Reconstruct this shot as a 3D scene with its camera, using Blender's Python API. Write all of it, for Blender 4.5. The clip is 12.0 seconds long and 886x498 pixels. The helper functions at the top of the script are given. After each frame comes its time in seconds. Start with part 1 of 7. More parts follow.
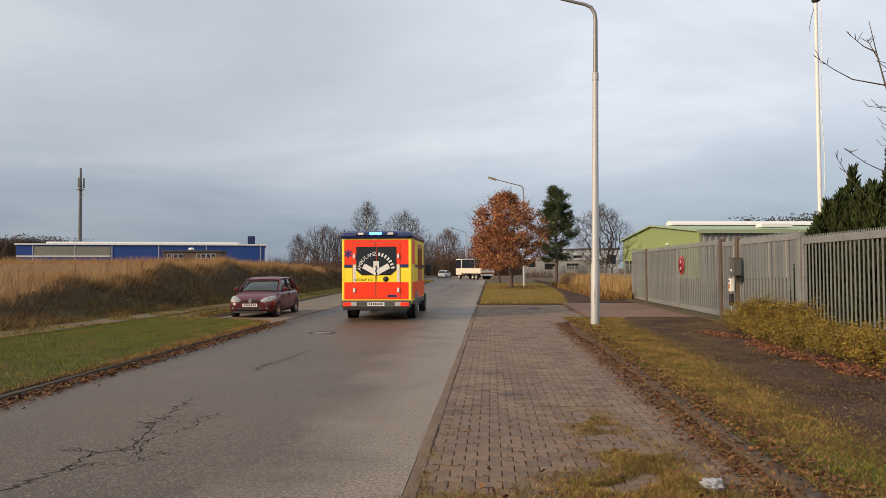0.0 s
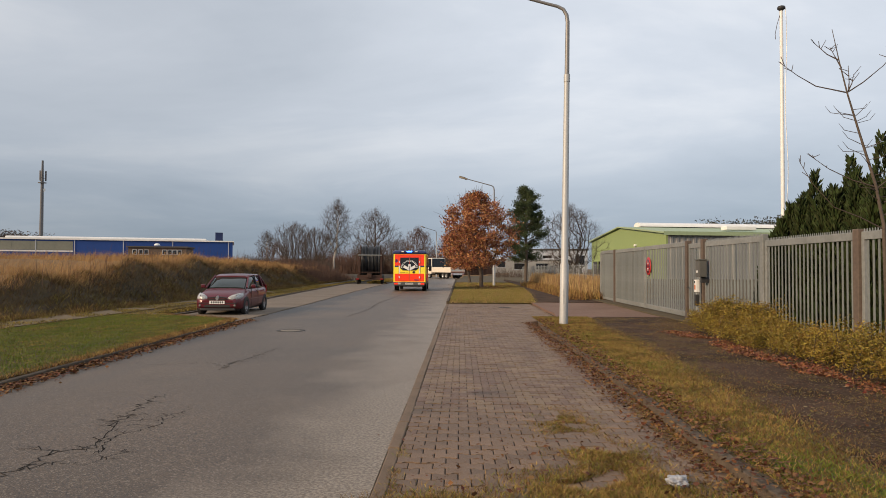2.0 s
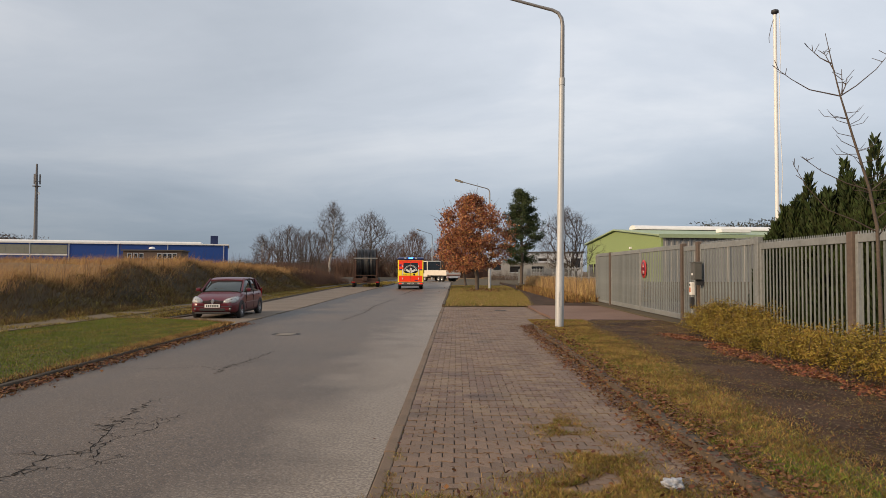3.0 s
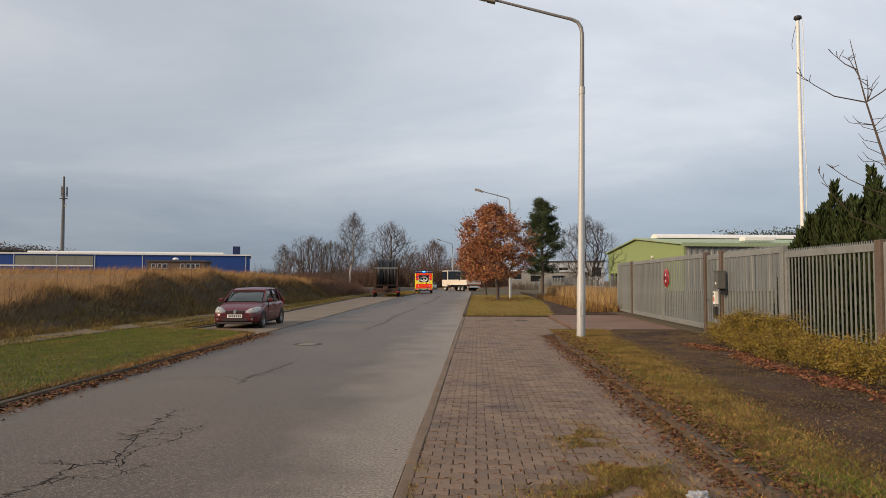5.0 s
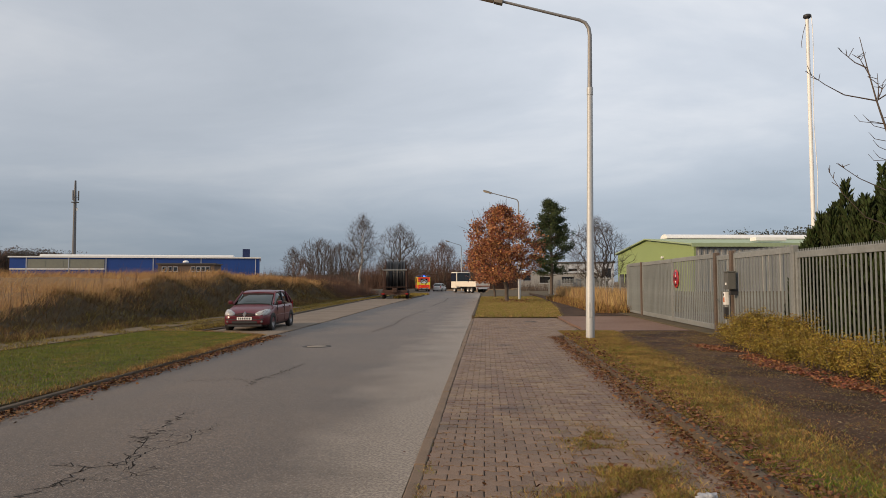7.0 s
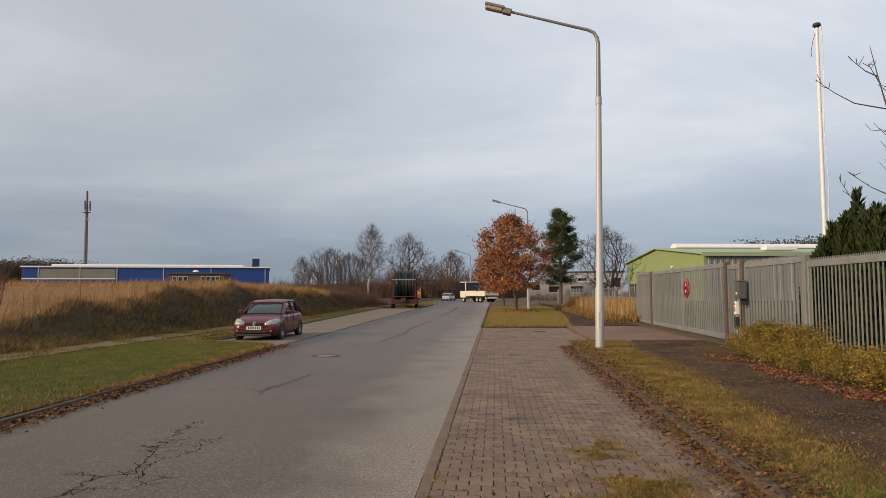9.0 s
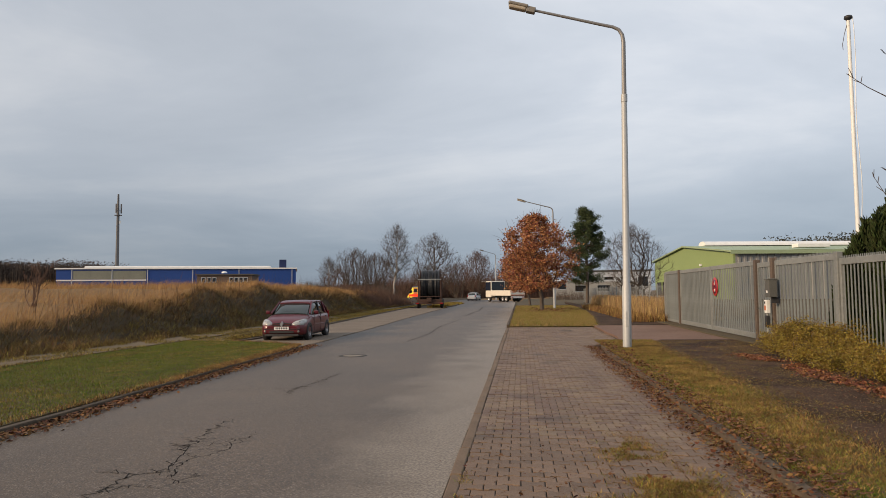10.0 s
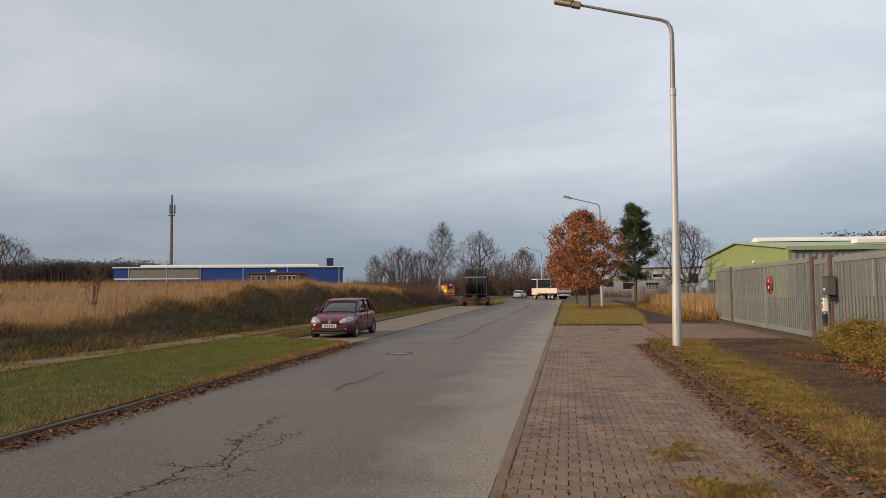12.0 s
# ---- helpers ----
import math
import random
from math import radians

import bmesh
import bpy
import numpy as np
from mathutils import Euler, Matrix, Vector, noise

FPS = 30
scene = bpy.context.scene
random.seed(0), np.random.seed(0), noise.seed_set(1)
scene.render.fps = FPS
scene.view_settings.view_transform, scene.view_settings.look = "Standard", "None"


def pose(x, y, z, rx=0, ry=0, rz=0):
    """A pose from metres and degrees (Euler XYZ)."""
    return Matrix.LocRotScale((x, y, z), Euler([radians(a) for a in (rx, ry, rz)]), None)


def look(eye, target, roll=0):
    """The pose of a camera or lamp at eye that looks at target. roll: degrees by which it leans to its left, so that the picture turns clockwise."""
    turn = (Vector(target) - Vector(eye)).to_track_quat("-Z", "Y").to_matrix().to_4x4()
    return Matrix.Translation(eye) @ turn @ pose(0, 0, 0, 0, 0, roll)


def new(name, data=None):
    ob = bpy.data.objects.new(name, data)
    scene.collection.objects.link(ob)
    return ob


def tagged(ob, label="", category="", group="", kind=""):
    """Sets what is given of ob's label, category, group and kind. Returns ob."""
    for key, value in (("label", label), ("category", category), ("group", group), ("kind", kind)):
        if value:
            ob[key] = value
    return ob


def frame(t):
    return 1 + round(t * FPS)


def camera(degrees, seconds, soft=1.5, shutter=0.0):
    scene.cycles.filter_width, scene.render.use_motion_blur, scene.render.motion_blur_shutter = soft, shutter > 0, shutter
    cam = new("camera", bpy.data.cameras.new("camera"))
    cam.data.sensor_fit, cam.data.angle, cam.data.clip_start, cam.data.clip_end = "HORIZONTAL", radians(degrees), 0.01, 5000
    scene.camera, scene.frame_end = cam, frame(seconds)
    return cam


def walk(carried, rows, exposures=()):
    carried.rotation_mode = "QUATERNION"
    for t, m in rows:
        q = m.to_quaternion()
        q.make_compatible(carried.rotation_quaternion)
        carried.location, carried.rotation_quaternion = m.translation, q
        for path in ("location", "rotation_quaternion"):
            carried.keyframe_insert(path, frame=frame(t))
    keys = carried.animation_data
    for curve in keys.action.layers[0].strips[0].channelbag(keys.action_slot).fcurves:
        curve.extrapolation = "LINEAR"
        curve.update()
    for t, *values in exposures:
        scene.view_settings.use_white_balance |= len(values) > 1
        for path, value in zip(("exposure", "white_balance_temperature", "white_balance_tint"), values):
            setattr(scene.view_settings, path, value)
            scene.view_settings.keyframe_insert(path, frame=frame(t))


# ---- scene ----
import collections

cam = camera(66.0, 12.0, soft=0.5)
# seconds, place, turn: held in the hand, swaying by a few centimetres
PATH = [(0, 0.004, 0.009, 1.594, 91.71, 0.29, 4.01), (0.5, 0.001, 0.003, 1.590, 91.52, -0.08, 3.70), (1, -0.003, 0.003, 1.584, 91.57, -0.15, 2.91),
        (1.5, -0.006, 0.012, 1.586, 91.34, -0.17, 2.12), (2, -0.005, 0.013, 1.586, 91.62, -0.28, 1.50), (2.5, -0.008, 0.007, 1.586, 91.72, -0.28, 1.25),
        (3, -0.004, 0.007, 1.590, 91.87, -0.18, 1.14), (5, -0.010, 0.003, 1.597, 92.67, -0.01, 2.84), (5.5, -0.002, 0.002, 1.595, 92.94, 0.22, 3.01),
        (6, 0.0, 0.0, 1.598, 92.82, 0.24, 3.00), (6.5, 0.004, 0.004, 1.597, 92.77, 0.35, 3.49), (7, 0.006, 0.003, 1.599, 92.81, 0.24, 3.61),
        (9, 0.006, -0.004, 1.598, 93.61, 0.25, 4.36), (9.5, 0.003, -0.013, 1.602, 93.66, 0.46, 5.36), (10, 0.006, -0.025, 1.603, 93.60, 0.53, 6.50),
        (10.5, 0.006, -0.033, 1.603, 93.58, 0.56, 7.87), (11, 0.006, -0.039, 1.605, 93.63, 0.61, 9.46), (11.5, 0.001, -0.042, 1.608, 93.69, 0.70, 9.97),
        (12, 0.002, -0.042, 1.610, 93.45, 0.60, 10.31)]
walk(cam, [(t, pose(x, y, z, rx, ry, rz)) for t, x, y, z, rx, ry, rz in PATH], [(0, 0.06), (1.5, 0.02), (3, -0.03), (5, -0.08), (12, -0.08)])

# ---------------------------------------------------------------- light
SUN_DIR = Vector((-0.80, -0.52, 0.36)).normalized()
sun = new("sun", bpy.data.lights.new("sun", "SUN"))
sun.data.energy, sun.data.angle, sun.data.color = 4.3, radians(16), (1.0, 0.74, 0.49)
sun.matrix_world = look(SUN_DIR * 60, (0, 0, 0))
scene.view_settings.exposure = 0.0


def make_world():
    w = bpy.data.worlds.new("overcast_sky")
    scene.world = w
    w.use_nodes = True
    nt = w.node_tree
    nt.nodes.clear()
    N, L = nt.nodes.new, nt.links.new
    out, bg = N("ShaderNodeOutputWorld"), N("ShaderNodeBackground")
    L(bg.outputs[0], out.inputs[0])
    tc, sep = N("ShaderNodeTexCoord"), N("ShaderNodeSeparateXYZ")
    L(tc.outputs["Generated"], sep.inputs[0])

    def mth(op, a, b=None):
        n = N("ShaderNodeMath")
        n.operation = op
        for i, v in enumerate((a, b)):
            if v is None:
                continue
            if isinstance(v, (int, float)):
                n.inputs[i].default_value = v
            else:
                L(v, n.inputs[i])
        return n.outputs[0]

    z = mth("MAXIMUM", sep.outputs[2], 0.0)
    den = mth("ADD", z, 0.16)
    px, py = mth("DIVIDE", sep.outputs[0], den), mth("DIVIDE", sep.outputs[1], den)
    comb = N("ShaderNodeCombineXYZ")
    L(px, comb.inputs[0]), L(py, comb.inputs[1])

    def clouds(scale, detail, dist, offset, sx, sy):
        mp = N("ShaderNodeMapping")
        mp.inputs["Location"].default_value = offset
        mp.inputs["Scale"].default_value = (sx, sy, 1)
        L(comb.outputs[0], mp.inputs[0])
        n = N("ShaderNodeTexNoise")
        n.inputs["Scale"].default_value, n.inputs["Detail"].default_value = scale, detail
        n.inputs["Distortion"].default_value = dist
        n.inputs["Roughness"].default_value = 0.55
        L(mp.outputs[0], n.inputs[0])
        return n.outputs[0]

    big = clouds(0.62, 6, 0.5, (5.3, 0.4, 0), 0.9, 1.1)
    fine = clouds(2.0, 8, 0.5, (7.0, 2.0, 0), 0.9, 1.15)
    mixn = mth("ADD", mth("MULTIPLY", big, 0.80), mth("MULTIPLY", fine, 0.20))
    cr = N("ShaderNodeValToRGB")
    el = cr.color_ramp.elements
    el[0].position, el[0].color = 0.34, (0.50, 0.555, 0.635, 1)
    el[1].position, el[1].color = 0.68, (0.95, 0.96, 0.99, 1)
    e = el.new(0.50)
    e.color = (0.65, 0.70, 0.78, 1)
    L(mixn, cr.inputs[0])
    # the far cloud base near the horizon is an even blue grey
    hz = N("ShaderNodeValToRGB")
    he = hz.color_ramp.elements
    he[0].position, he[0].color = 0.0, (0.205, 0.28, 0.37, 1)
    he[1].position, he[1].color = 0.30, (0.76, 0.80, 0.86, 1)
    e = he.new(0.07)
    e.color = (0.225, 0.30, 0.395, 1)
    e = he.new(0.17)
    e.color = (0.49, 0.55, 0.63, 1)
    L(z, hz.inputs[0])
    mr = N("ShaderNodeMapRange")
    mr.inputs["From Min"].default_value, mr.inputs["From Max"].default_value = 0.0, 0.30
    mr.inputs["To Min"].default_value, mr.inputs["To Max"].default_value = 0.22, 0.75
    L(z, mr.inputs[0])
    m1 = N("ShaderNodeMix")
    m1.data_type = "RGBA"
    L(mr.outputs[0], m1.inputs["Factor"]), L(hz.outputs[0], m1.inputs["A"]), L(cr.outputs[0], m1.inputs["B"])
    # the cover is thinner ahead and to the right than on the left
    side = N("ShaderNodeMapRange")
    side.interpolation_type = "SMOOTHSTEP"
    side.inputs["From Min"].default_value, side.inputs["From Max"].default_value = -0.55, 0.20
    side.inputs["To Min"].default_value, side.inputs["To Max"].default_value = 0.84, 1.07
    L(sep.outputs[0], side.inputs[0])
    veil = N("ShaderNodeMix")
    veil.data_type, veil.blend_type = "RGBA", "MULTIPLY"
    veil.inputs["Factor"].default_value = 1.0
    L(m1.outputs["Result"], veil.inputs["A"]), L(side.outputs[0], veil.inputs["B"])
    # thin clear sky above the cloud
    sky = N("ShaderNodeTexSky")
    sky.sky_type, sky.sun_disc = "NISHITA", False
    sky.sun_elevation = math.asin(SUN_DIR.z)
    sky.sun_rotation = math.atan2(SUN_DIR.x, SUN_DIR.y)
    sc = N("ShaderNodeMix")
    sc.data_type, sc.blend_type = "RGBA", "MULTIPLY"
    sc.inputs["Factor"].default_value = 1.0
    sc.inputs["B"].default_value = (0.10, 0.10, 0.10, 1)
    L(sky.outputs[0], sc.inputs["A"])
    m2 = N("ShaderNodeMix")
    m2.data_type = "RGBA"
    m2.inputs["Factor"].default_value = 0.92
    L(sc.outputs["Result"], m2.inputs["A"]), L(veil.outputs["Result"], m2.inputs["B"])
    L(m2.outputs["Result"], bg.inputs[0])
    bg.inputs[1].default_value = 1.0


make_world()


# ---------------------------------------------------------------- materials
def mat(name, c1, c2=None, rough=0.8, scale=3.0, fine=40.0, metal=0.0, bump=0.0, bump_scale=60.0, vary=0.0, island=False,
        spec=0.5, stretch=(1, 1, 1), detail=5.0, mix=0.5, coat=0.0, emit=None, strength=1.0, transmission=0.0, ior=1.45, spots=None, spot_scale=8.0, spot_at=0.62, spot_stretch=None, lo=0.36, hi=0.64):
    m = bpy.data.materials.new(name)
    m.use_nodes = True
    nt = m.node_tree
    N, L = nt.nodes.new, nt.links.new
    b = nt.nodes["Principled BSDF"]
    b.inputs["Roughness"].default_value = rough
    b.inputs["Metallic"].default_value = metal
    b.inputs["Specular IOR Level"].default_value = spec
    b.inputs["Coat Weight"].default_value = coat
    b.inputs["Transmission Weight"].default_value = transmission
    b.inputs["IOR"].default_value = ior
    c2 = c2 or tuple(v * 0.75 for v in c1)
    tc, mp = N("ShaderNodeTexCoord"), N("ShaderNodeMapping")
    mp.inputs["Scale"].default_value = stretch
    L(tc.outputs["Object"], mp.inputs[0])

    def noise_tex(s, d):
        n = N("ShaderNodeTexNoise")
        n.inputs["Scale"].default_value, n.inputs["Detail"].default_value = s, d
        L(mp.outputs[0], n.inputs[0])
        return n.outputs[0]

    big, small = noise_tex(scale, detail), noise_tex(fine, 4.0)
    add = N("ShaderNodeMath")
    add.operation = "MULTIPLY_ADD"
    L(small, add.inputs[0])
    add.inputs[1].default_value = mix
    sub = N("ShaderNodeMath")
    sub.operation = "MULTIPLY"
    L(big, sub.inputs[0])
    sub.inputs[1].default_value = 1.0 - mix
    L(sub.outputs[0], add.inputs[2])
    mr = N("ShaderNodeMapRange")
    mr.inputs["From Min"].default_value, mr.inputs["From Max"].default_value = lo, hi
    L(add.outputs[0], mr.inputs[0])
    mx = N("ShaderNodeMix")
    mx.data_type = "RGBA"
    L(mr.outputs[0], mx.inputs["Factor"])
    mx.inputs["A"].default_value, mx.inputs["B"].default_value = (*c1, 1), (*c2, 1)
    col = mx.outputs["Result"]
    if spots:
        sp = noise_tex(spot_scale, 6.0)
        if spot_stretch:
            m2 = N("ShaderNodeMapping")
            m2.inputs["Scale"].default_value = spot_stretch
            L(tc.outputs["Object"], m2.inputs[0]), L(m2.outputs[0], sp.node.inputs[0])
        r2 = N("ShaderNodeMapRange")
        r2.inputs["From Min"].default_value, r2.inputs["From Max"].default_value = spot_at, spot_at + 0.1
        L(sp, r2.inputs[0])
        m3 = N("ShaderNodeMix")
        m3.data_type = "RGBA"
        L(r2.outputs[0], m3.inputs["Factor"]), L(col, m3.inputs["A"])
        m3.inputs["B"].default_value = (*spots, 1)
        col = m3.outputs["Result"]
    if vary:
        src = N("ShaderNodeNewGeometry").outputs["Random Per Island"] if island else N("ShaderNodeObjectInfo").outputs["Random"]
        r = N("ShaderNodeMapRange")
        r.inputs["To Min"].default_value, r.inputs["To Max"].default_value = 1 - vary, 1 + vary
        L(src, r.inputs[0])
        hs = N("ShaderNodeHueSaturation")
        L(r.outputs[0], hs.inputs["Value"]), L(col, hs.inputs["Color"])
        if island:
            r3 = N("ShaderNodeMapRange")
            r3.inputs["To Min"].default_value, r3.inputs["To Max"].default_value = 0.5 - vary * 0.06, 0.5 + vary * 0.06
            L(src, r3.inputs[0]), L(r3.outputs[0], hs.inputs["Hue"])
        col = hs.outputs[0]
    L(col, b.inputs["Base Color"])
    if bump:
        bn = N("ShaderNodeBump")
        bn.inputs["Strength"].default_value, bn.inputs["Distance"].default_value = bump, 0.01
        L(noise_tex(bump_scale, 4.0), bn.inputs["Height"]), L(bn.outputs[0], b.inputs["Normal"])
    if emit:
        b.inputs["Emission Color"].default_value, b.inputs["Emission Strength"].default_value = (*emit, 1), strength
    return m


def asphalt_material():
    """Brown-grey asphalt: loose grit, tyre lanes, a darker gutter and a pale frayed edge beside the bay."""
    m = mat("asphalt", (0.056, 0.038, 0.023), (0.116, 0.080, 0.049), rough=0.54, scale=0.35, fine=70, bump=0.42, bump_scale=120, mix=0.62, lo=0.42, hi=0.58,
            spots=(0.088, 0.062, 0.040), spot_scale=1.0, spot_at=0.56, spot_stretch=(1.2, 0.06, 1), spec=0.55)
    nt = m.node_tree
    N, L = nt.nodes.new, nt.links.new
    b = nt.nodes["Principled BSDF"]
    col = b.inputs["Base Color"].links[0].from_socket
    tc, sep = N("ShaderNodeTexCoord"), N("ShaderNodeSeparateXYZ")
    L(tc.outputs["Object"], sep.inputs[0])

    def fine_noise(scale, detail, stretch=None):
        n = N("ShaderNodeTexNoise")
        n.inputs["Scale"].default_value, n.inputs["Detail"].default_value = scale, detail
        if stretch:
            mp = N("ShaderNodeMapping")
            mp.inputs["Scale"].default_value = stretch
            L(tc.outputs["Object"], mp.inputs[0]), L(mp.outputs[0], n.inputs[0])
        else:
            L(tc.outputs["Object"], n.inputs[0])
        return n.outputs[0]

    def ramp(v, a, b2, lo=0.0, hi=1.0):
        r = N("ShaderNodeMapRange")
        r.inputs["From Min"].default_value, r.inputs["From Max"].default_value = a, b2
        r.inputs["To Min"].default_value, r.inputs["To Max"].default_value = lo, hi
        L(v, r.inputs[0])
        return r.outputs[0]

    def mth(op, a, b2):
        n = N("ShaderNodeMath")
        n.operation = op
        for i, v in enumerate((a, b2)):
            if isinstance(v, (int, float)):
                n.inputs[i].default_value = v
            else:
                L(v, n.inputs[i])
        return n.outputs[0]

    def blend(f, a, c):
        mx = N("ShaderNodeMix")
        mx.data_type = "RGBA"
        L(f, mx.inputs["Factor"]), L(a, mx.inputs["A"])
        mx.inputs["B"].default_value = (*c, 1)
        return mx.outputs["Result"]

    # single stones in the surface, light and dark
    vo = N("ShaderNodeTexVoronoi")
    vo.inputs["Scale"].default_value = 85
    L(tc.outputs["Object"], vo.inputs[0])
    sp = N("ShaderNodeSeparateColor")
    L(vo.outputs["Color"], sp.inputs[0])
    col = blend(mth("MULTIPLY", ramp(sp.outputs[0], 0.80, 0.90), 0.7), col, (0.23, 0.185, 0.135))
    col = blend(mth("MULTIPLY", ramp(sp.outputs[1], 0.78, 0.88), 0.8), col, (0.026, 0.020, 0.015))
    # frayed pale edge, where the binder has worn off
    wander = mth("MULTIPLY", ramp(fine_noise(0.8, 5), 0.3, 0.7, -1, 1), 0.55)
    edge = ramp(mth("ADD", sep.outputs[0], wander), -2.1, -0.9)
    grit = ramp(fine_noise(38, 3), 0.42, 0.62, 0.25, 1.0)
    col = blend(mth("MULTIPLY", mth("MULTIPLY", edge, grit), 0.88), col, (0.29, 0.240, 0.185))
    # darker band with a wandering edge along the far gutter
    gutter_band = ramp(mth("ADD", sep.outputs[0], mth("MULTIPLY", ramp(fine_noise(0.55, 5, (1, 0.35, 1)), 0.3, 0.7, -1, 1), 0.75)), -5.45, -6.0)
    col = blend(mth("MULTIPLY", gutter_band, 0.75), col, (0.030, 0.023, 0.017))
    L(col, b.inputs["Base Color"])
    return m


M_ASPHALT = asphalt_material()
M_PAVER = mat("paver", (0.110, 0.067, 0.039), (0.184, 0.118, 0.071), rough=0.60, scale=1.1, fine=60, bump=0.4, bump_scale=200, vary=0.22,
              spots=(0.082, 0.051, 0.031), spot_scale=0.9, spot_at=0.58, spec=0.5)
M_PAVER_FAR = mat("paver_field", (0.110, 0.067, 0.039), (0.184, 0.118, 0.071), rough=0.60, scale=1.1, fine=60, bump=0.4, bump_scale=200, vary=0.22, island=True,
                  spots=(0.082, 0.051, 0.031), spot_scale=0.9, spot_at=0.58, spec=0.5)
M_JOINT = mat("joint_sand", (0.020, 0.014, 0.009), (0.034, 0.025, 0.015), rough=0.95, scale=4, bump=0.6)
M_KERB = mat("kerb_concrete", (0.105, 0.076, 0.050), (0.055, 0.041, 0.028), rough=0.9, scale=2.5, fine=50, bump=0.5, vary=0.12)
M_EDGING = mat("edging_concrete", (0.165, 0.115, 0.078), (0.110, 0.076, 0.050), rough=0.9, scale=2.5, fine=50, bump=0.5, vary=0.12)
M_SOIL = mat("verge_soil", (0.085, 0.060, 0.028), (0.055, 0.042, 0.019), rough=0.95, scale=1.2, fine=25, bump=0.8, bump_scale=40)
M_FIELD = mat("field_soil", (0.21, 0.125, 0.052), (0.12, 0.075, 0.032), rough=0.95, scale=0.25, fine=6, bump=0.8, bump_scale=10)
M_BANK = mat("bank_soil", (0.050, 0.035, 0.018), (0.027, 0.021, 0.010), rough=0.95, scale=0.8, fine=12, bump=0.9, bump_scale=14)
M_GRAVEL = mat("gravel_path", (0.026, 0.016, 0.011), (0.092, 0.058, 0.039), rough=0.92, scale=1.0, fine=42, bump=1.0, bump_scale=80, lo=0.40, hi=0.62,
               spots=(0.080, 0.060, 0.026), spot_scale=2.2, spot_at=0.62, spec=0.12)
M_DIRT = mat("dirt_path", (0.140, 0.100, 0.058), (0.085, 0.066, 0.034), rough=0.95, scale=1.0, fine=18, bump=0.8, bump_scale=40)
M_GRASS = mat("grass_green", (0.078, 0.112, 0.010), (0.150, 0.150, 0.020), rough=0.7, scale=1.6, fine=14, lo=0.42, hi=0.58, vary=0.5, island=True, spec=0.25)
M_GRASS_DRY = mat("grass_dry", (0.29, 0.165, 0.062), (0.13, 0.076, 0.028), rough=0.75, scale=2.2, fine=14, lo=0.42, hi=0.58, vary=0.5, island=True, spec=0.2)
M_GRASS_YEL = mat("grass_yellowed", (0.260, 0.180, 0.046), (0.105, 0.082, 0.019), rough=0.75, scale=2.2, fine=14, lo=0.42, hi=0.58, vary=0.5, island=True, spec=0.2)
M_STRAW = mat("straw", (0.46, 0.28, 0.120), (0.27, 0.150, 0.060), rough=0.7, scale=0.12, fine=1.5, vary=0.30, island=True, spec=0.2)
M_REED = mat("reed_straw", (0.37, 0.245, 0.115), (0.25, 0.155, 0.068), rough=0.7, scale=0.12, fine=1.5, vary=0.35, island=True, spec=0.2)
M_WEED = mat("bank_weeds", (0.155, 0.098, 0.042), (0.052, 0.038, 0.016), rough=0.8, scale=0.3, fine=3, vary=0.45, island=True, spec=0.15)
M_FLECK = mat("pale_chaff", (0.20, 0.155, 0.105), (0.12, 0.092, 0.06), rough=0.8, scale=2, vary=0.4, island=True, spec=0.2)
M_LEAF_RED = mat("reddish_fallen_leaf", (0.22, 0.082, 0.040), (0.12, 0.052, 0.026), rough=0.75, scale=3, vary=0.45, island=True, spec=0.25)
M_LEAF_FALLEN = mat("fallen_leaf", (0.165, 0.072, 0.032), (0.085, 0.042, 0.020), rough=0.75, scale=3, vary=0.45, island=True, spec=0.25)
M_OAK = mat("oak_leaf", (0.38, 0.150, 0.066), (0.235, 0.090, 0.042), rough=0.65, scale=0.6, fine=8, vary=0.45, island=True, spec=0.3)
M_SHRUB = mat("shrub_leaf", (0.25, 0.160, 0.030), (0.110, 0.090, 0.018), rough=0.65, scale=0.8, fine=6, vary=0.40, island=True, spec=0.25)
M_THUJA = mat("thuja_leaf", (0.018, 0.029, 0.009), (0.040, 0.052, 0.014), rough=0.7, scale=1.2, fine=8, vary=0.45, island=True, spec=0.25)
M_PINE = mat("pine_needles", (0.034, 0.050, 0.022), (0.062, 0.078, 0.032), rough=0.7, scale=0.5, fine=6, vary=0.4, island=True, spec=0.2)
M_BARK = mat("bark", (0.105, 0.080, 0.062), (0.065, 0.052, 0.042), rough=0.9, scale=3, fine=30, bump=0.8, bump_scale=30)
M_TWIG = mat("twig", (0.085, 0.062, 0.048), (0.055, 0.040, 0.032), rough=0.9, scale=1)
M_TWIG_RED = mat("reddish_twig", (0.120, 0.066, 0.046), (0.078, 0.047, 0.034), rough=0.9, scale=1)
M_BIRCH = mat("birch_bark", (0.42, 0.39, 0.35), (0.20, 0.17, 0.15), rough=0.8, scale=2, fine=12)
M_FOREST = mat("far_wood", (0.060, 0.046, 0.038), (0.085, 0.064, 0.050), rough=0.95, scale=0.08, fine=0.6, vary=0.3, island=True)
M_FOREST_GREEN = mat("far_pines", (0.030, 0.036, 0.026), (0.050, 0.050, 0.034), rough=0.95, scale=0.08, fine=0.6, vary=0.3, island=True)
M_GALV = mat("galvanised_steel", (0.265, 0.275, 0.265), (0.19, 0.197, 0.188), rough=0.5, scale=1.5, fine=14, metal=0.25, bump=0.15, vary=0.06)
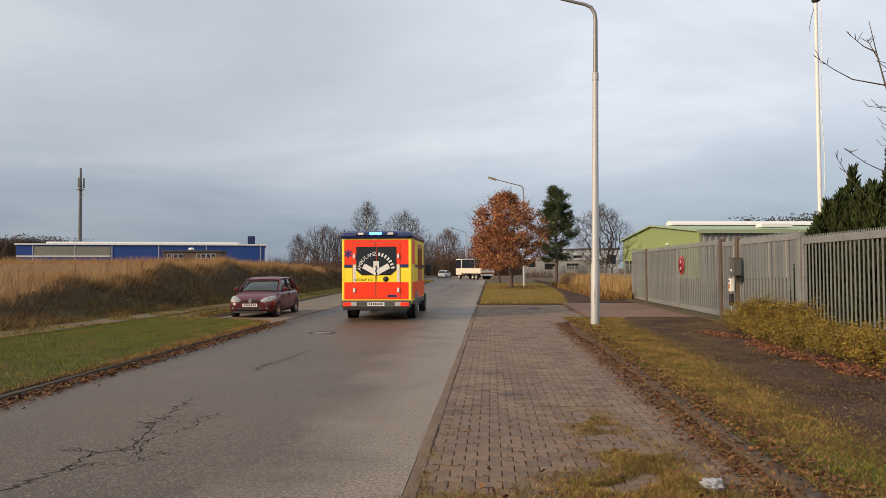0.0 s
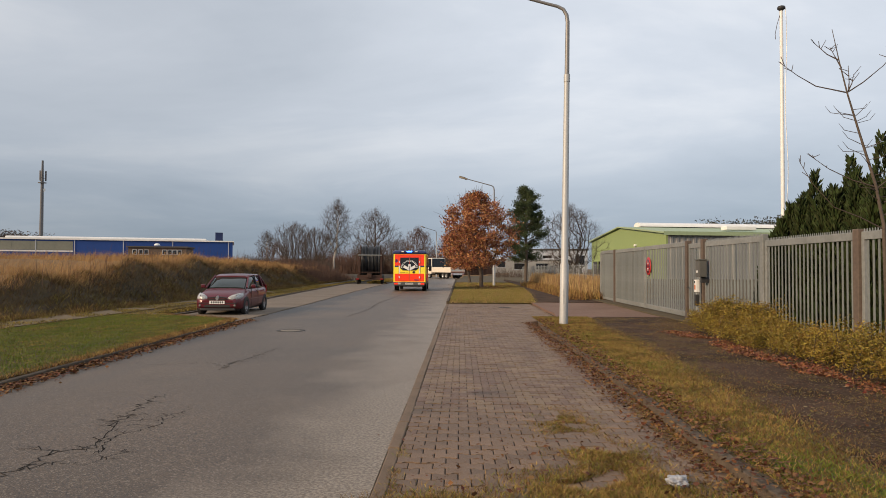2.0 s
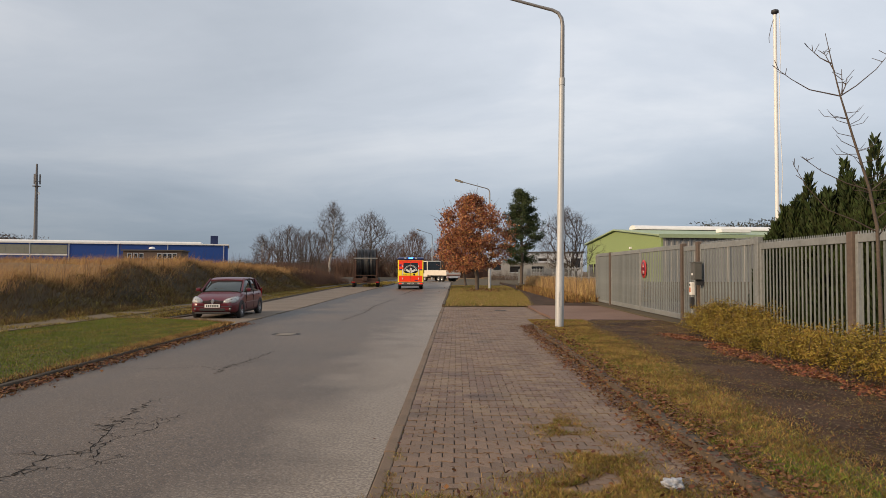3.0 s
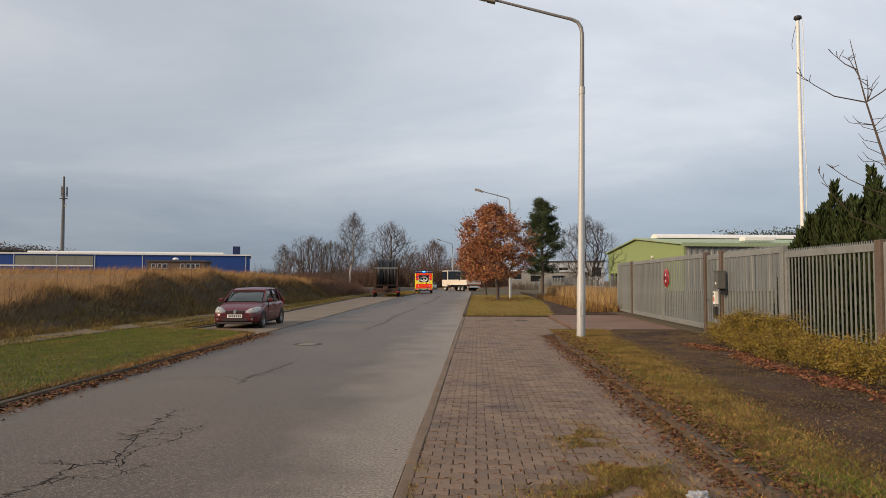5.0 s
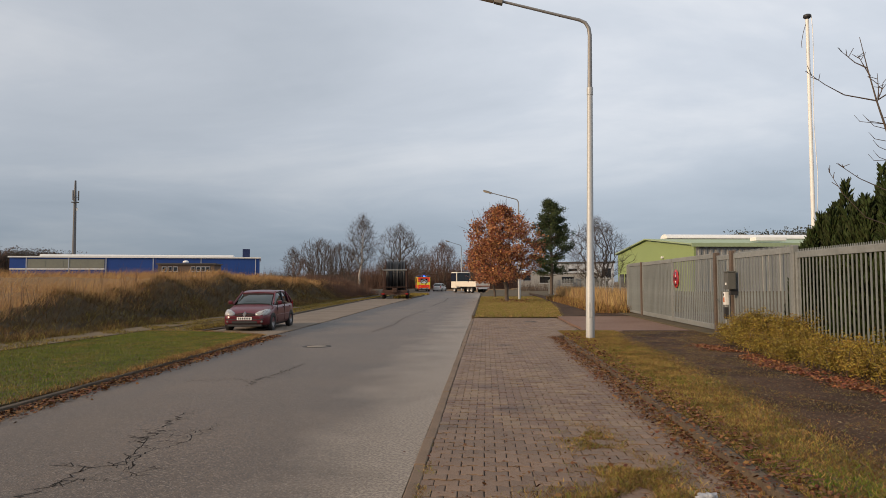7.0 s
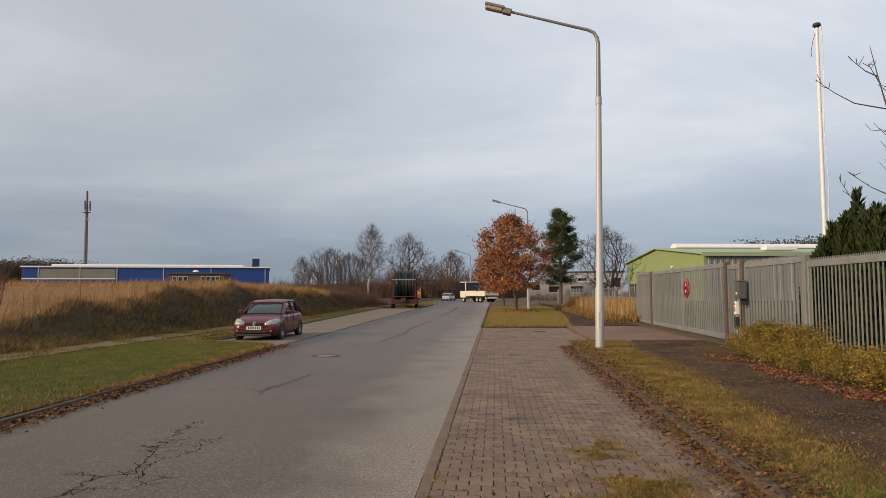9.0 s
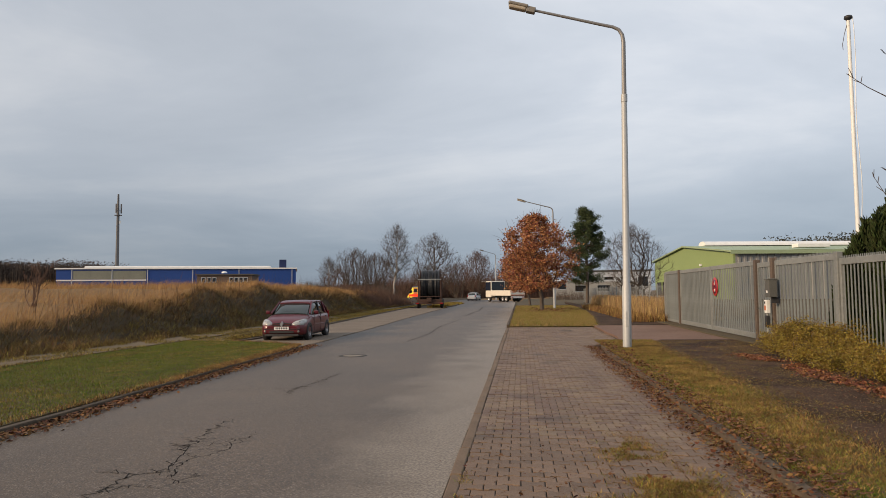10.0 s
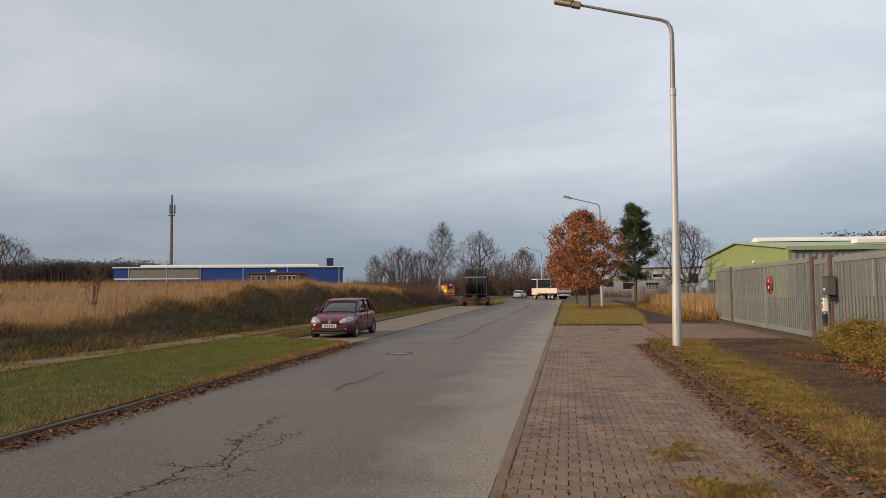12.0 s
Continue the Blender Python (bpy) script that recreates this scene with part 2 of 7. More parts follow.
M_FENCE_BAR = mat("weathered_fence_bar", (0.205, 0.222, 0.215), (0.14, 0.152, 0.146), rough=0.55, scale=1.2, fine=12, metal=0.2, vary=0.10)
M_RUST_POST = mat("brown_post", (0.125, 0.092, 0.070), (0.085, 0.063, 0.050), rough=0.7, scale=2, fine=15, bump=0.2)
M_POLE = mat("lamp_pole_paint", (0.42, 0.43, 0.43), (0.35, 0.36, 0.36), rough=0.5, scale=1.2, fine=20, bump=0.1, metal=0.15)
M_POLE_DARK = mat("lamp_arm_steel", (0.24, 0.235, 0.23), (0.19, 0.185, 0.18), rough=0.5, scale=2, metal=0.4)
M_HEAD = mat("lamp_head_grey", (0.22, 0.20, 0.17), (0.17, 0.155, 0.13), rough=0.5, scale=3)
M_DIFF = mat("lamp_bowl", (0.42, 0.36, 0.27), (0.34, 0.29, 0.22), rough=0.25, scale=5, spec=0.6)
M_WHITE = mat("white_paint", (0.74, 0.74, 0.72), (0.64, 0.64, 0.62), rough=0.45, scale=1.0, fine=10)
M_DARK = mat("dark_plastic", (0.030, 0.030, 0.032), (0.020, 0.020, 0.022), rough=0.55, scale=8)
M_TYRE = mat("tyre_rubber", (0.022, 0.022, 0.023), (0.032, 0.031, 0.030), rough=0.8, scale=10, bump=0.2)
M_RIM = mat("wheel_metal", (0.40, 0.40, 0.41), (0.30, 0.30, 0.31), rough=0.35, metal=0.7, scale=10)
M_GLASS_DARK = mat("dark_glass", (0.016, 0.018, 0.020), (0.010, 0.011, 0.012), rough=0.06, scale=3, spec=0.8)
M_CHROME = mat("chrome", (0.72, 0.72, 0.72), (0.66, 0.66, 0.66), rough=0.15, metal=1.0, scale=4)
M_BLACK = mat("matt_black", (0.012, 0.012, 0.013), (0.018, 0.018, 0.019), rough=0.6, scale=6)


# ---------------------------------------------------------------- mesh helpers
class Mesh:
    """Collects vertices and faces, then makes one mesh."""

    def __init__(self):
        self.v, self.f, self.s = [], [], []

    def add(self, verts, faces, smooth=False):
        n = len(self.v)
        self.v += [tuple(p) for p in verts]
        self.f += [tuple(i + n for i in f) for f in faces]
        self.s += [smooth] * len(faces)
        return self

    def box(self, x0, x1, y0, y1, z0, z1, m=None, c=0.0):
        """A box with its edges chamfered by c."""
        if c <= 0:
            p = [Vector((x, y, z)) for z in (z0, z1) for y in (y0, y1) for x in (x0, x1)]
            f = [(0, 2, 3, 1), (4, 5, 7, 6), (0, 1, 5, 4), (2, 6, 7, 3), (0, 4, 6, 2), (1, 3, 7, 5)]
        else:
            c = min(c, (x1 - x0) * 0.45, (y1 - y0) * 0.45, (z1 - z0) * 0.45)
            bm = bmesh.new()
            bmesh.ops.create_cube(bm, size=1.0, matrix=Matrix.Translation(((x0 + x1) / 2, (y0 + y1) / 2, (z0 + z1) / 2)) @ Matrix.Diagonal((x1 - x0, y1 - y0, z1 - z0, 1)))
            bmesh.ops.bevel(bm, geom=bm.edges[:], offset=c, segments=2, profile=0.5, affect="EDGES")
            bm.verts.index_update()
            p = [v.co.copy() for v in bm.verts]
            f = [tuple(v.index for v in fc.verts) for fc in bm.faces]
            bm.free()
        if m:
            p = [m @ q for q in p]
        return self.add(p, f)

    def tube(self, pts, radii, n=8, caps=True, smooth=True):
        """A round tube along pts."""
        pts = [Vector(p) for p in pts]
        if isinstance(radii, (int, float)):
            radii = [radii] * len(pts)
        vs, fs = [], []
        side = None
        for i, p in enumerate(pts):
            d = (pts[min(i + 1, len(pts) - 1)] - pts[max(i - 1, 0)]).normalized()
            if side is None:
                side = d.orthogonal().normalized()
            else:
                side = (side - d * side.dot(d)).normalized()
            up = d.cross(side)
            for k in range(n):
                a = 2 * math.pi * k / n
                vs.append(p + (side * math.cos(a) + up * math.sin(a)) * radii[i])
        for i in range(len(pts) - 1):
            for k in range(n):
                a, b = i * n + k, i * n + (k + 1) % n
                fs.append((a, b, b + n, a + n))
        self.add(vs, fs, smooth)
        if caps:
            self.add(vs[:n], [tuple(reversed(range(n)))])
            self.add(vs[-n:], [tuple(range(n))])
        return self

    def prism(self, outline, lo, hi, axis="z", m=None):
        """A closed outline (anticlockwise) pushed from lo to hi along an axis."""
        def at(p, h):
            q = {"z": (p[0], p[1], h), "x": (h, p[0], p[1]), "y": (p[0], h, p[1])}[axis]
            return m @ Vector(q) if m else Vector(q)
        n = len(outline)
        v = [at(p, lo) for p in outline] + [at(p, hi) for p in outline]
        f = [tuple(reversed(range(n))), tuple(range(n, 2 * n))] + [(i, (i + 1) % n, (i + 1) % n + n, i + n) for i in range(n)]
        return self.add(v, f)

    def lathe(self, profile, n=24, axis="z", centre=(0, 0, 0), smooth=True):
        """profile: (radius, height) pairs turned about an axis."""
        v, f = [], []
        for r, h in profile:
            for k in range(n):
                a = 2 * math.pi * k / n
                c, s = r * math.cos(a), r * math.sin(a)
                q = {"z": (c, s, h), "x": (h, c, s), "y": (s, h, c)}[axis]
                v.append(Vector(q) + Vector(centre))
        for i in range(len(profile) - 1):
            for k in range(n):
                a, b = i * n + k, i * n + (k + 1) % n
                f.append((a, b, b + n, a + n))
        return self.add(v, f, smooth)

    def loft(self, rings, smooth=True, caps=True, closed=True):
        n = len(rings[0])
        v = [p for r in rings for p in r]
        f = []
        for i in range(len(rings) - 1):
            for k in range(n if closed else n - 1):
                a, b = i * n + k, i * n + (k + 1) % n
                f.append((a, b, b + n, a + n))
        self.add(v, f, smooth)
        if caps:
            self.add(rings[0], [tuple(reversed(range(n)))])
            self.add(rings[-1], [tuple(range(n))])
        return self

    def data(self, name, material):
        me = bpy.data.meshes.new(name)
        me.from_pydata(self.v, [], self.f)
        me.polygons.foreach_set("use_smooth", self.s)
        me.materials.append(material)
        me.update()
        return me


def part(name, mesh, material, parent=None, label=""):
    """One mesh object, under a thing or a part."""
    ob = new(name, mesh.data(name, material) if isinstance(mesh, Mesh) else mesh)
    if parent is not None:
        ob.parent = parent
    return tagged(ob, label)


def thing(name, label, category, m=None, group="", kind=""):
    ob = new(name)
    ob.empty_display_size = 0.2
    if m is not None:
        ob.matrix_basis = m
    return tagged(ob, label, category, group, kind)


def arrays(name, verts, faces_per, material, smooth=False):
    """One mesh from an array (n, k, 3) of separate k-sided polygons."""
    n, k, _ = verts.shape
    me = bpy.data.meshes.new(name)
    me.vertices.add(n * k)
    me.vertices.foreach_set("co", verts.reshape(-1).astype(np.float32))
    me.loops.add(n * k)
    me.loops.foreach_set("vertex_index", np.arange(n * k, dtype=np.int32))
    me.polygons.add(n)
    me.polygons.foreach_set("loop_start", np.arange(0, n * k, k, dtype=np.int32))
    me.materials.append(material)
    me.update(calc_edges=True)
    return me


def blades(pts, h, w, lean, rng, wind=(0.0, 0.0)):
    """Grass blades (n, 4, 3) that stand on pts."""
    n = len(pts)
    h = h * rng.uniform(0.55, 1.25, n) if np.isscalar(h) else h
    a = rng.uniform(0, 2 * np.pi, n)
    side = np.stack([np.cos(a), np.sin(a), np.zeros(n)], 1) * (w * rng.uniform(0.6, 1.3, n))[:, None] * 0.5
    b = rng.uniform(0, 2 * np.pi, n)
    off = np.stack([np.cos(b), np.sin(b), np.zeros(n)], 1) * (h * lean * rng.uniform(0.2, 1.2, n))[:, None]
    off[:, 0] += wind[0] * h
    off[:, 1] += wind[1] * h
    top = pts + off + np.array([0, 0, 1.0]) * h[:, None]
    return np.stack([pts - side, pts + side, top + side * 0.25, top - side * 0.25], 1)


def flakes(pts, size, rng, up=0.0, aspect=1.6):
    """Small leaf-like four-sided flakes (n, 4, 3) at random turns."""
    n = len(pts)
    d = rng.normal(size=(n, 3))
    d[:, 2] *= 1.0 - up
    d /= np.linalg.norm(d, axis=1)[:, None]
    e = rng.normal(size=(n, 3))
    e[:, 2] *= 1.0 - up
    e -= d * (d * e).sum(1)[:, None]
    e /= np.linalg.norm(e, axis=1)[:, None] + 1e-9
    s = (size * rng.uniform(0.6, 1.35, n))[:, None]
    return np.stack([pts - d * s * aspect * 0.5, pts + e * s * 0.45, pts + d * s * aspect * 0.5, pts - e * s * 0.45], 1)


def lerp(x, xs, ys):
    return np.interp(x, xs, ys)


# ---------------------------------------------------------------- lie of the land
LEFT_EDGE = [(-6.0, -40), (-6.0, 8), (-6.2, 14), (-6.42, 19), (-6.5, 22), (-6.65, 30), (-6.95, 41), (-7.4, 66), (-7.7, 82), (-9.5, 98), (-15.5, 117), (-26, 133), (-60, 152), (-200, 205)]
RIGHT_EDGE = [(-0.635, -40), (-0.635, 8), (-0.635, 14), (-0.645, 19), (-0.65, 22), (-0.65, 30), (-0.66, 40), (-0.75, 66), (-0.8, 90), (-1.6, 112), (-7, 133), (-16, 146), (-55, 172), (-195, 227)]


def smooth_line(pts, n=8):
    """A smooth run of points through pts."""
    p = [Vector(q) for q in pts]
    s = [0.0]
    for a, b in zip(p[:-1], p[1:]):
        s.append(s[-1] + (b - a).length)

    def slope(i):
        a, b = max(i - 1, 0), min(i + 1, len(p) - 1)
        if a == i or b == i:
            return (p[b] - p[a]) / (s[b] - s[a])
        h0, h1 = s[i] - s[a], s[b] - s[i]
        return ((p[i] - p[a]) / h0 * h1 + (p[b] - p[i]) / h1 * h0) / (h0 + h1)
    out = []
    for i in range(len(p) - 1):
        h, m0, m1 = s[i + 1] - s[i], slope(i), slope(i + 1)
        for k in range(n):
            u = k / n
            q = (2 * u ** 3 - 3 * u * u + 1) * p[i] + (u ** 3 - 2 * u * u + u) * h * m0 + (-2 * u ** 3 + 3 * u * u) * p[i + 1] + (u ** 3 - u * u) * h * m1
            out.append((q.x, q.y))
    return out + [tuple(p[-1])]


BANK_Y = [-40, 0, 8, 13, 21, 29, 36, 50, 62, 72, 84, 95, 400]
CREST = [(3.7, 0.10, 0.3), (7.9, 0.13, 1.9), (1.9, 0.05, 0.7)]
BANK_H = [0.4, 0.4, 0.42, 0.46, 0.78, 1.5, 1.82, 1.65, 1.4, 1.05, 0.5, 0.2, 0.2]
BASE_X = [-12.3, -12.3, -12.4, -12.4, -12.3, -12.2, -12.3, -12.5, -12.9, -13.2, -13.6, -17, -60]


def land(x, y):
    """Height of the open ground."""
    x, y = np.asarray(x, float), np.asarray(y, float)
    bh = lerp(y, BANK_Y, BANK_H)
    bh = bh + sum(a * np.sin(2 * np.pi * y / w + f) * np.clip(bh, 0, 1) for w, a, f in CREST)
    bx = lerp(y, BANK_Y, BASE_X) + 0.25 * np.sin(y * 0.9) * np.clip(bh, 0, 1)
    s = np.clip((bx - x) / 2.9, 0, 1)
    up = bh * (s * s * (3 - 2 * s))
    far = np.clip((bx - 3.5 - x) / 60, 0, 1) * (2.35 - bh) * np.clip((y + 10) / 20, 0, 1)
    left = np.where(x < bx, up + far, 0.0)
    left = np.where(y > 84, left * np.clip((115 - y) / 30, 0.3, 1), left)
    z = np.where(x < -11.6, left + 0.06, -0.09)
    z = np.where(x > 6.3, 0.12, z)
    return z


# ---------------------------------------------------------------- setting
def ground():
    xs = np.unique(np.concatenate([np.linspace(-1600, -200, 12), np.linspace(-200, -40, 30), np.linspace(-40, -17, 24), np.linspace(-17, -11.7, 23),
                                   [-11.61, -11.59, -9.0, 6.29, 6.31], np.linspace(6.4, 60, 12), np.linspace(60, 1600, 20)]))
    ys = np.unique(np.concatenate([np.linspace(-400, -20, 8), np.linspace(-20, 100, 121), np.linspace(100, 220, 30), np.linspace(220, 2600, 24)]))
    X, Y = np.meshgrid(xs, ys)
    Z = land(X, Y)
    rng = np.random.default_rng(3)
    Z += np.where(X < -13, rng.uniform(-0.05, 0.07, X.shape), 0.0)
    nx, ny = len(xs), len(ys)
    me = bpy.data.meshes.new("ground")
    v = np.stack([X, Y, Z], -1).reshape(-1, 3)
    i = np.arange(nx * ny).reshape(ny, nx)
    q = np.stack([i[:-1, :-1], i[:-1, 1:], i[1:, 1:], i[1:, :-1]], -1).reshape(-1, 4)
    me.from_pydata(v.tolist(), [], q.tolist())
    me.polygons.foreach_set("use_smooth", [True] * len(q))
    me.materials.append(M_FIELD)
    me.materials.append(M_BANK)
    c = v[q].mean(1)
    bx = lerp(c[:, 1], BANK_Y, BASE_X)
    bank = (c[:, 0] > bx - 3.0) & (c[:, 0] < -8)
    me.materials.append(M_SOIL)
    index = bank.astype(np.int32)
    index[(c[:, 0] > 5) & (c[:, 1] < 160)] = 2
    me.polygons.foreach_set("material_index", index)
    me.update()
    tagged(part("ground", me, M_FIELD), "open ground with a weedy bank and dry field", "ground", kind="structure")


def strip(name, left, right, z, material, label, category, n=6, thick=0.12):
    """A slab between two edge lines."""
    l, r = smooth_line(left, n), smooth_line(right, n)
    m = Mesh()
    rings = []
    for (x0, y0), (x1, y1) in zip(l, r):
        rings.append([Vector((x0, y0, z - thick)), Vector((x1, y1, z - thick)), Vector((x1, y1, z)), Vector((x0, y0, z))])
    m.loft(rings, smooth=False)
    return tagged(part(name, m, material), label, category, kind="structure")


def kerb_run(name, line, width, z0, z1, label, step=1.0, n=6, material=None):
    """Kerb stones end to end along a line; each stone is a piece."""
    pts = [Vector((*p, 0)) for p in smooth_line(line, n)]
    owner = thing(name, label, "kerb", kind="structure")
    base = Mesh().box(-width / 2, width / 2, -step / 2 + 0.006, step / 2 - 0.006, z0, z1, c=0.012).data("kerb_stone", material or M_KERB)
    i, pos, carry = 0, pts[0].copy(), 0.0
    rng = random.Random(5)
    while i < len(pts) - 1:
        need, a = step, pos.copy()
        while i < len(pts) - 1 and (pts[i + 1] - pos).length < need:
            need -= (pts[i + 1] - pos).length
            i += 1
            pos = pts[i].copy()
        if i >= len(pts) - 1:
            break
        pos = pos + (pts[i + 1] - pos).normalized() * need
        mid, d = (a + pos) / 2, (pos - a)
        ob = part("kerb_stone", base, None, owner)
        ob.matrix_basis = Matrix.Translation(mid + Vector((rng.uniform(-.006, .006), 0, rng.uniform(-.008, .006)))) @ Matrix.Rotation(math.atan2(d.y, d.x) - math.pi / 2 + rng.uniform(-.006, .006), 4, "Z")
    return owner


def setting():
    ground()
    strip("road", LEFT_EDGE, RIGHT_EDGE, 0.0, M_ASPHALT, "worn grey-brown asphalt road with cracks", "road", n=8)
    # lay-by on the far side, where the car stands
    strip("parking_bay", [(-9.42, 20.9), (-9.25, 24), (-9.6, 32), (-10.1, 42), (-11.0, 61), (-11.3, 68)], [(-6.56, 18.6), (-6.62, 24), (-6.78, 32), (-7.08, 42), (-7.42, 61), (-7.5, 68)], 0.004, M_LAYBY,
          "pale concrete lay-by beside the road", "parking bay")
    # verges
    strip("verge", [(-11.4, -20), (-11.0, 8), (-11.1, 15), (-11.0, 18.6), (-11.0, 19.9), (-11.0, 20.75), (-11.0, 21.5), (-11.0, 31), (-12.1, 64), (-12.5, 84)],
          [(-6.16, -20), (-6.16, 8), (-6.37, 14), (-6.52, 18.6), (-6.66, 19.9), (-7.8, 20.75), (-9.36, 21.5), (-9.66, 31), (-11.2, 64), (-11.6, 84)], 0.065, M_SOIL, "short green grass verge beside the road", "verge", thick=0.2)
    strip("dirt_path", [(-12.7, -20), (-12.5, 8), (-12.6, 15), (-12.5, 20), (-12.4, 24), (-12.4, 31), (-12.6, 47), (-13.2, 70)],
          [(-11.4, -20), (-11.0, 8), (-11.1, 15), (-11.0, 20), (-11.0, 24), (-11.0, 31), (-11.3, 47), (-12.2, 70)], 0.095, M_DIRT, "trodden dirt path below the bank", "path", thick=0.15)
    strip("verge", [(2.17, -20), (2.17, 5), (2.25, 12), (2.26, 18.6), (2.5, 20.4), (3.4, 21.6)], [(3.2, -20), (3.1, 5), (3.35, 10), (3.5, 14), (3.5, 18.6), (3.7, 20.2), (4.2, 21.4)], 0.10, M_SOIL,
          "narrow grass strip along the kerb", "verge", thick=0.2)
    strip("gravel_path", [(3.2, -20), (3.1, 5), (3.35, 10), (3.5, 14), (3.5, 18.6), (3.7, 20.2), (4.2, 21.4)], [(6.5, -20), (6.5, 5), (6.5, 10), (6.5, 14), (6.5, 18.6), (6.55, 20.2), (6.6, 21.4)], 0.105, M_GRAVEL,
          "dark gravel footpath with thin grass", "path", thick=0.2)
    strip("driveway", [(2.25, 19.9), (2.9, 21.5), (3.1, 26), (3.15, 30.4)], [(7.0, 20.0), (6.95, 22), (6.9, 26), (6.9, 31)], 0.085, M_DRIVE, "reddish paved driveway to the gate", "driveway", thick=0.2)
    strip("verge", [(-0.55, 30.5), (-0.55, 40), (-0.6, 66), (-0.65, 90), (0.5, 125), (0.5, 140)], [(3.3, 30.5), (4.1, 40), (4.8, 52), (5.6, 90), (9, 125), (9, 140)], 0.07, M_SOIL,
          "yellowed grass verge under the trees", "verge", thick=0.25)
    strip("yard", [(6.96, 14.2), (6.96, 20), (6.96, 33.6)], [(8.2, 14.2), (12.0, 20), (26, 33.6)], 0.13, M_LAYBY, "pale paved yard behind the fence", "yard", thick=0.05)
    strip("footpath", [(3.32, 30.5), (4.12, 40), (4.82, 52), (5.62, 90)], [(6.9, 30.5), (6.9, 40), (7.2, 52), (7.4, 90)], 0.10, M_GRAVEL, "dark footpath behind the verge", "path", thick=0.2)
    # kerbs
    kerb_run("kerb_right", [(2.12, -6), (2.12, 6), (2.17, 10), (2.21, 13), (2.20, 18.6), (2.45, 20.5), (3.4, 21.75)], 0.10, -0.1, 0.105, "weathered concrete kerb beside the parking bay")
    kerb_run("kerb_left", [(-6.09, -6), (-6.09, 8), (-6.30, 14), (-6.46, 18.4), (-6.58, 19.8)], 0.10, -0.1, 0.055, "low concrete kerb of the grass verge")
    kerb_run("kerb_lay_by", [(-9.42, 21.3), (-9.31, 24), (-9.67, 32), (-10.17, 42), (-11.07, 61), (-11.37, 68)], 0.12, -0.1, 0.05, "concrete kerb behind the lay-by")
    kerb_run("kerb_flush", [(-6.52, 19.0), (-6.56, 24), (-6.72, 32), (-7.02, 42), (-7.38, 61), (-7.46, 67)], 0.12, -0.1, 0.014, "flush concrete kerb between road and lay-by")
    kerb_run("kerb_edge", [(-0.58, -6), (-0.58, 15), (-0.59, 30.4)], 0.105, -0.1, 0.018, "flat concrete edging beside the road", material=M_EDGING)
    kerb_run("kerb_verge", [(-0.6, 30.6), (-0.6, 40), (-0.65, 66), (-0.7, 90), (-0.9, 108)], 0.10, -0.1, 0.125, "concrete kerb of the tree verge")
    kerb_run("kerb_island", [(-7.55, 69), (-7.5, 80), (-8.5, 92)], 0.12, -0.1, 0.12, "kerb at the end of the lay-by")


M_LAYBY = mat("layby_concrete", (0.185, 0.145, 0.108), (0.115, 0.090, 0.066), rough=0.9, scale=0.6, fine=30, bump=0.4, bump_scale=100)
M_DRIVE = mat("driveway_paving", (0.120, 0.066, 0.044), (0.185, 0.112, 0.080), rough=0.9, scale=0.5, fine=30, bump=0.5, bump_scale=70)
setting()


def paver_outline(s=1.0):
    """The waisted outline of an interlocking concrete paver, 0.2 m long, 0.14 m pitch."""
    w, g, l = 0.0825 * s, 0.0575 * s, 0.1 * s
    a, b = 0.058 * s, 0.034 * s
    return [(-w, -l), (w, -l), (w, -a), (g, -b), (g, b), (w, a), (w, l), (-w, l), (-w, a), (-g, b), (-g, -b), (-w, -a)]


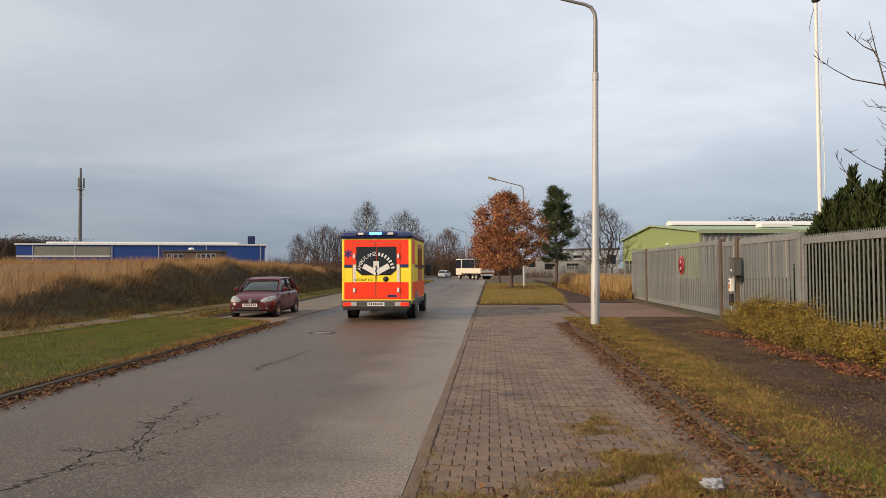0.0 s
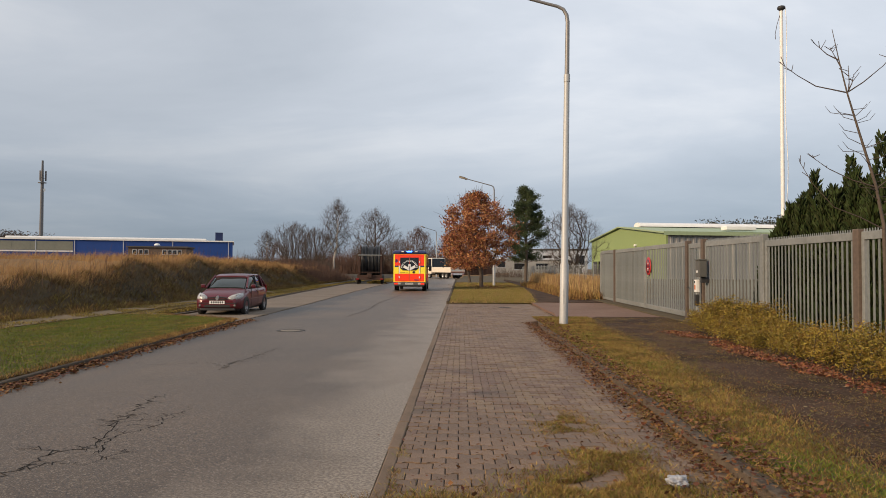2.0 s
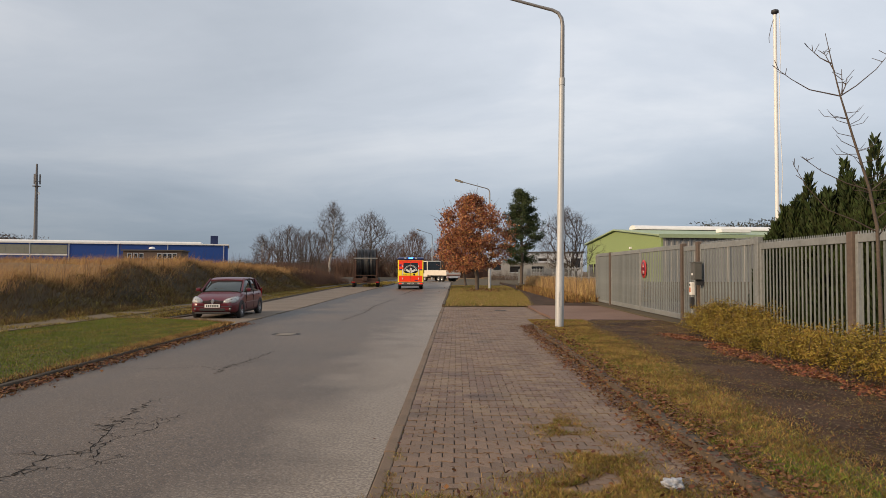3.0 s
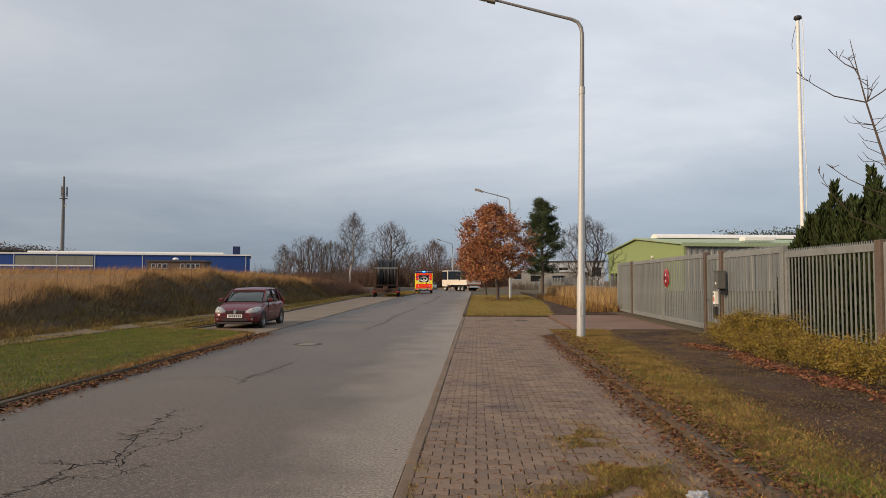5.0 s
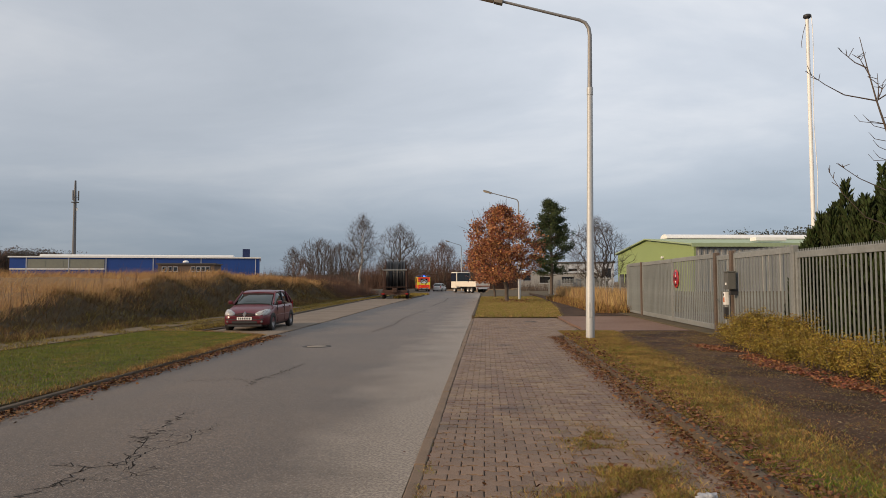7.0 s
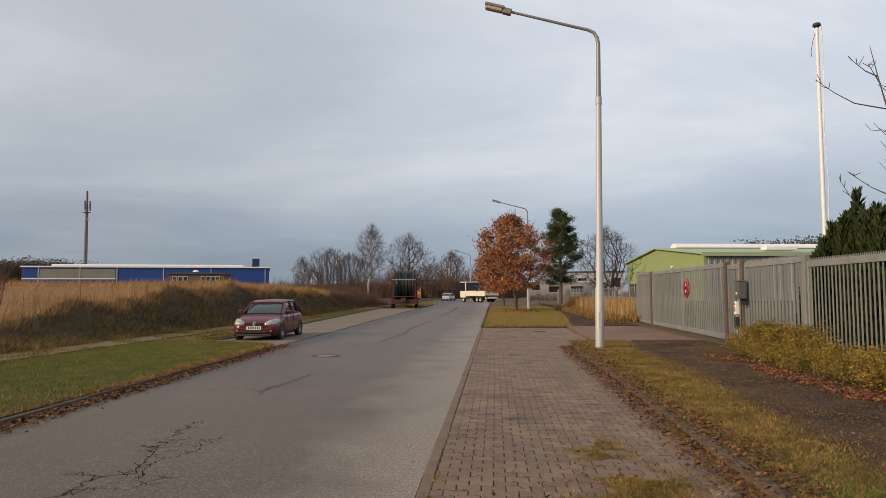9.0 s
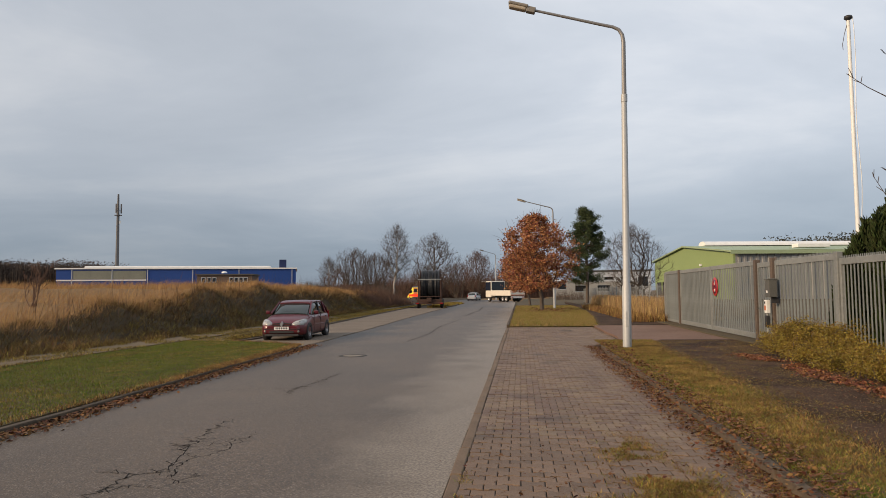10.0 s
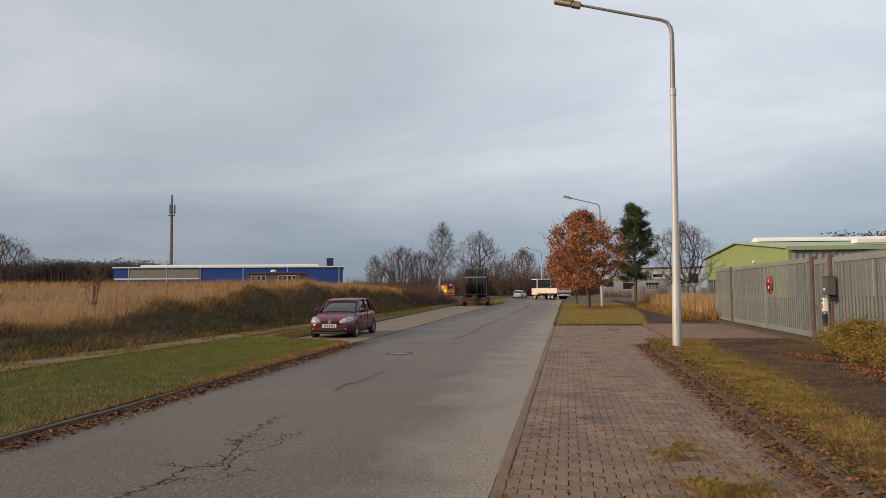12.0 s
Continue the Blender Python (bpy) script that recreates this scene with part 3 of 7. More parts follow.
def pavers():
    owner = tagged(part("parking_bay", Mesh().box(-0.53, 2.10, -6, 30.5, -0.12, 0.008), M_JOINT), "brown interlocking paver bay beside the road", "parking bay", kind="structure")
    tagged(part("driveway_bed", Mesh().prism([(2.10, 19.6), (2.5, 20.6), (3.2, 21.6), (3.1, 30.5), (2.10, 30.5)], -0.12, 0.008), M_JOINT), "sand bed of the paved driveway", "driveway", kind="structure")
    o = [(b, -a) for a, b in paver_outline(0.955)]
    ins = [(b, -a) for a, b in paver_outline(0.90)]
    n = len(o)
    pv = [(*p, -0.05) for p in o] + [(*p, 0.015) for p in o] + [(*p, 0.018) for p in ins]
    pf = [(i, (i + 1) % n, (i + 1) % n + n, i + n) for i in range(n)] + [(i + n, (i + 1) % n + n, (i + 1) % n + 2 * n, i + 2 * n) for i in range(n)] + [tuple(range(2 * n, 3 * n))]
    one = Mesh().add(pv, pf).data("paver", M_PAVER)
    rng = random.Random(11)
    rest = Mesh()
    near = []
    for r in range(244):
        y = -4.0 + 0.1415 * r
        for c in range(19):
            x = -0.42 + 0.2 * c + (0.1 if r % 2 else 0.0)
            edge = 2.03 if y < 20.2 else min(2.03 + (y - 20.2) * 0.62, 2.95 + 0.012 * (y - 20))
            if x > edge or y > 30.3:
                continue
            if 4.2 < y < 7.7 and len(near) < 300:
                near.append((x, y))
            else:
                t, dz = rng.uniform(-0.02, 0.02), rng.uniform(-0.004, 0.004)
                ct, st = math.cos(t), math.sin(t)
                rest.add([(x + p[0] * ct - p[1] * st, y + p[0] * st + p[1] * ct, p[2] + dz) for p in pv], pf)
    for r in range(244):
        y = -4.0 + 0.1415 * r
        for x0, x1 in (((-0.522, -0.424),) if r % 2 else ()) + (((1.985, 2.085),) if r % 2 and y < 20.2 else ()):
            if y < 30.3:
                rest.box(x0, x1, y - 0.072, y + 0.072, -0.05, 0.017 + rng.uniform(-0.004, 0.003))
    tagged(part("paver_field", rest, M_PAVER_FAR, owner), kind="stuff")
    for x, y in near:
        ob = part("paver", one, None, owner)
        ob.matrix_basis = pose(x, y, rng.uniform(-0.004, 0.004), rng.uniform(-.8, .8), rng.uniform(-.8, .8), rng.uniform(-1.2, 1.2))


# ---------------------------------------------------------------- lamps, poles, mast
def street_lamp(m, group="street lamps", tall=0.14):
    t = thing("street_lamp", "tall grey steel street lamp with angled arm", "street lamp", m, group)
    body = Mesh().tube([(0, 0, -0.1), (0, 0, 1.6), (0, 0, 1.65), (0, 0, 6.6)], [0.115, 0.115, 0.095, 0.075], 16)
    part("pole", body, M_POLE, t)
    part("sleeve", Mesh().tube([(0, 0, 6.55), (0, 0, 6.75)], [0.085, 0.085], 16), M_POLE, t)
    pts = [(0, 0, 6.7)] + [(x, 0, z + tall) for x, z in ((0, 8.05), (-0.03, 8.25), (-0.12, 8.40), (-0.28, 8.48), (-0.6, 8.56), (-2.45, 9.05))]
    part("arm", Mesh().tube(pts, [0.065, 0.055, 0.052, 0.048, 0.045, 0.042, 0.036], 12), M_POLE_DARK, t)
    tilt = Matrix.Translation((-2.4, 0, 9.04 + tall)) @ Matrix.Rotation(radians(14.8), 4, "Y")
    head = Mesh().box(-0.20, 0.05, -0.09, 0.09, -0.10, 0.06, tilt, 0.02)
    part("head", head, M_HEAD, t)
    part("hood", Mesh().box(-0.72, -0.16, -0.13, 0.13, 0.0, 0.09, tilt, 0.035), M_HEAD, t)
    part("bowl", Mesh().box(-0.69, -0.20, -0.11, 0.11, -0.09, 0.01, tilt, 0.04), M_DIFF, t, "tan plastic lamp bowl")
    part("hatch", Mesh().box(-0.045, 0.045, -0.122, -0.10, 0.55, 0.95, c=0.008), M_POLE, t)
    return t


street_lamp(pose(2.76, 18.45, 0.1, 0, 0.75, 0))
street_lamp(pose(2.90, 60.0, 0.14, 0, 0, 3), tall=0.28)
street_lamp(pose(-4.6, 128.0, 0.0, 0, 0, 24))


def flagpole():
    t = thing("flagpole", "white flagpole with loose halyard behind the fence", "flagpole", pose(9.37, 20.1, 0.0))
    part("pole", Mesh().tube([(0, 0, 0), (0, 0, 4.5), (0.0, 0, 9.2)], [0.065, 0.056, 0.047], 14), M_WHITE, t)
    part("cap", Mesh().lathe([(0.0, 9.44), (0.10, 9.40), (0.11, 9.33), (0.07, 9.30), (0.05, 9.27)], 12, centre=(0.0, 0, -0.08)), M_DARK, t, "dark pole cap")
    rng = random.Random(2)
    rope = [(0.10 + 0.035 * math.sin(z * 1.7) + rng.uniform(-.01, .01), -0.05, z) for z in np.linspace(1.2, 9.3, 24)]
    part("halyard", Mesh().tube(rope, 0.011, 5), M_WHITE, t, "slack white rope")
    part("line", Mesh().tube([(0.0, 0, 9.2), (-0.12, 0, 8.8), (-0.18, 0, 8.5), (-0.17, 0, 8.35)], 0.008, 5), M_TWIG, t)


flagpole()


def radio_mast():
    t = thing("radio_mast", "slender grey mobile radio mast with antennas", "radio mast", pose(-104.5, 167, 0))
    part("pole", Mesh().tube([(0, 0, 0), (0, 0, 22), (0, 0, 28.0)], [0.55, 0.36, 0.22], 12), M_MAST, t)
    for a in range(3):
        b = a * 2.094 + 0.4
        part("antenna", Mesh().box(-0.16, 0.16, -0.12, 0.12, 22.9, 25.4, Matrix.Translation((0.75 * math.cos(b), 0.75 * math.sin(b), 0)), 0.04), M_MAST, t)
        part("bracket", Mesh().tube([(0, 0, 23.6), (0.75 * math.cos(b), 0.75 * math.sin(b), 23.6)], 0.07, 6), M_MAST, t)
    part("antenna", Mesh().box(-0.15, 0.15, -0.15, 0.15, 26.0, 28.0, c=0.04), M_MAST, t)
    part("platform", Mesh().lathe([(0.2, 22.3), (0.95, 22.35), (0.95, 22.5), (0.2, 22.5)], 12), M_MAST, t)
    part("dish", Mesh().lathe([(0.02, 0.0), (0.42, 0.12), (0.45, 0.16)], 12, "x", (0.45, 0, 20.6)), M_WHITE, t)


M_MAST = mat("mast_grey", (0.10, 0.10, 0.105), (0.075, 0.075, 0.08), rough=0.6, scale=0.5)
radio_mast()


# ---------------------------------------------------------------- fence and gate
FENCE_X = 6.9


def fence_panel(t, y0, y1, gap, bar, mat_bar, z0=0.22, z1=2.36, rail=0.10, teeth=True, back=False):
    """Upright bars in a frame of flat steel from y0 to y1."""
    part("top_rail", Mesh().box(-0.03, 0.03, y0, y1, z1 - 0.14, z1, c=0.006), M_GALV, t)
    part("bottom_rail", Mesh().box(-0.03, 0.03, y0, y1, z0, z0 + rail, c=0.006), M_GALV, t)
    for y in (y0 + 0.03, y1 - 0.03):
        part("stile", Mesh().box(-0.032, 0.032, y - 0.04, y + 0.04, z0, z1, c=0.006), M_GALV, t)
    n = int((y1 - y0 - 0.12) / gap)
    one = Mesh().box(-0.004, 0.004, -bar / 2, bar / 2, z0 + rail - 0.02, z1 - 0.12).data("bar", mat_bar)
    g = (y1 - y0 - 0.12) / n
    for i in range(n):
        ob = part("bar", one, None, t)
        ob.location = (0, y0 + 0.06 + g * (i + 0.5), 0)
    if teeth:
        m = Mesh()
        k = int((y1 - y0) / 0.075)
        for i in range(k):
            y = y0 + (y1 - y0) * (i + 0.5) / k
            m.prism([(y - 0.013, z1 - 0.005), (y + 0.013, z1 - 0.005), (y, z1 + 0.055)], -0.008, 0.008, "x")
        tagged(part("spikes", m, M_GALV, t), kind="stuff")
    if back:
        part("sheet", Mesh().box(0.035, 0.045, y0 + 0.05, y1 - 0.05, z0 + 0.03, z1 - 0.05), M_GALV, t, "grey sheet metal infill")


def post(owner, y, w=0.12, h=2.42, material=None, label="square steel fence post"):
    t = part("post", Mesh().box(-w / 2, w / 2, -w / 2, w / 2, -0.1, h, c=0.012), material or M_RUST_POST, owner, label)
    t.location = (0, y, 0)


def panel(owner, label):
    """A part of the fence that carries its own rails and bars."""
    t = new("fence_panel")
    t.parent = owner
    return tagged(t, label)


def fence():
    row = thing("fence", "weathered grey steel bar fence with pointed teeth", "fence", pose(FENCE_X, 0, 0))
    for y0, y1 in ((12.10, 15.62), (8.54, 11.90), (5.02, 8.36), (1.5, 4.84), (-2.0, 1.32)):
        t = panel(row, "open panel of upright flat bars")
        fence_panel(t, y0, y1, 0.150, 0.056, M_FENCE_BAR, z1=2.25)
    t = panel(row, "panel of closely set bars")
    fence_panel(t, 15.82, 19.42, 0.20, 0.115, M_FENCE_BAR, z1=2.37)
    t = thing("side_gate", "narrow grey steel wicket gate", "gate", pose(FENCE_X, 0, 0))
    fence_panel(t, 19.72, 20.80, 0.18, 0.115, M_FENCE_BAR, teeth=False, z1=2.36)
    part("handle", Mesh().tube([(-0.05, 20.72, 1.05), (-0.10, 20.72, 1.05), (-0.10, 20.6, 1.05)], 0.012, 6), M_DARK, t)
    for y0, y1, w in ((21.04, 25.72, 0.125), (25.80, 30.55, 0.165)):
        t = thing("gate_leaf", "grey steel double gate leaf with sheet infill, closed", "gate", pose(FENCE_X, 0, 0.02), "gate leaves")
        fence_panel(t, y0, y1, 0.195, w, M_FENCE_BAR, teeth=False, z0=0.13, z1=2.42, rail=0.16, back=w > 0.15)
    t = panel(row, "plain grey sheet metal panel")
    fence_panel(t, 30.86, 33.6, 0.2, 0.19, M_FENCE_BAR, teeth=False, z0=0.16, z1=2.46, back=True)
    for y in (19.57, 20.92, 30.70):
        post(row, y, 0.16, 2.46, M_RUST_POST, "dark brown weathered gate post")
    for y in (15.72, 33.7):
        post(row, y, 0.13, 2.40, M_GALV, "galvanised square fence post")
    for y in (12.0, 8.45, 4.93, 1.41):
        post(row, y, 0.17, 2.30, M_RUST_POST, "brown weathered square fence post")
    # far mesh fence line
    wire = thing("mesh_fence", "thin grey wire mesh fence behind tall straw", "fence", pose(7.6, 34.6, 0))
    for i in range(22):
        t = new("mesh_panel")
        t.parent, t.location = wire, (i * 0.02, i * 2.5, 0)
        m = Mesh()
        for k in range(13):
            m.box(-0.004, 0.004, k * 0.2 - 0.006, k * 0.2 + 0.006, 0.1, 1.85)
        for z in (0.15, 0.7, 1.25, 1.8):
            m.box(-0.006, 0.006, 0, 2.5, z - 0.006, z + 0.006)
        part("wire_mesh", m, M_GALV, t)
        part("post", Mesh().box(-0.03, 0.03, -0.03, 0.03, 0, 1.95), M_GALV, t)
    # sign on the gate
    t = thing("traffic_sign", "round red and blue no stopping sign on the gate", "sign", pose(FENCE_X - 0.05, 25.15, 1.70, 0, -90, 0))
    part("plate", Mesh().lathe([(0, -0.01), (0.33, -0.01), (0.335, 0.0), (0.33, 0.008), (0, 0.008)], 32), M_SIGN_RED, t)
    part("field", Mesh().lathe([(0.25, 0.009), (0.25, 0.013), (0, 0.013)], 32), M_SIGN_IN, t, "dark faded sign field")
    for a in (45, 135):
        part("cross_bar", Mesh().box(-0.26, 0.26, -0.035, 0.035, 0.0135, 0.018, Matrix.Rotation(radians(a), 4, "Z")), M_SIGN_RED, t)
    for s in (-1, 1):
        part("arrow", Mesh().prism([(-0.055 * s + 0.13 * s, -0.05), (0.13 * s + 0.06 * s, 0.0), (-0.055 * s + 0.13 * s, 0.05)][::s], 0.0185, 0.022), M_WHITE, t, "white arrow")
    # mailbox and intercom
    t = thing("mailbox", "grey metal mailbox mounted on the fence", "mailbox", pose(FENCE_X - 0.22, 19.22, 0))
    part("body", Mesh().box(-0.10, 0.12, -0.15, 0.15, 1.38, 1.84, c=0.015), M_BOXGREY, t)
    part("lid", Mesh().box(-0.12, 0.13, -0.165, 0.165, 1.842, 1.88, c=0.01), M_BOXGREY, t)
    part("name_plate", Mesh().box(-0.106, -0.101, -0.05, 0.05, 1.50, 1.56), M_WHITE, t, "white plate")
    part("bracket", Mesh().box(0.0, 0.2, -0.05, 0.05, 1.22, 1.376, c=0.008), M_DARK, t)
    t = thing("intercom", "white and orange intercom on a slim post", "intercom", pose(FENCE_X - 0.20, 19.58, 0))
    part("post", Mesh().tube([(0, 0, 0.1), (0, 0, 1.2)], 0.03, 8), M_GALV, t)
    part("housing", Mesh().box(-0.06, 0.05, -0.08, 0.08, 0.94, 1.30, c=0.015), M_WHITE, t)
    part("panel", Mesh().box(-0.068, -0.062, -0.05, 0.05, 1.02, 1.15), M_ORANGE, t, "orange panel")
    part("keypad", Mesh().box(-0.074, -0.069, -0.03, 0.03, 1.20, 1.26), M_DARK, t)
    part("lower_box", Mesh().box(-0.06, 0.04, -0.07, 0.07, 0.56, 0.88, c=0.01), M_DARK, t)


M_SIGN_RED = mat("sign_red", (0.42, 0.028, 0.030), (0.34, 0.030, 0.032), rough=0.4, scale=4)
M_SIGN_IN = mat("sign_field", (0.105, 0.020, 0.040), (0.085, 0.018, 0.045), rough=0.4, scale=4)
M_BOXGREY = mat("mailbox_grey", (0.10, 0.10, 0.092), (0.075, 0.075, 0.068), rough=0.5, scale=4)
M_ORANGE = mat("orange_plastic", (0.50, 0.16, 0.07), (0.42, 0.13, 0.06), rough=0.5, scale=4)
fence()


# ---------------------------------------------------------------- buildings
def corrugated(x0, x1, z0, z1, pitch, depth):
    """A trapezoid sheet wall along x, its ribs towards -y."""
    m = Mesh()
    n = int((x1 - x0) / pitch)
    p = []
    for i in range(n):
        a = x0 + pitch * i
        p += [(a, 0), (a + pitch * 0.35, 0), (a + pitch * 0.45, -depth), (a + pitch * 0.85, -depth)]
    k2 = len(p)
    return m.add([(q[0], q[1], z) for z in (z0, z1) for q in p], [(k, k + 1, k + 1 + k2, k + k2) for k in range(k2 - 1)])


def green_hall():
    # the gable faces the road; the long grey side runs back beside it
    t = thing("green_hall", "light green industrial hall with low gable roof", "building", pose(30.3, 101.6, 0, 0, 0, 9.5))
    W2, EH, RH, LEN = 31.0, 6.9, 8.6, 70.0
    # local x runs along the long side, y back from the gable corner
    gw = Mesh().prism([(0, 0), (W2, 0), (W2, EH - 0.2), (W2 / 2 + 1.5, RH), (0, EH)], 0.0, 0.3, "x")
    part("wall", gw, M_GREEN, t, "light green gable wall")
    lw = corrugated(0.3, LEN, 0, EH, 0.9, 0.10)
    part("wall", lw, M_CORR, t, "grey corrugated side wall")
    part("wall", Mesh().box(0.3, LEN, W2 - 0.3, W2, 0, EH - 0.2), M_CORR, t, "grey corrugated side wall")
    part("wall", Mesh().box(LEN - 0.3, LEN, 0.0, W2 - 0.3, 0, EH), M_CORR, t, "grey end wall")
    yr = W2 / 2 + 1.5
    for a, b, za, zb in ((-0.5, yr, EH, RH + 0.1), (yr, W2 + 0.5, RH + 0.1, EH - 0.2)):
        r = Mesh().prism([(a, za), (b, zb), (b, zb + 0.22), (a, za + 0.22)], -0.5, LEN + 0.5, "x")
        part("roof", r, M_GREEN_ROOF, t, "pale green sheet roof")
    part("fascia", Mesh().box(-0.6, LEN, -0.62, -0.5, EH - 0.25, EH + 0.3), M_GREEN_ROOF, t)
    sk = Mesh()
    ring = [(1.4 * math.cos(a), 0.75 * math.sin(a)) for a in np.linspace(0, math.pi, 9)]
    sk.prism([(yr + p[0], RH + 0.32 + p[1]) for p in ring], 3, LEN - 3, "x")
    part("roof_light", sk, M_WHITE, t, "white arched roof light")
    part("roof_hood", Mesh().box(10.5, 15.5, 1.6, 3.2, EH + 0.75, EH + 1.35, c=0.1), M_WHITE, t, "white roof hood")
    part("wall_lamp", Mesh().box(-0.35, 0.0, 10.3, 10.8, 5.3, 5.65, c=0.05), M_WHITE, t)
    for k in range(3):
        part("door", Mesh().box(-0.06, 0.0, 22.5 + k * 2.7, 24.6 + k * 2.7, 0.3, 3.0), M_GLASS_DARK, t, "dark glazed opening")
    return t


def blue_hall():
    t = thing("blue_hall", "long blue industrial hall with white roof edge", "building", pose(-105.0, 144.3, 0, 0, 0, 18.5))
    L2, H2 = 53.3, 7.55
    part("wall", Mesh().box(0, L2, 0, 0.4, 0, H2), M_BLUE, t, "bright blue sheet metal wall")
    part("wall", Mesh().box(L2 - 0.4, L2, 0.4, 22, 0, H2), M_BLUE_SIDE, t, "blue sheet metal end wall")
    part("wall", Mesh().box(0, 0.4, 0.4, 22, 0, H2), M_BLUE_SIDE, t, "blue sheet metal end wall")
    part("wall", Mesh().box(0.4, L2 - 0.4, 21.6, 22, 0, H2), M_BLUE_SIDE, t, "blue sheet metal rear wall")
    part("roof", Mesh().box(-0.3, L2 + 0.3, -0.3, 22.3, H2, H2 + 0.3), M_WHITE, t, "white roof edge")
    part("roof", Mesh().box(5, L2 - 6, 3, 18, H2 + 0.31, H2 + 0.85, c=0.2), M_WHITE, t, "white raised roof band")
    for a, b in ((3.5, 11.7), (11.9, 19.2)):
        w = part("window_band", Mesh().box(a, b, -0.05, 0.0, H2 - 2.35, H2 - 0.35), M_PANEL, t, "grey-green translucent wall band")
        for k in range(1, int((b - a) / 3.6) + 1):
            part("mullion", Mesh().box(a + k * 3.6 - 0.04, a + k * 3.6 + 0.04, -0.075, -0.05, H2 - 2.35, H2 - 0.35), M_PANEL, w)
    for x in (3.3, 11.8, 19.5, 29.5, 40, 52.4):
        part("downpipe", Mesh().box(x - 0.09, x + 0.09, -0.12, -0.003, 0, H2), M_PIPE, t, "pale downpipe")
    part("ledge", Mesh().box(0, 19.2, -0.12, -0.004, H2 - 2.7, H2 - 2.4), M_WHITE, t, "pale ledge")
    part("chimney", Mesh().box(49.3, 51.0, 3, 4.8, H2 + 0.3, H2 + 2.4, c=0.03), M_NAVY, t, "dark blue roof vent")
    # brick annexe in front
    a = thing("brick_annexe", "low brown brick annexe with small windows", "building", pose(-63.5, 128.5, 0, 0, 0, 11.0))
    part("wall", Mesh().box(0, 10.6, 0, 7, 0, 5.3), M_BRICKWALL, a)
    part("roof", Mesh().box(-0.3, 10.9, -0.3, 7.3, 5.3, 5.55), M_DARKROOF, a, "flat dark roof edge")
    for x in (1.2, 2.3, 3.3, 6.6, 7.6, 8.5, 9.4):
        w = part("window", Mesh().box(x - 0.42, x + 0.42, -0.06, -0.004, 3.9, 4.9), M_PIPE, a, "white window frame")
        part("pane", Mesh().box(x - 0.32, x + 0.32, -0.075, -0.062, 4.0, 4.8), M_GLASS_DARK, w)
    part("roof_dome", Mesh().lathe([(0.6, 5.75), (0.5, 6.0), (0.3, 6.12), (0.0, 6.15)], 14, centre=(4.9, 1.5, 0)), M_WHITE, a, "white roof dome")


M_GREEN = mat("green_sheet", (0.235, 0.30, 0.115), (0.21, 0.275, 0.105), rough=0.5, scale=0.2, fine=3)
M_GREEN_ROOF = mat("green_roof", (0.29, 0.36, 0.21), (0.25, 0.315, 0.185), rough=0.55, scale=0.3, fine=4)
M_CORR = mat("corrugated_grey", (0.25, 0.25, 0.245), (0.20, 0.20, 0.195), rough=0.6, scale=0.4, fine=6)
M_BLUE = mat("blue_sheet", (0.010, 0.052, 0.235), (0.008, 0.044, 0.20), rough=0.5, scale=0.2, fine=3)
M_BLUE_SIDE = mat("blue_sheet_end", (0.012, 0.065, 0.30), (0.010, 0.055, 0.26), rough=0.5, scale=0.2, fine=3)
M_NAVY = mat("navy_sheet", (0.008, 0.018, 0.075), (0.007, 0.015, 0.06), rough=0.5, scale=0.5)
M_PANEL = mat("translucent_band", (0.21, 0.215, 0.17), (0.17, 0.175, 0.14), rough=0.5, scale=0.3, fine=2)
M_PIPE = mat("pale_pipe", (0.40, 0.43, 0.47), (0.34, 0.37, 0.41), rough=0.5, scale=1)
M_BRICKWALL = mat("brown_brick", (0.115, 0.085, 0.068), (0.085, 0.063, 0.052), rough=0.9, scale=0.5, fine=6)
M_DARKROOF = mat("dark_roof_felt", (0.085, 0.080, 0.078), (0.06, 0.058, 0.056), rough=0.9, scale=0.5)
green_hall()
blue_hall()


def far_building(x, y, rot, l, d, h, material, roof, label, windows=0):
    t = thing("far_building", label, "building", pose(x, y, 0, 0, 0, rot))
    part("wall", Mesh().box(0, l, 0, d, 0, h), material, t)
    part("roof", Mesh().box(-0.2, l + 0.2, -0.2, d + 0.2, h, h + 0.35, c=0.05), roof, t)
    for k in range(windows):
        x0 = l * (k + 0.25) / windows
        w = part("window", Mesh().box(x0, x0 + l / windows * 0.55, -0.05, -0.004, h * 0.45, h * 0.8), M_GLASS_DARK, t)
        part("sill", Mesh().box(x0 - 0.1, x0 + l / windows * 0.55 + 0.1, -0.12, -0.005, h * 0.45 - 0.12, h * 0.45 - 0.003), M_PIPE, w)


far_building(-32, 205, 8, 11, 9, 5.0, M_WHITE, M_DARKROOF, "low white building behind the trees", 3)
far_building(-15, 215, 0, 34, 12, 4.6, M_CORR, M_WHITE, "long low grey hall behind bare trees", 8)
far_building(13.5, 150, -8, 14, 10, 5.6, M_PIPE, M_DARKROOF, "low white office block beside the green hall", 4)
far_building(9, 128, -6, 12, 8, 3.2, M_CORR, M_PIPE, "low grey shed behind the fence", 3)


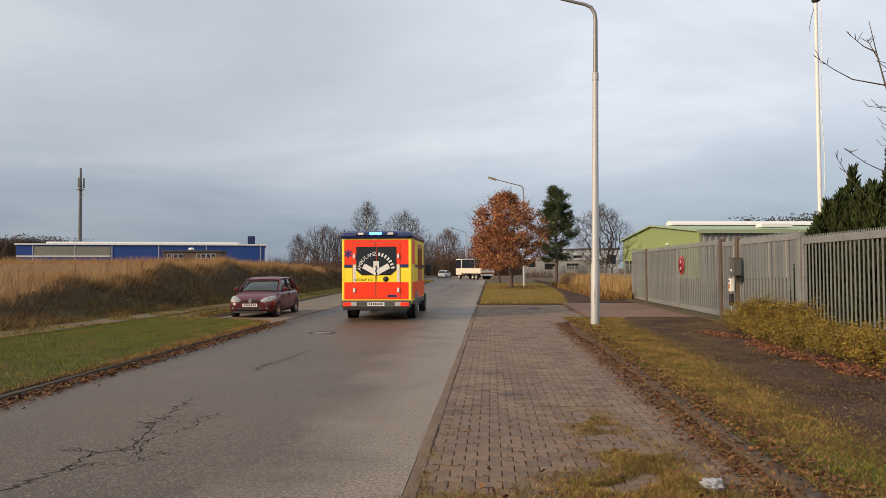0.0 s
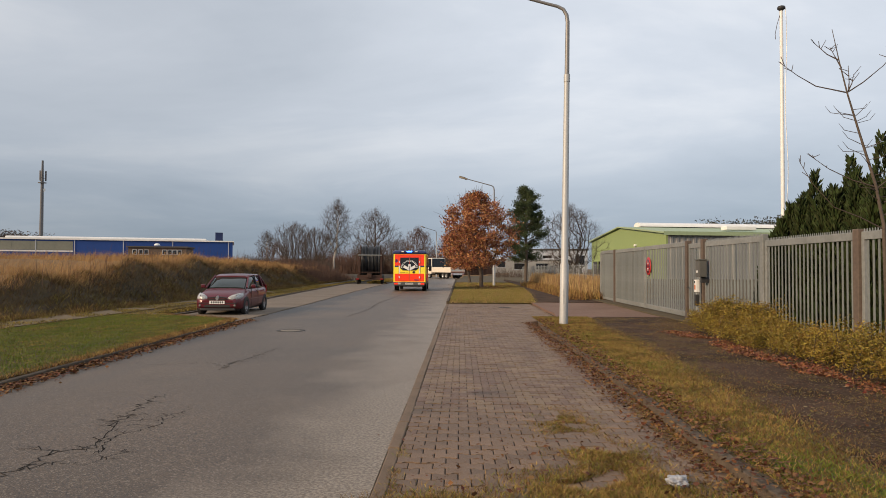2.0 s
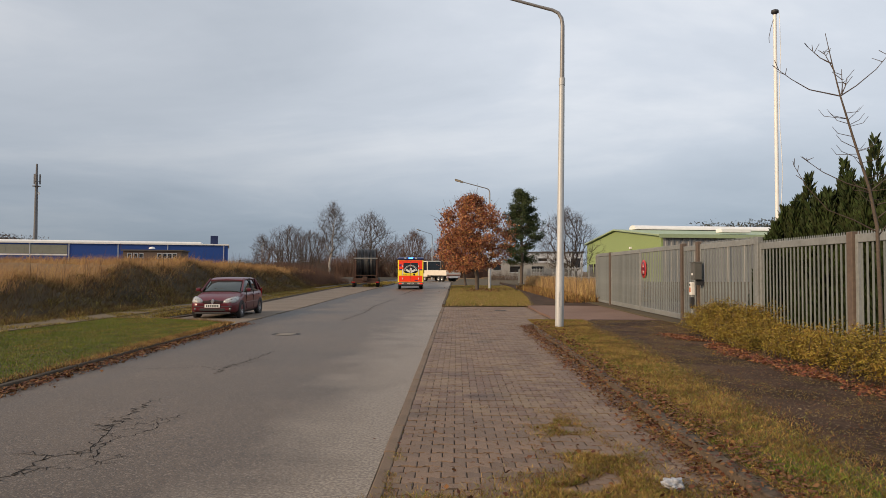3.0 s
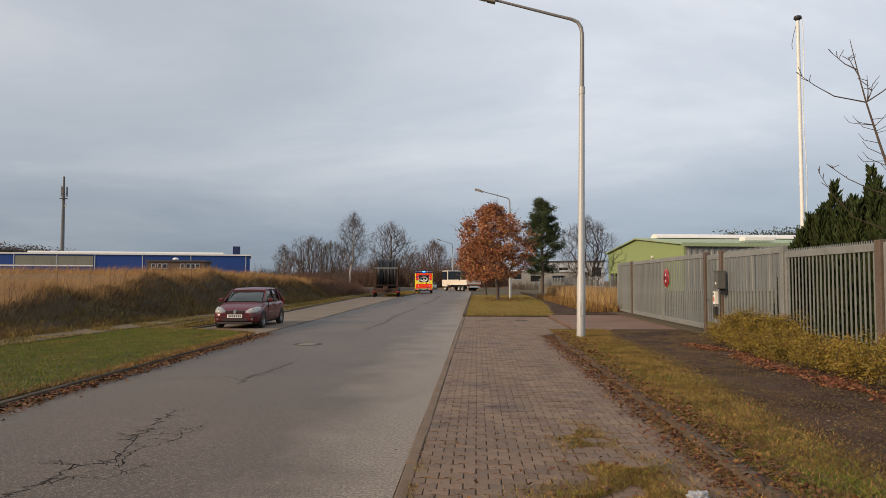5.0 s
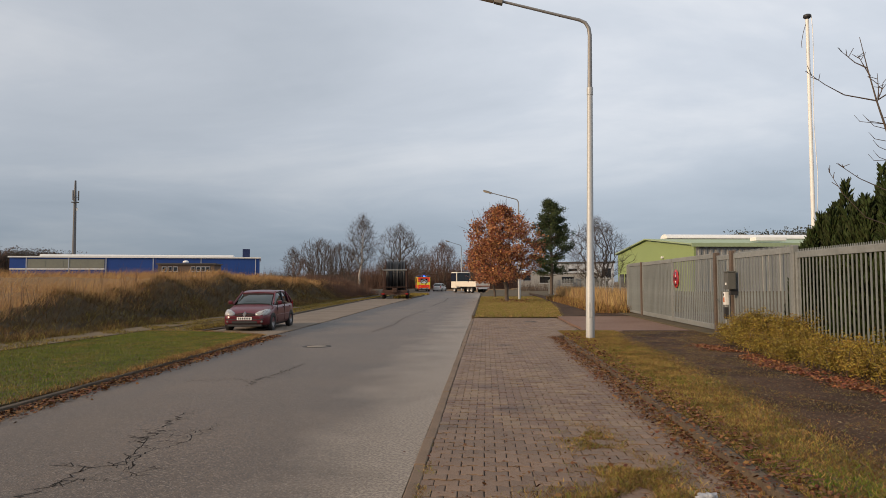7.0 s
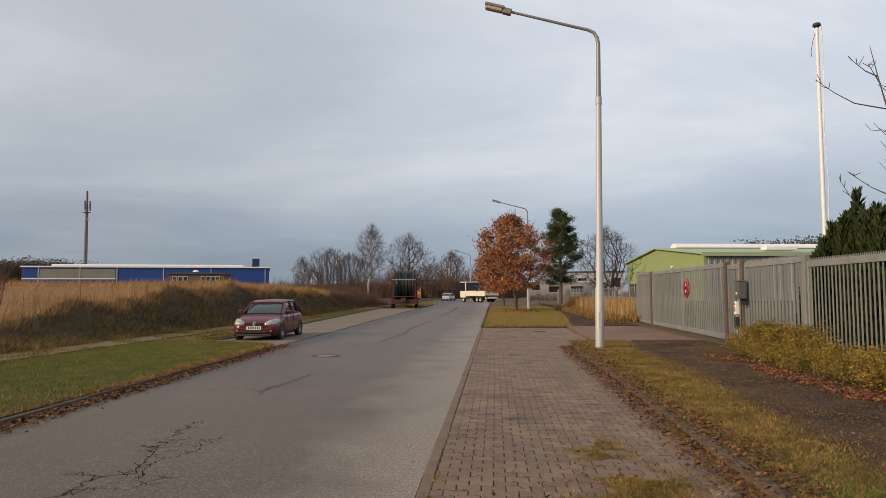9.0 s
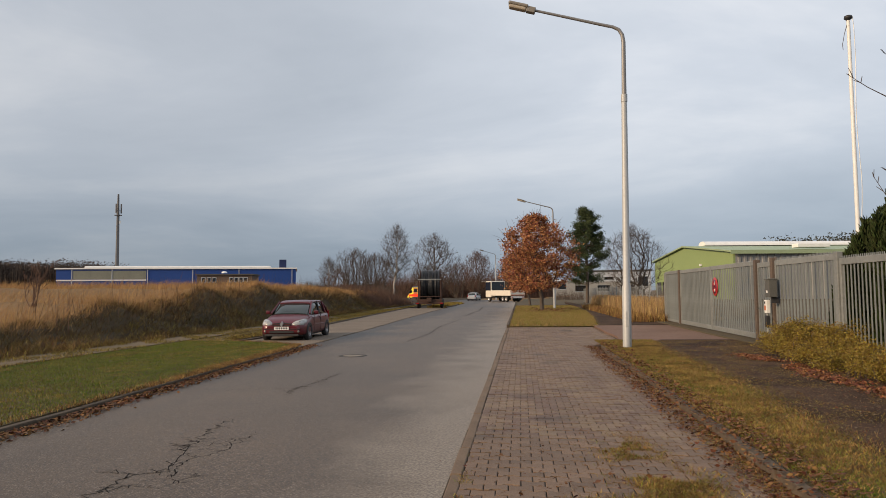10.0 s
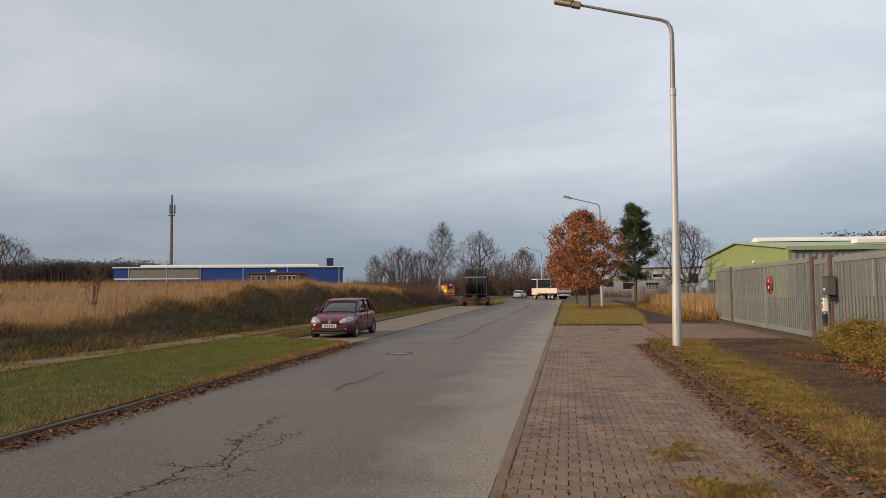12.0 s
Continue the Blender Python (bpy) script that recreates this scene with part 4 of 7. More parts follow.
# ---------------------------------------------------------------- vehicles
def wheel(parent, x, y, r, w, name="wheel", spokes=5):
    """A wheel whose axle lies along x; its origin is the hub."""
    side = 1 if x > 0 else -1
    h = new(name)
    h.parent, h.location = parent, (x, y, r)
    part("tyre", Mesh().lathe([(r * 0.62, -w / 2), (r * 0.93, -w / 2), (r, -w * 0.36), (r, w * 0.36), (r * 0.93, w / 2), (r * 0.62, w / 2), (r * 0.62, -w / 2)], 28, "x"), M_TYRE, h)
    rim = Mesh().lathe([(r * 0.64, -w * 0.42), (r * 0.64, w * 0.42), (r * 0.58, w * 0.44), (r * 0.54, w * 0.25), (0.0, w * 0.22)] if side > 0 else
                       [(r * 0.64, w * 0.42), (r * 0.64, -w * 0.42), (r * 0.58, -w * 0.44), (r * 0.54, -w * 0.25), (0.0, -w * 0.22)], 28, "x")
    for k in range(spokes):
        a = 2 * math.pi * k / spokes
        rim.box(side * w * 0.24 - 0.02, side * w * 0.24 + 0.03, -r * 0.08, r * 0.08, r * 0.1, r * 0.57, Matrix.Rotation(a, 4, "X"), 0.01)
    part("rim", rim, M_RIM, h)
    part("hub_cap", Mesh().lathe([(0.06, side * w * 0.2), (0.055, side * w * 0.40), (0, side * w * 0.42)], 12, "x"), M_DARK, h)
    return h


def text_mesh(body, size, depth=0.002):
    c = bpy.data.curves.new("lettering", "FONT")
    c.body, c.size, c.extrude, c.align_x, c.align_y = body, size, depth, "CENTER", "CENTER"
    o = bpy.data.objects.new("lettering", c)
    scene.collection.objects.link(o)
    me = bpy.data.meshes.new_from_object(o.evaluated_get(bpy.context.evaluated_depsgraph_get()))
    bpy.data.objects.remove(o)
    bpy.data.curves.remove(c)
    return me


def letters(name, body, size, material, parent, m, label=""):
    bpy.context.view_layer.update()
    me = text_mesh(body, size)
    me.materials.clear()
    me.materials.append(material)
    ob = part(name, me, material, parent, label)
    ob.matrix_basis = m
    return ob


def rear(x, z, y=0.0):
    """A pose on a rear face that looks back along -y, with its writing upright."""
    return Matrix.Translation((x, y, z)) @ Matrix.Rotation(radians(90), 4, "X")


def ambulance():
    t = thing("ambulance", "red and yellow box ambulance with blue light lit", "ambulance")
    HW, L3 = 1.12, 4.0
    # box body: rounded upright corners
    def ring(z, hw, y0, y1, c):
        return [Vector(p) for p in ((-hw + c, y0, z), (hw - c, y0, z), (hw - c * .3, y0 + c * .3, z), (hw, y0 + c, z), (hw, y1 - c, z), (hw - c, y1, z), (-hw + c, y1, z), (-hw, y1 - c, z), (-hw, y0 + c, z), (-hw + c * .3, y0 + c * .3, z))]
    part("box_body", Mesh().loft([ring(0.50, HW - 0.03, 0.03, L3, 0.09), ring(0.60, HW, 0.0, L3, 0.10), ring(2.58, HW, 0.0, L3, 0.10)], smooth=False), M_YELLOW, t, "bright yellow box body")
    part("roof_rim", Mesh().loft([ring(2.58, HW + 0.02, -0.05, L3 + 0.02, 0.12), ring(2.66, HW + 0.05, -0.10, L3 + 0.05, 0.13), ring(2.76, HW + 0.02, -0.06, L3 - 0.2, 0.13), ring(2.82, HW - 0.12, 0.08, L3 - 0.5, 0.13)], smooth=False), M_AMB_BLUE, t, "dark blue roof rim")
    # rear light bar
    bar = part("light_bar", Mesh().box(-0.66, 0.66, -0.13, 0.0, 2.67, 2.78, c=0.02), M_AMB_BLUE, t)
    part("blue_light", Mesh().box(-0.19, 0.19, -0.165, -0.132, 2.69, 2.77, c=0.015), M_BLUELIGHT, bar, "lit blue flashing light")
    for x in (-0.47, 0.47):
        part("work_lamp", Mesh().box(x - 0.09, x + 0.09, -0.15, -0.132, 2.69, 2.76, c=0.012), M_WHITE, bar)
    # rear face panels
    y = -0.006
    part("red_panel", Mesh().box(-1.02, 1.02, y, -0.002, 1.76, 2.54), M_RED, t, "fluorescent red upper band")
    part("red_panel", Mesh().box(-1.02, 1.02, y, -0.002, 0.66, 1.20), M_RED, t, "fluorescent red lower band")
    for a, b in ((-1.02, -0.60), (0.60, 1.02)):
        part("blue_stripe", Mesh().box(a, b, y - 0.003, y - 0.001, 1.66, 1.76), M_AMB_BLUE, t)
    for x in (-1.06, 1.06):
        part("corner_strip", Mesh().box(x - 0.035, x + 0.035, -0.004, 0.02, 0.62, 2.56, c=0.003), M_YELLOW, t)
    for s in (-1, 1):
        d = part("rear_door", Mesh().box(min(0.012 * s, 0.76 * s), max(0.012 * s, 0.76 * s), y - 0.006, y - 0.002, 0.70, 2.46), M_SEAM, t, "rear door outline")
        part("door_skin", Mesh().box(min(0.03 * s, 0.745 * s), max(0.03 * s, 0.745 * s), y - 0.012, y - 0.007, 0.715, 1.20), M_RED, d, "red lower door skin")
        part("door_skin", Mesh().box(min(0.03 * s, 0.745 * s), max(0.03 * s, 0.745 * s), y - 0.012, y - 0.007, 1.203, 1.757), M_YELLOW, d, "yellow middle door skin")
        part("door_skin", Mesh().box(min(0.03 * s, 0.745 * s), max(0.03 * s, 0.745 * s), y - 0.012, y - 0.007, 1.76, 2.445), M_RED, d, "red upper door skin")
        part("side_strip", Mesh().box(min(0.655 * s, 0.735 * s), max(0.655 * s, 0.735 * s), y - 0.015, y - 0.0125, 1.215, 1.75), M_WHITE, d, "white upright strip")
        ol = [(0.02, 1.42), (0.46, 1.42), (0.64, 1.58), (0.64, 2.32), (0.02, 2.32)]
        if s < 0:
            ol = [(-a, b) for a, b in reversed(ol)]
        part("window", Mesh().prism(ol, y - 0.013, y - 0.02, "y"), M_GLASS_DARK, d, "black tinted door window")
        for z in (0.95, 2.02):
            part("hinge", Mesh().box(0.70 * s - 0.035, 0.70 * s + 0.035, y - 0.045, y - 0.0125, z - 0.07, z + 0.07, c=0.01), M_WHITE, d, "white hinge")
        # six-armed star in white on the glass
        part("emblem_arm", Mesh().box(-0.085, 0.085, y - 0.026, y - 0.0205, 0.06, 0.46, Matrix.Translation((0, 0, 1.50)) @ Matrix.Rotation(radians(62 * s), 4, "Y"), 0.002), M_WHITE, t)
    part("emblem_arm", Mesh().box(-0.09, 0.09, y - 0.028, y - 0.022, 1.43, 1.86, c=0.002), M_WHITE, t)
    part("emblem_staff", Mesh().tube([(0, y - 0.03, 1.42), (0, y - 0.03, 1.74)], 0.012, 6), M_BLACK, t)
    part("emblem_snake", Mesh().tube([(0.028 * math.sin(k * 0.9), y - 0.034, 1.44 + k * 0.022) for k in range(13)], 0.011, 5), M_BLACK, t)
    # arched lettering: one word, and bars for the name
    word = "AMBULANZ"
    for i, ch in enumerate(word):
        a = radians(172 - i * 11.2)
        letters("letter", ch, 0.165, M_WHITE, t, rear(0.54 * math.cos(a), 1.55 + 0.54 * math.sin(a), y - 0.024) @ Matrix.Rotation(a - math.pi / 2, 4, "Z"))
    for i in range(7):
        a = radians(80 - i * 11.4)
        m = Matrix.Translation((0.54 * math.cos(a), 0, 1.55 + 0.54 * math.sin(a))) @ Matrix.Rotation(-(a - math.pi / 2), 4, "Y")
        part("name_bar", Mesh().box(-0.028, 0.028, y - 0.028, y - 0.022, -0.055, 0.055, m), M_WHITE, t)
    letters("notice", "NOTRUF 112", 0.105, M_BLACK, t, rear(-0.42, 1.275, y - 0.014))
    part("badge", Mesh().lathe([(0.085, 0), (0.085, -0.006), (0, -0.006)], 20, "y", (0.30, y - 0.022, 1.30)), M_BLACK, t, "dark oval badge")
    part("badge", Mesh().box(0.35, 0.65, y - 0.016, y - 0.0125, 0.735, 0.80), M_AMB_BLUE, t, "small blue emblem")
    part("star_emblem", Mesh().box(-0.03, 0.03, y - 0.008, y - 0.004, -0.13, 0.13, Matrix.Translation((-0.90, 0, 2.10))), M_PURPLE, t)
    for s in (-1, 1):
        part("star_emblem", Mesh().box(-0.03, 0.03, y - 0.0085, y - 0.0045, -0.13, 0.13, Matrix.Translation((-0.90, 0, 2.10)) @ Matrix.Rotation(radians(60 * s), 4, "Y")), M_PURPLE, t)
    # bumper with lamps and plate
    bp = part("bumper", Mesh().box(-1.10, 1.10, -0.10, 0.10, 0.40, 0.63, c=0.03), M_DARKGREY, t, "dark grey rear bumper")
    part("step", Mesh().box(-1.02, 1.02, -0.22, -0.04, 0.34, 0.40, c=0.012), M_BLACK, bp)
    for s in (-1, 1):
        part("tail_light", Mesh().box(min(s * 0.78, s * 1.04), max(s * 0.78, s * 1.04), -0.125, -0.102, 0.45, 0.57, c=0.01), M_TAIL, bp, "lit red tail light")
        part("reverse_light", Mesh().box(min(s * 0.60, s * 0.78), max(s * 0.60, s * 0.78), -0.122, -0.102, 0.45, 0.58, c=0.01), M_LAMPGREY, bp)
    pl = part("number_plate", Mesh().box(-0.27, 0.27, -0.115, -0.1015, 0.46, 0.57), M_WHITE, bp)
    for k in range(7):
        part("plate_bar", Mesh().box(-0.22 + k * 0.066, -0.18 + k * 0.066, -0.118, -0.116, 0.482, 0.55), M_BLACK, bp)
    part("underbody", Mesh().box(-0.95, 0.95, 0.15, 5.3, 0.30, 0.50), M_BLACK, t)
    # side walls: stripes and windows, both sides
    for s in (-1, 1):
        def sb(name, y0, y1, z0, z1, material, off=0.004, label=""):
            a, b = s * (HW + 0.0005), s * (HW + off)
            part(name, Mesh().box(min(a, b), max(a, b), y0, y1, z0, z1), material, t, label)
        sb("side_band", 0.14, 3.9, 0.66, 1.20, M_RED)
        sb("side_band", 0.14, 0.9, 1.76, 2.52, M_RED)
        sb("side_stripe", 0.9, 3.9, 1.66, 1.76, M_AMB_BLUE)
        sb("side_window", 1.9, 3.1, 1.60, 2.32, M_GLASS_DARK, 0.012, "tinted side window")
        sb("side_door", 1.78, 3.35, 0.62, 2.46, M_SEAM, 0.002)
        part("side_trim", Mesh().box(min(s * (HW - .02), s * (HW + 0.02)), max(s * (HW - .02), s * (HW + 0.02)), 0.3, 3.9, 0.48, 0.62, c=0.01), M_DARKGREY, t)
        part("wheel_arch", Mesh().lathe([(0.50, s * (HW - 0.01)), (0.50, s * (HW + 0.006)), (0.0, s * (HW + 0.006))], 24, "x", (0, 1.35, 0.42)), M_DARKGREY, t)
        # mirror
        mi = part("mirror", Mesh().box(min(s * 1.12, s * 1.34), max(s * 1.12, s * 1.34), 4.85, 4.97, 1.38, 1.80, c=0.04), M_DARK, t)
        part("mirror_arm", Mesh().tube([(s * 0.98, 4.95, 1.45), (s * 1.15, 4.92, 1.5)], 0.02, 6), M_DARK, mi)
    # cab
    def cr(y, hw, z0, z1, tw, c=0.12):
        return [Vector(p) for p in ((-hw, y, z0), (hw, y, z0), (hw, y, (z0 + z1) / 2), (tw, y, z1 - c), (tw - c, y, z1), (-tw + c, y, z1), (-tw, y, z1 - c), (-hw, y, (z0 + z1) / 2))]
    part("cab", Mesh().loft([cr(4.0, 1.0, 0.45, 2.30, 0.92), cr(4.5, 1.0, 0.42, 2.28, 0.90), cr(5.05, 1.0, 0.42, 1.85, 0.86), cr(5.45, 0.98, 0.42, 1.30, 0.86), cr(5.95, 0.92, 0.42, 1.08, 0.80), cr(6.08, 0.86, 0.45, 0.92, 0.76)], smooth=False), M_YELLOW, t, "yellow van cab")
    for s in (-1, 1):
        ol = [(4.15, 1.40), (5.2, 1.34), (4.85, 1.86), (4.5, 2.08), (4.15, 2.10)]
        part("cab_window", Mesh().prism(ol, s * 0.955, s * 1.004, "x"), M_GLASS_DARK, t)
        part("cab_band", Mesh().box(min(s * 1.001, s * 1.006), max(s * 1.001, s * 1.006), 4.05, 5.4, 0.70, 1.15), M_RED, t)
    for x in (-0.98, 0.98):
        for yy in (1.35, 5.05):
            w = wheel(t, x - math.copysign(0.02, x), yy, 0.345, 0.24, spokes=6)
            ROLLING.append(w)
    return t


ROLLING = []
M_YELLOW = mat("fluorescent_yellow", (0.93, 0.76, 0.045), (0.88, 0.70, 0.04), rough=0.4, scale=1, fine=6, coat=0.3)
M_RED = mat("fluorescent_red", (0.95, 0.050, 0.012), (0.92, 0.044, 0.010), rough=0.4, scale=1, fine=6, coat=0.2)
M_SEAM = mat("door_seam", (0.42, 0.12, 0.05), (0.36, 0.10, 0.04), rough=0.5, scale=2)
M_AMB_BLUE = mat("ambulance_blue", (0.018, 0.030, 0.115), (0.014, 0.024, 0.09), rough=0.4, scale=2, coat=0.3)
M_PURPLE = mat("violet_print", (0.09, 0.035, 0.16), (0.08, 0.03, 0.14), rough=0.5, scale=2)
M_BLUELIGHT = mat("blue_beacon", (0.02, 0.10, 0.9), rough=0.2, emit=(0.03, 0.16, 1.0), strength=14.0)
M_LAMPGREY = mat("reverse_lamp", (0.42, 0.42, 0.42), (0.35, 0.35, 0.35), rough=0.2, scale=5)
M_TAIL = mat("tail_lamp", (0.55, 0.02, 0.015), rough=0.2, emit=(1.0, 0.06, 0.02), strength=0.6)
M_DARKGREY = mat("bumper_grey", (0.085, 0.085, 0.088), (0.065, 0.065, 0.068), rough=0.6, scale=5)
AMB = ambulance()


def car(m, paint, name, label, plate=True):
    """A small five-door hatchback; its nose looks along -y, its origin lies under the front bumper."""
    t = thing(name, label, "car", m)

    def ring(y, hw, z0, z1, crown=0.03):
        """A rounded section: tucked sill, full flank, shoulder, cambered top."""
        h = z1 - z0
        half = [(0.55, 0.0), (0.86, 0.01), (0.965, 0.08), (0.992, 0.20), (1.0, 0.42), (0.995, 0.60), (0.975, 0.76), (0.93, 0.90), (0.85, 0.975), (0.68, 1.0), (0.36, 1.0)]
        right = [Vector((hw * a, y, z0 + h * b + (crown * (1 - a) if b >= 0.97 else 0.0))) for a, b in half]
        return right + [Vector((-p.x, p.y, p.z)) for p in reversed(right)]
    body = [ring(-0.01, 0.56, 0.30, 0.52, 0.0), ring(0.03, 0.66, 0.25, 0.59, 0.01), ring(0.11, 0.735, 0.215, 0.645, 0.02), ring(0.24, 0.785, 0.19, 0.71, 0.04), ring(0.42, 0.805, 0.18, 0.765, 0.05), ring(0.65, 0.815, 0.18, 0.82, 0.05),
            ring(0.88, 0.82, 0.18, 0.87, 0.05), ring(1.10, 0.82, 0.18, 0.925, 0.03), ring(1.6, 0.822, 0.18, 0.94, 0), ring(2.2, 0.822, 0.18, 0.95, 0), ring(3.1, 0.82, 0.19, 0.965, 0), ring(3.5, 0.80, 0.21, 0.965, 0),
            ring(3.66, 0.765, 0.24, 0.94, 0), ring(3.75, 0.70, 0.29, 0.86, 0), ring(3.79, 0.60, 0.34, 0.76, 0)]
    part("body", Mesh().loft(body), paint, t)

    def top(y, zb, zt, wb, wt):
        return [Vector(p) for p in ((-wb, y, zb), (wb, y, zb), (wt + 0.05, y, zt - 0.09), (wt - 0.04, y, zt - 0.015), (wt * 0.5, y, zt), (-wt * 0.5, y, zt), (-wt + 0.04, y, zt - 0.015), (-wt - 0.05, y, zt - 0.09))]
    part("glasshouse", Mesh().loft([top(0.98, 0.90, 0.955, 0.70, 0.62), top(1.62, 0.92, 1.355, 0.765, 0.58), top(2.0, 0.92, 1.395, 0.77, 0.585), top(2.7, 0.92, 1.40, 0.77, 0.58), top(3.2, 0.92, 1.375, 0.765, 0.56), top(3.62, 0.92, 1.02, 0.74, 0.60)]), M_GLASS_CAR, t, "tinted window glass")
    part("roof", Mesh().loft([[Vector((x, y, z + d)) for x, z in ((-w, zt - 0.055), (-w + 0.07, zt), (0, zt + 0.018), (w - 0.07, zt), (w, zt - 0.055))] + [Vector((x, y, zt - 0.10 + d)) for x in (w - 0.05, -w + 0.05)] for y, zt, w, d in
                              ((1.56, 1.345, 0.60, 0), (1.75, 1.40, 0.625, 0), (2.2, 1.425, 0.63, 0), (2.8, 1.42, 0.625, 0), (3.1, 1.405, 0.61, 0), (3.27, 1.365, 0.59, 0))]), paint, t)
    for s in (-1, 1):
        part("pillar", Mesh().tube([(s * 0.73, 1.0, 0.93), (s * 0.665, 1.35, 1.18), (s * 0.61, 1.66, 1.37)], [0.035, 0.03, 0.035], 6), paint, t)
        part("pillar", Mesh().tube([(s * 0.775, 2.18, 0.93), (s * 0.64, 2.22, 1.39)], [0.03, 0.028], 6), M_DARK, t)
        part("pillar", Mesh().tube([(s * 0.775, 3.0, 0.94), (s * 0.64, 2.95, 1.38)], [0.035, 0.035], 6), paint, t)
        part("pillar", Mesh().tube([(s * 0.715, 3.56, 0.95), (s * 0.675, 3.42, 1.13), (s * 0.585, 3.25, 1.33)], [0.045, 0.04, 0.035], 6), paint, t)
        # lamps: almond glass that wraps round the corner and runs up the wing
        out = [(0.345, -0.005, 0.575), (0.50, 0.0, 0.548), (0.65, 0.05, 0.545), (0.755, 0.15, 0.580), (0.802, 0.32, 0.655), (0.800, 0.46, 0.735), (0.735, 0.44, 0.775), (0.62, 0.30, 0.762), (0.48, 0.17, 0.712), (0.37, 0.085, 0.645)]
        mid = Vector((0.60, 0.11, 0.665))
        ring0 = [Vector(p) for p in out]
        ring1 = [p.lerp(mid, 0.35) + Vector((0.012, -0.016, 0.012)) for p in ring0]
        back = [p + Vector((-0.02, 0.06, -0.03)) for p in ring0]
        fl = lambda ps: [Vector((p.x * s, p.y, p.z)) for p in ps]
        hm = Mesh().loft([fl(back), fl(ring0), fl(ring1), fl([p.lerp(mid, 0.9) + Vector((0.015, -0.02, 0.015)) for p in ring0])], caps=False)
        lamp = part("headlight", hm, M_LAMPGLASS, t, "clear headlight")
        part("fog_light", Mesh().lathe([(0.045, 0.0), (0.04, -0.012), (0, -0.014)], 12, "y", (s * 0.60, 0.006, 0.335)), M_LAMPDIM, t, "small fog light")
        mir = part("mirror", Mesh().box(min(s * 0.82, s * 0.99), max(s * 0.82, s * 0.99), 1.18, 1.28, 0.92, 1.05, c=0.03), paint, t)
        part("side_moulding", Mesh().box(min(s * 0.81, s * 0.832), max(s * 0.81, s * 0.832), 1.1, 2.85, 0.50, 0.545, c=0.006), paint, t)
        for y in (1.28, 2.2):
            part("door_gap", Mesh().box(min(s * 0.80, s * 0.8245), max(s * 0.80, s * 0.8245), y - 0.004, y + 0.004, 0.30, 0.90), M_BLACK, t)
            part("door_handle", Mesh().box(min(s * 0.815, s * 0.845), max(s * 0.815, s * 0.845), y + 0.70, y + 0.84, 0.78, 0.82, c=0.008), paint, t)
        part("tail_lamp", Mesh().box(min(s * 0.62, s * 0.76), max(s * 0.62, s * 0.76), 3.66, 3.76, 0.66, 1.0, c=0.02), M_TAIL_OFF, t)
        for y in (0.70, 3.17):
            part("arch", Mesh().lathe([(0.335, s * 0.70), (0.335, s * 0.826), (0.30, s * 0.828), (0.0, s * 0.70)], 22, "x", (0, y, 0.30)), M_BLACK, t)
            wheel(t, s * 0.735, y, 0.295, 0.175, spokes=7)
    # front: grille slots, bumper openings, plate
    for a, b in ((-0.33, -0.075), (0.075, 0.33)):
        g = part("grille", Mesh().prism([(a, 0.545), (b, 0.525), (b, 0.645), (a, 0.620)] if a < 0 else [(a, 0.525), (b, 0.545), (b, 0.620), (a, 0.645)], -0.022, 0.12, "y"), M_BLACK, t)
        part("grille_bar", Mesh().box(a, b, -0.030, -0.0225, 0.576, 0.592), paint, g, "body-coloured grille bar")
    part("badge", Mesh().prism([(-0.060, 0.595), (0, 0.50), (0.060, 0.595), (0, 0.690)], -0.035, 0.10, "y"), M_RIM, t, "plain chrome emblem")
    part("bumper_strip", Mesh().box(-0.66, 0.66, -0.020, 0.12, 0.405, 0.435, c=0.01), M_DARK, t)
    part("air_intake", Mesh().box(-0.44, 0.44, -0.016, 0.10, 0.27, 0.365, c=0.012), M_BLACK, t)
    part("bonnet_gap", Mesh().box(-0.60, 0.60, 1.00, 1.03, 0.90, 0.952), M_BLACK, t)
    part("front_skirt", Mesh().box(-0.60, 0.60, 0.03, 0.16, 0.16, 0.24, c=0.02), M_DARK, t)
    part("underbody", Mesh().box(-0.70, 0.70, 0.25, 3.6, 0.15, 0.24), M_BLACK, t)
    pl = part("number_plate", Mesh().box(-0.26, 0.26, -0.034, -0.021, 0.395, 0.505), M_WHITE, t)
    for k in range(7):
        part("plate_bar", Mesh().box(-0.21 + k * 0.064, -0.17 + k * 0.064, -0.037, -0.0345, 0.415, 0.485), M_BLACK, pl)
    for s in (-1, 1):
        part("wiper", Mesh().tube([(s * 0.1 + 0.25, 1.02, 0.965), (s * 0.1 - 0.2, 1.12, 1.04)], 0.010, 4), M_BLACK, t)
    return t


M_CLARET = mat("claret_paint", (0.095, 0.007, 0.014), (0.080, 0.006, 0.011), rough=0.34, scale=2, fine=30, coat=0.35, metal=0.1)
M_SILVER = mat("silver_paint", (0.52, 0.53, 0.54), (0.47, 0.48, 0.49), rough=0.35, scale=2, metal=0.4, coat=0.4)
M_GLASS_CAR = mat("car_glass", (0.020, 0.030, 0.028), (0.014, 0.020, 0.018), rough=0.05, scale=2, spec=0.9)
M_LAMPGLASS = mat("headlight_glass", (0.44, 0.44, 0.43), (0.16, 0.16, 0.16), rough=0.12, scale=6, spec=0.8)
M_LAMPDIM = mat("fog_lamp_glass", (0.16, 0.15, 0.14), (0.10, 0.10, 0.09), rough=0.15, scale=6)
M_TAIL_OFF = mat("tail_lamp_unlit", (0.30, 0.012, 0.012), (0.24, 0.01, 0.01), rough=0.2, scale=5)
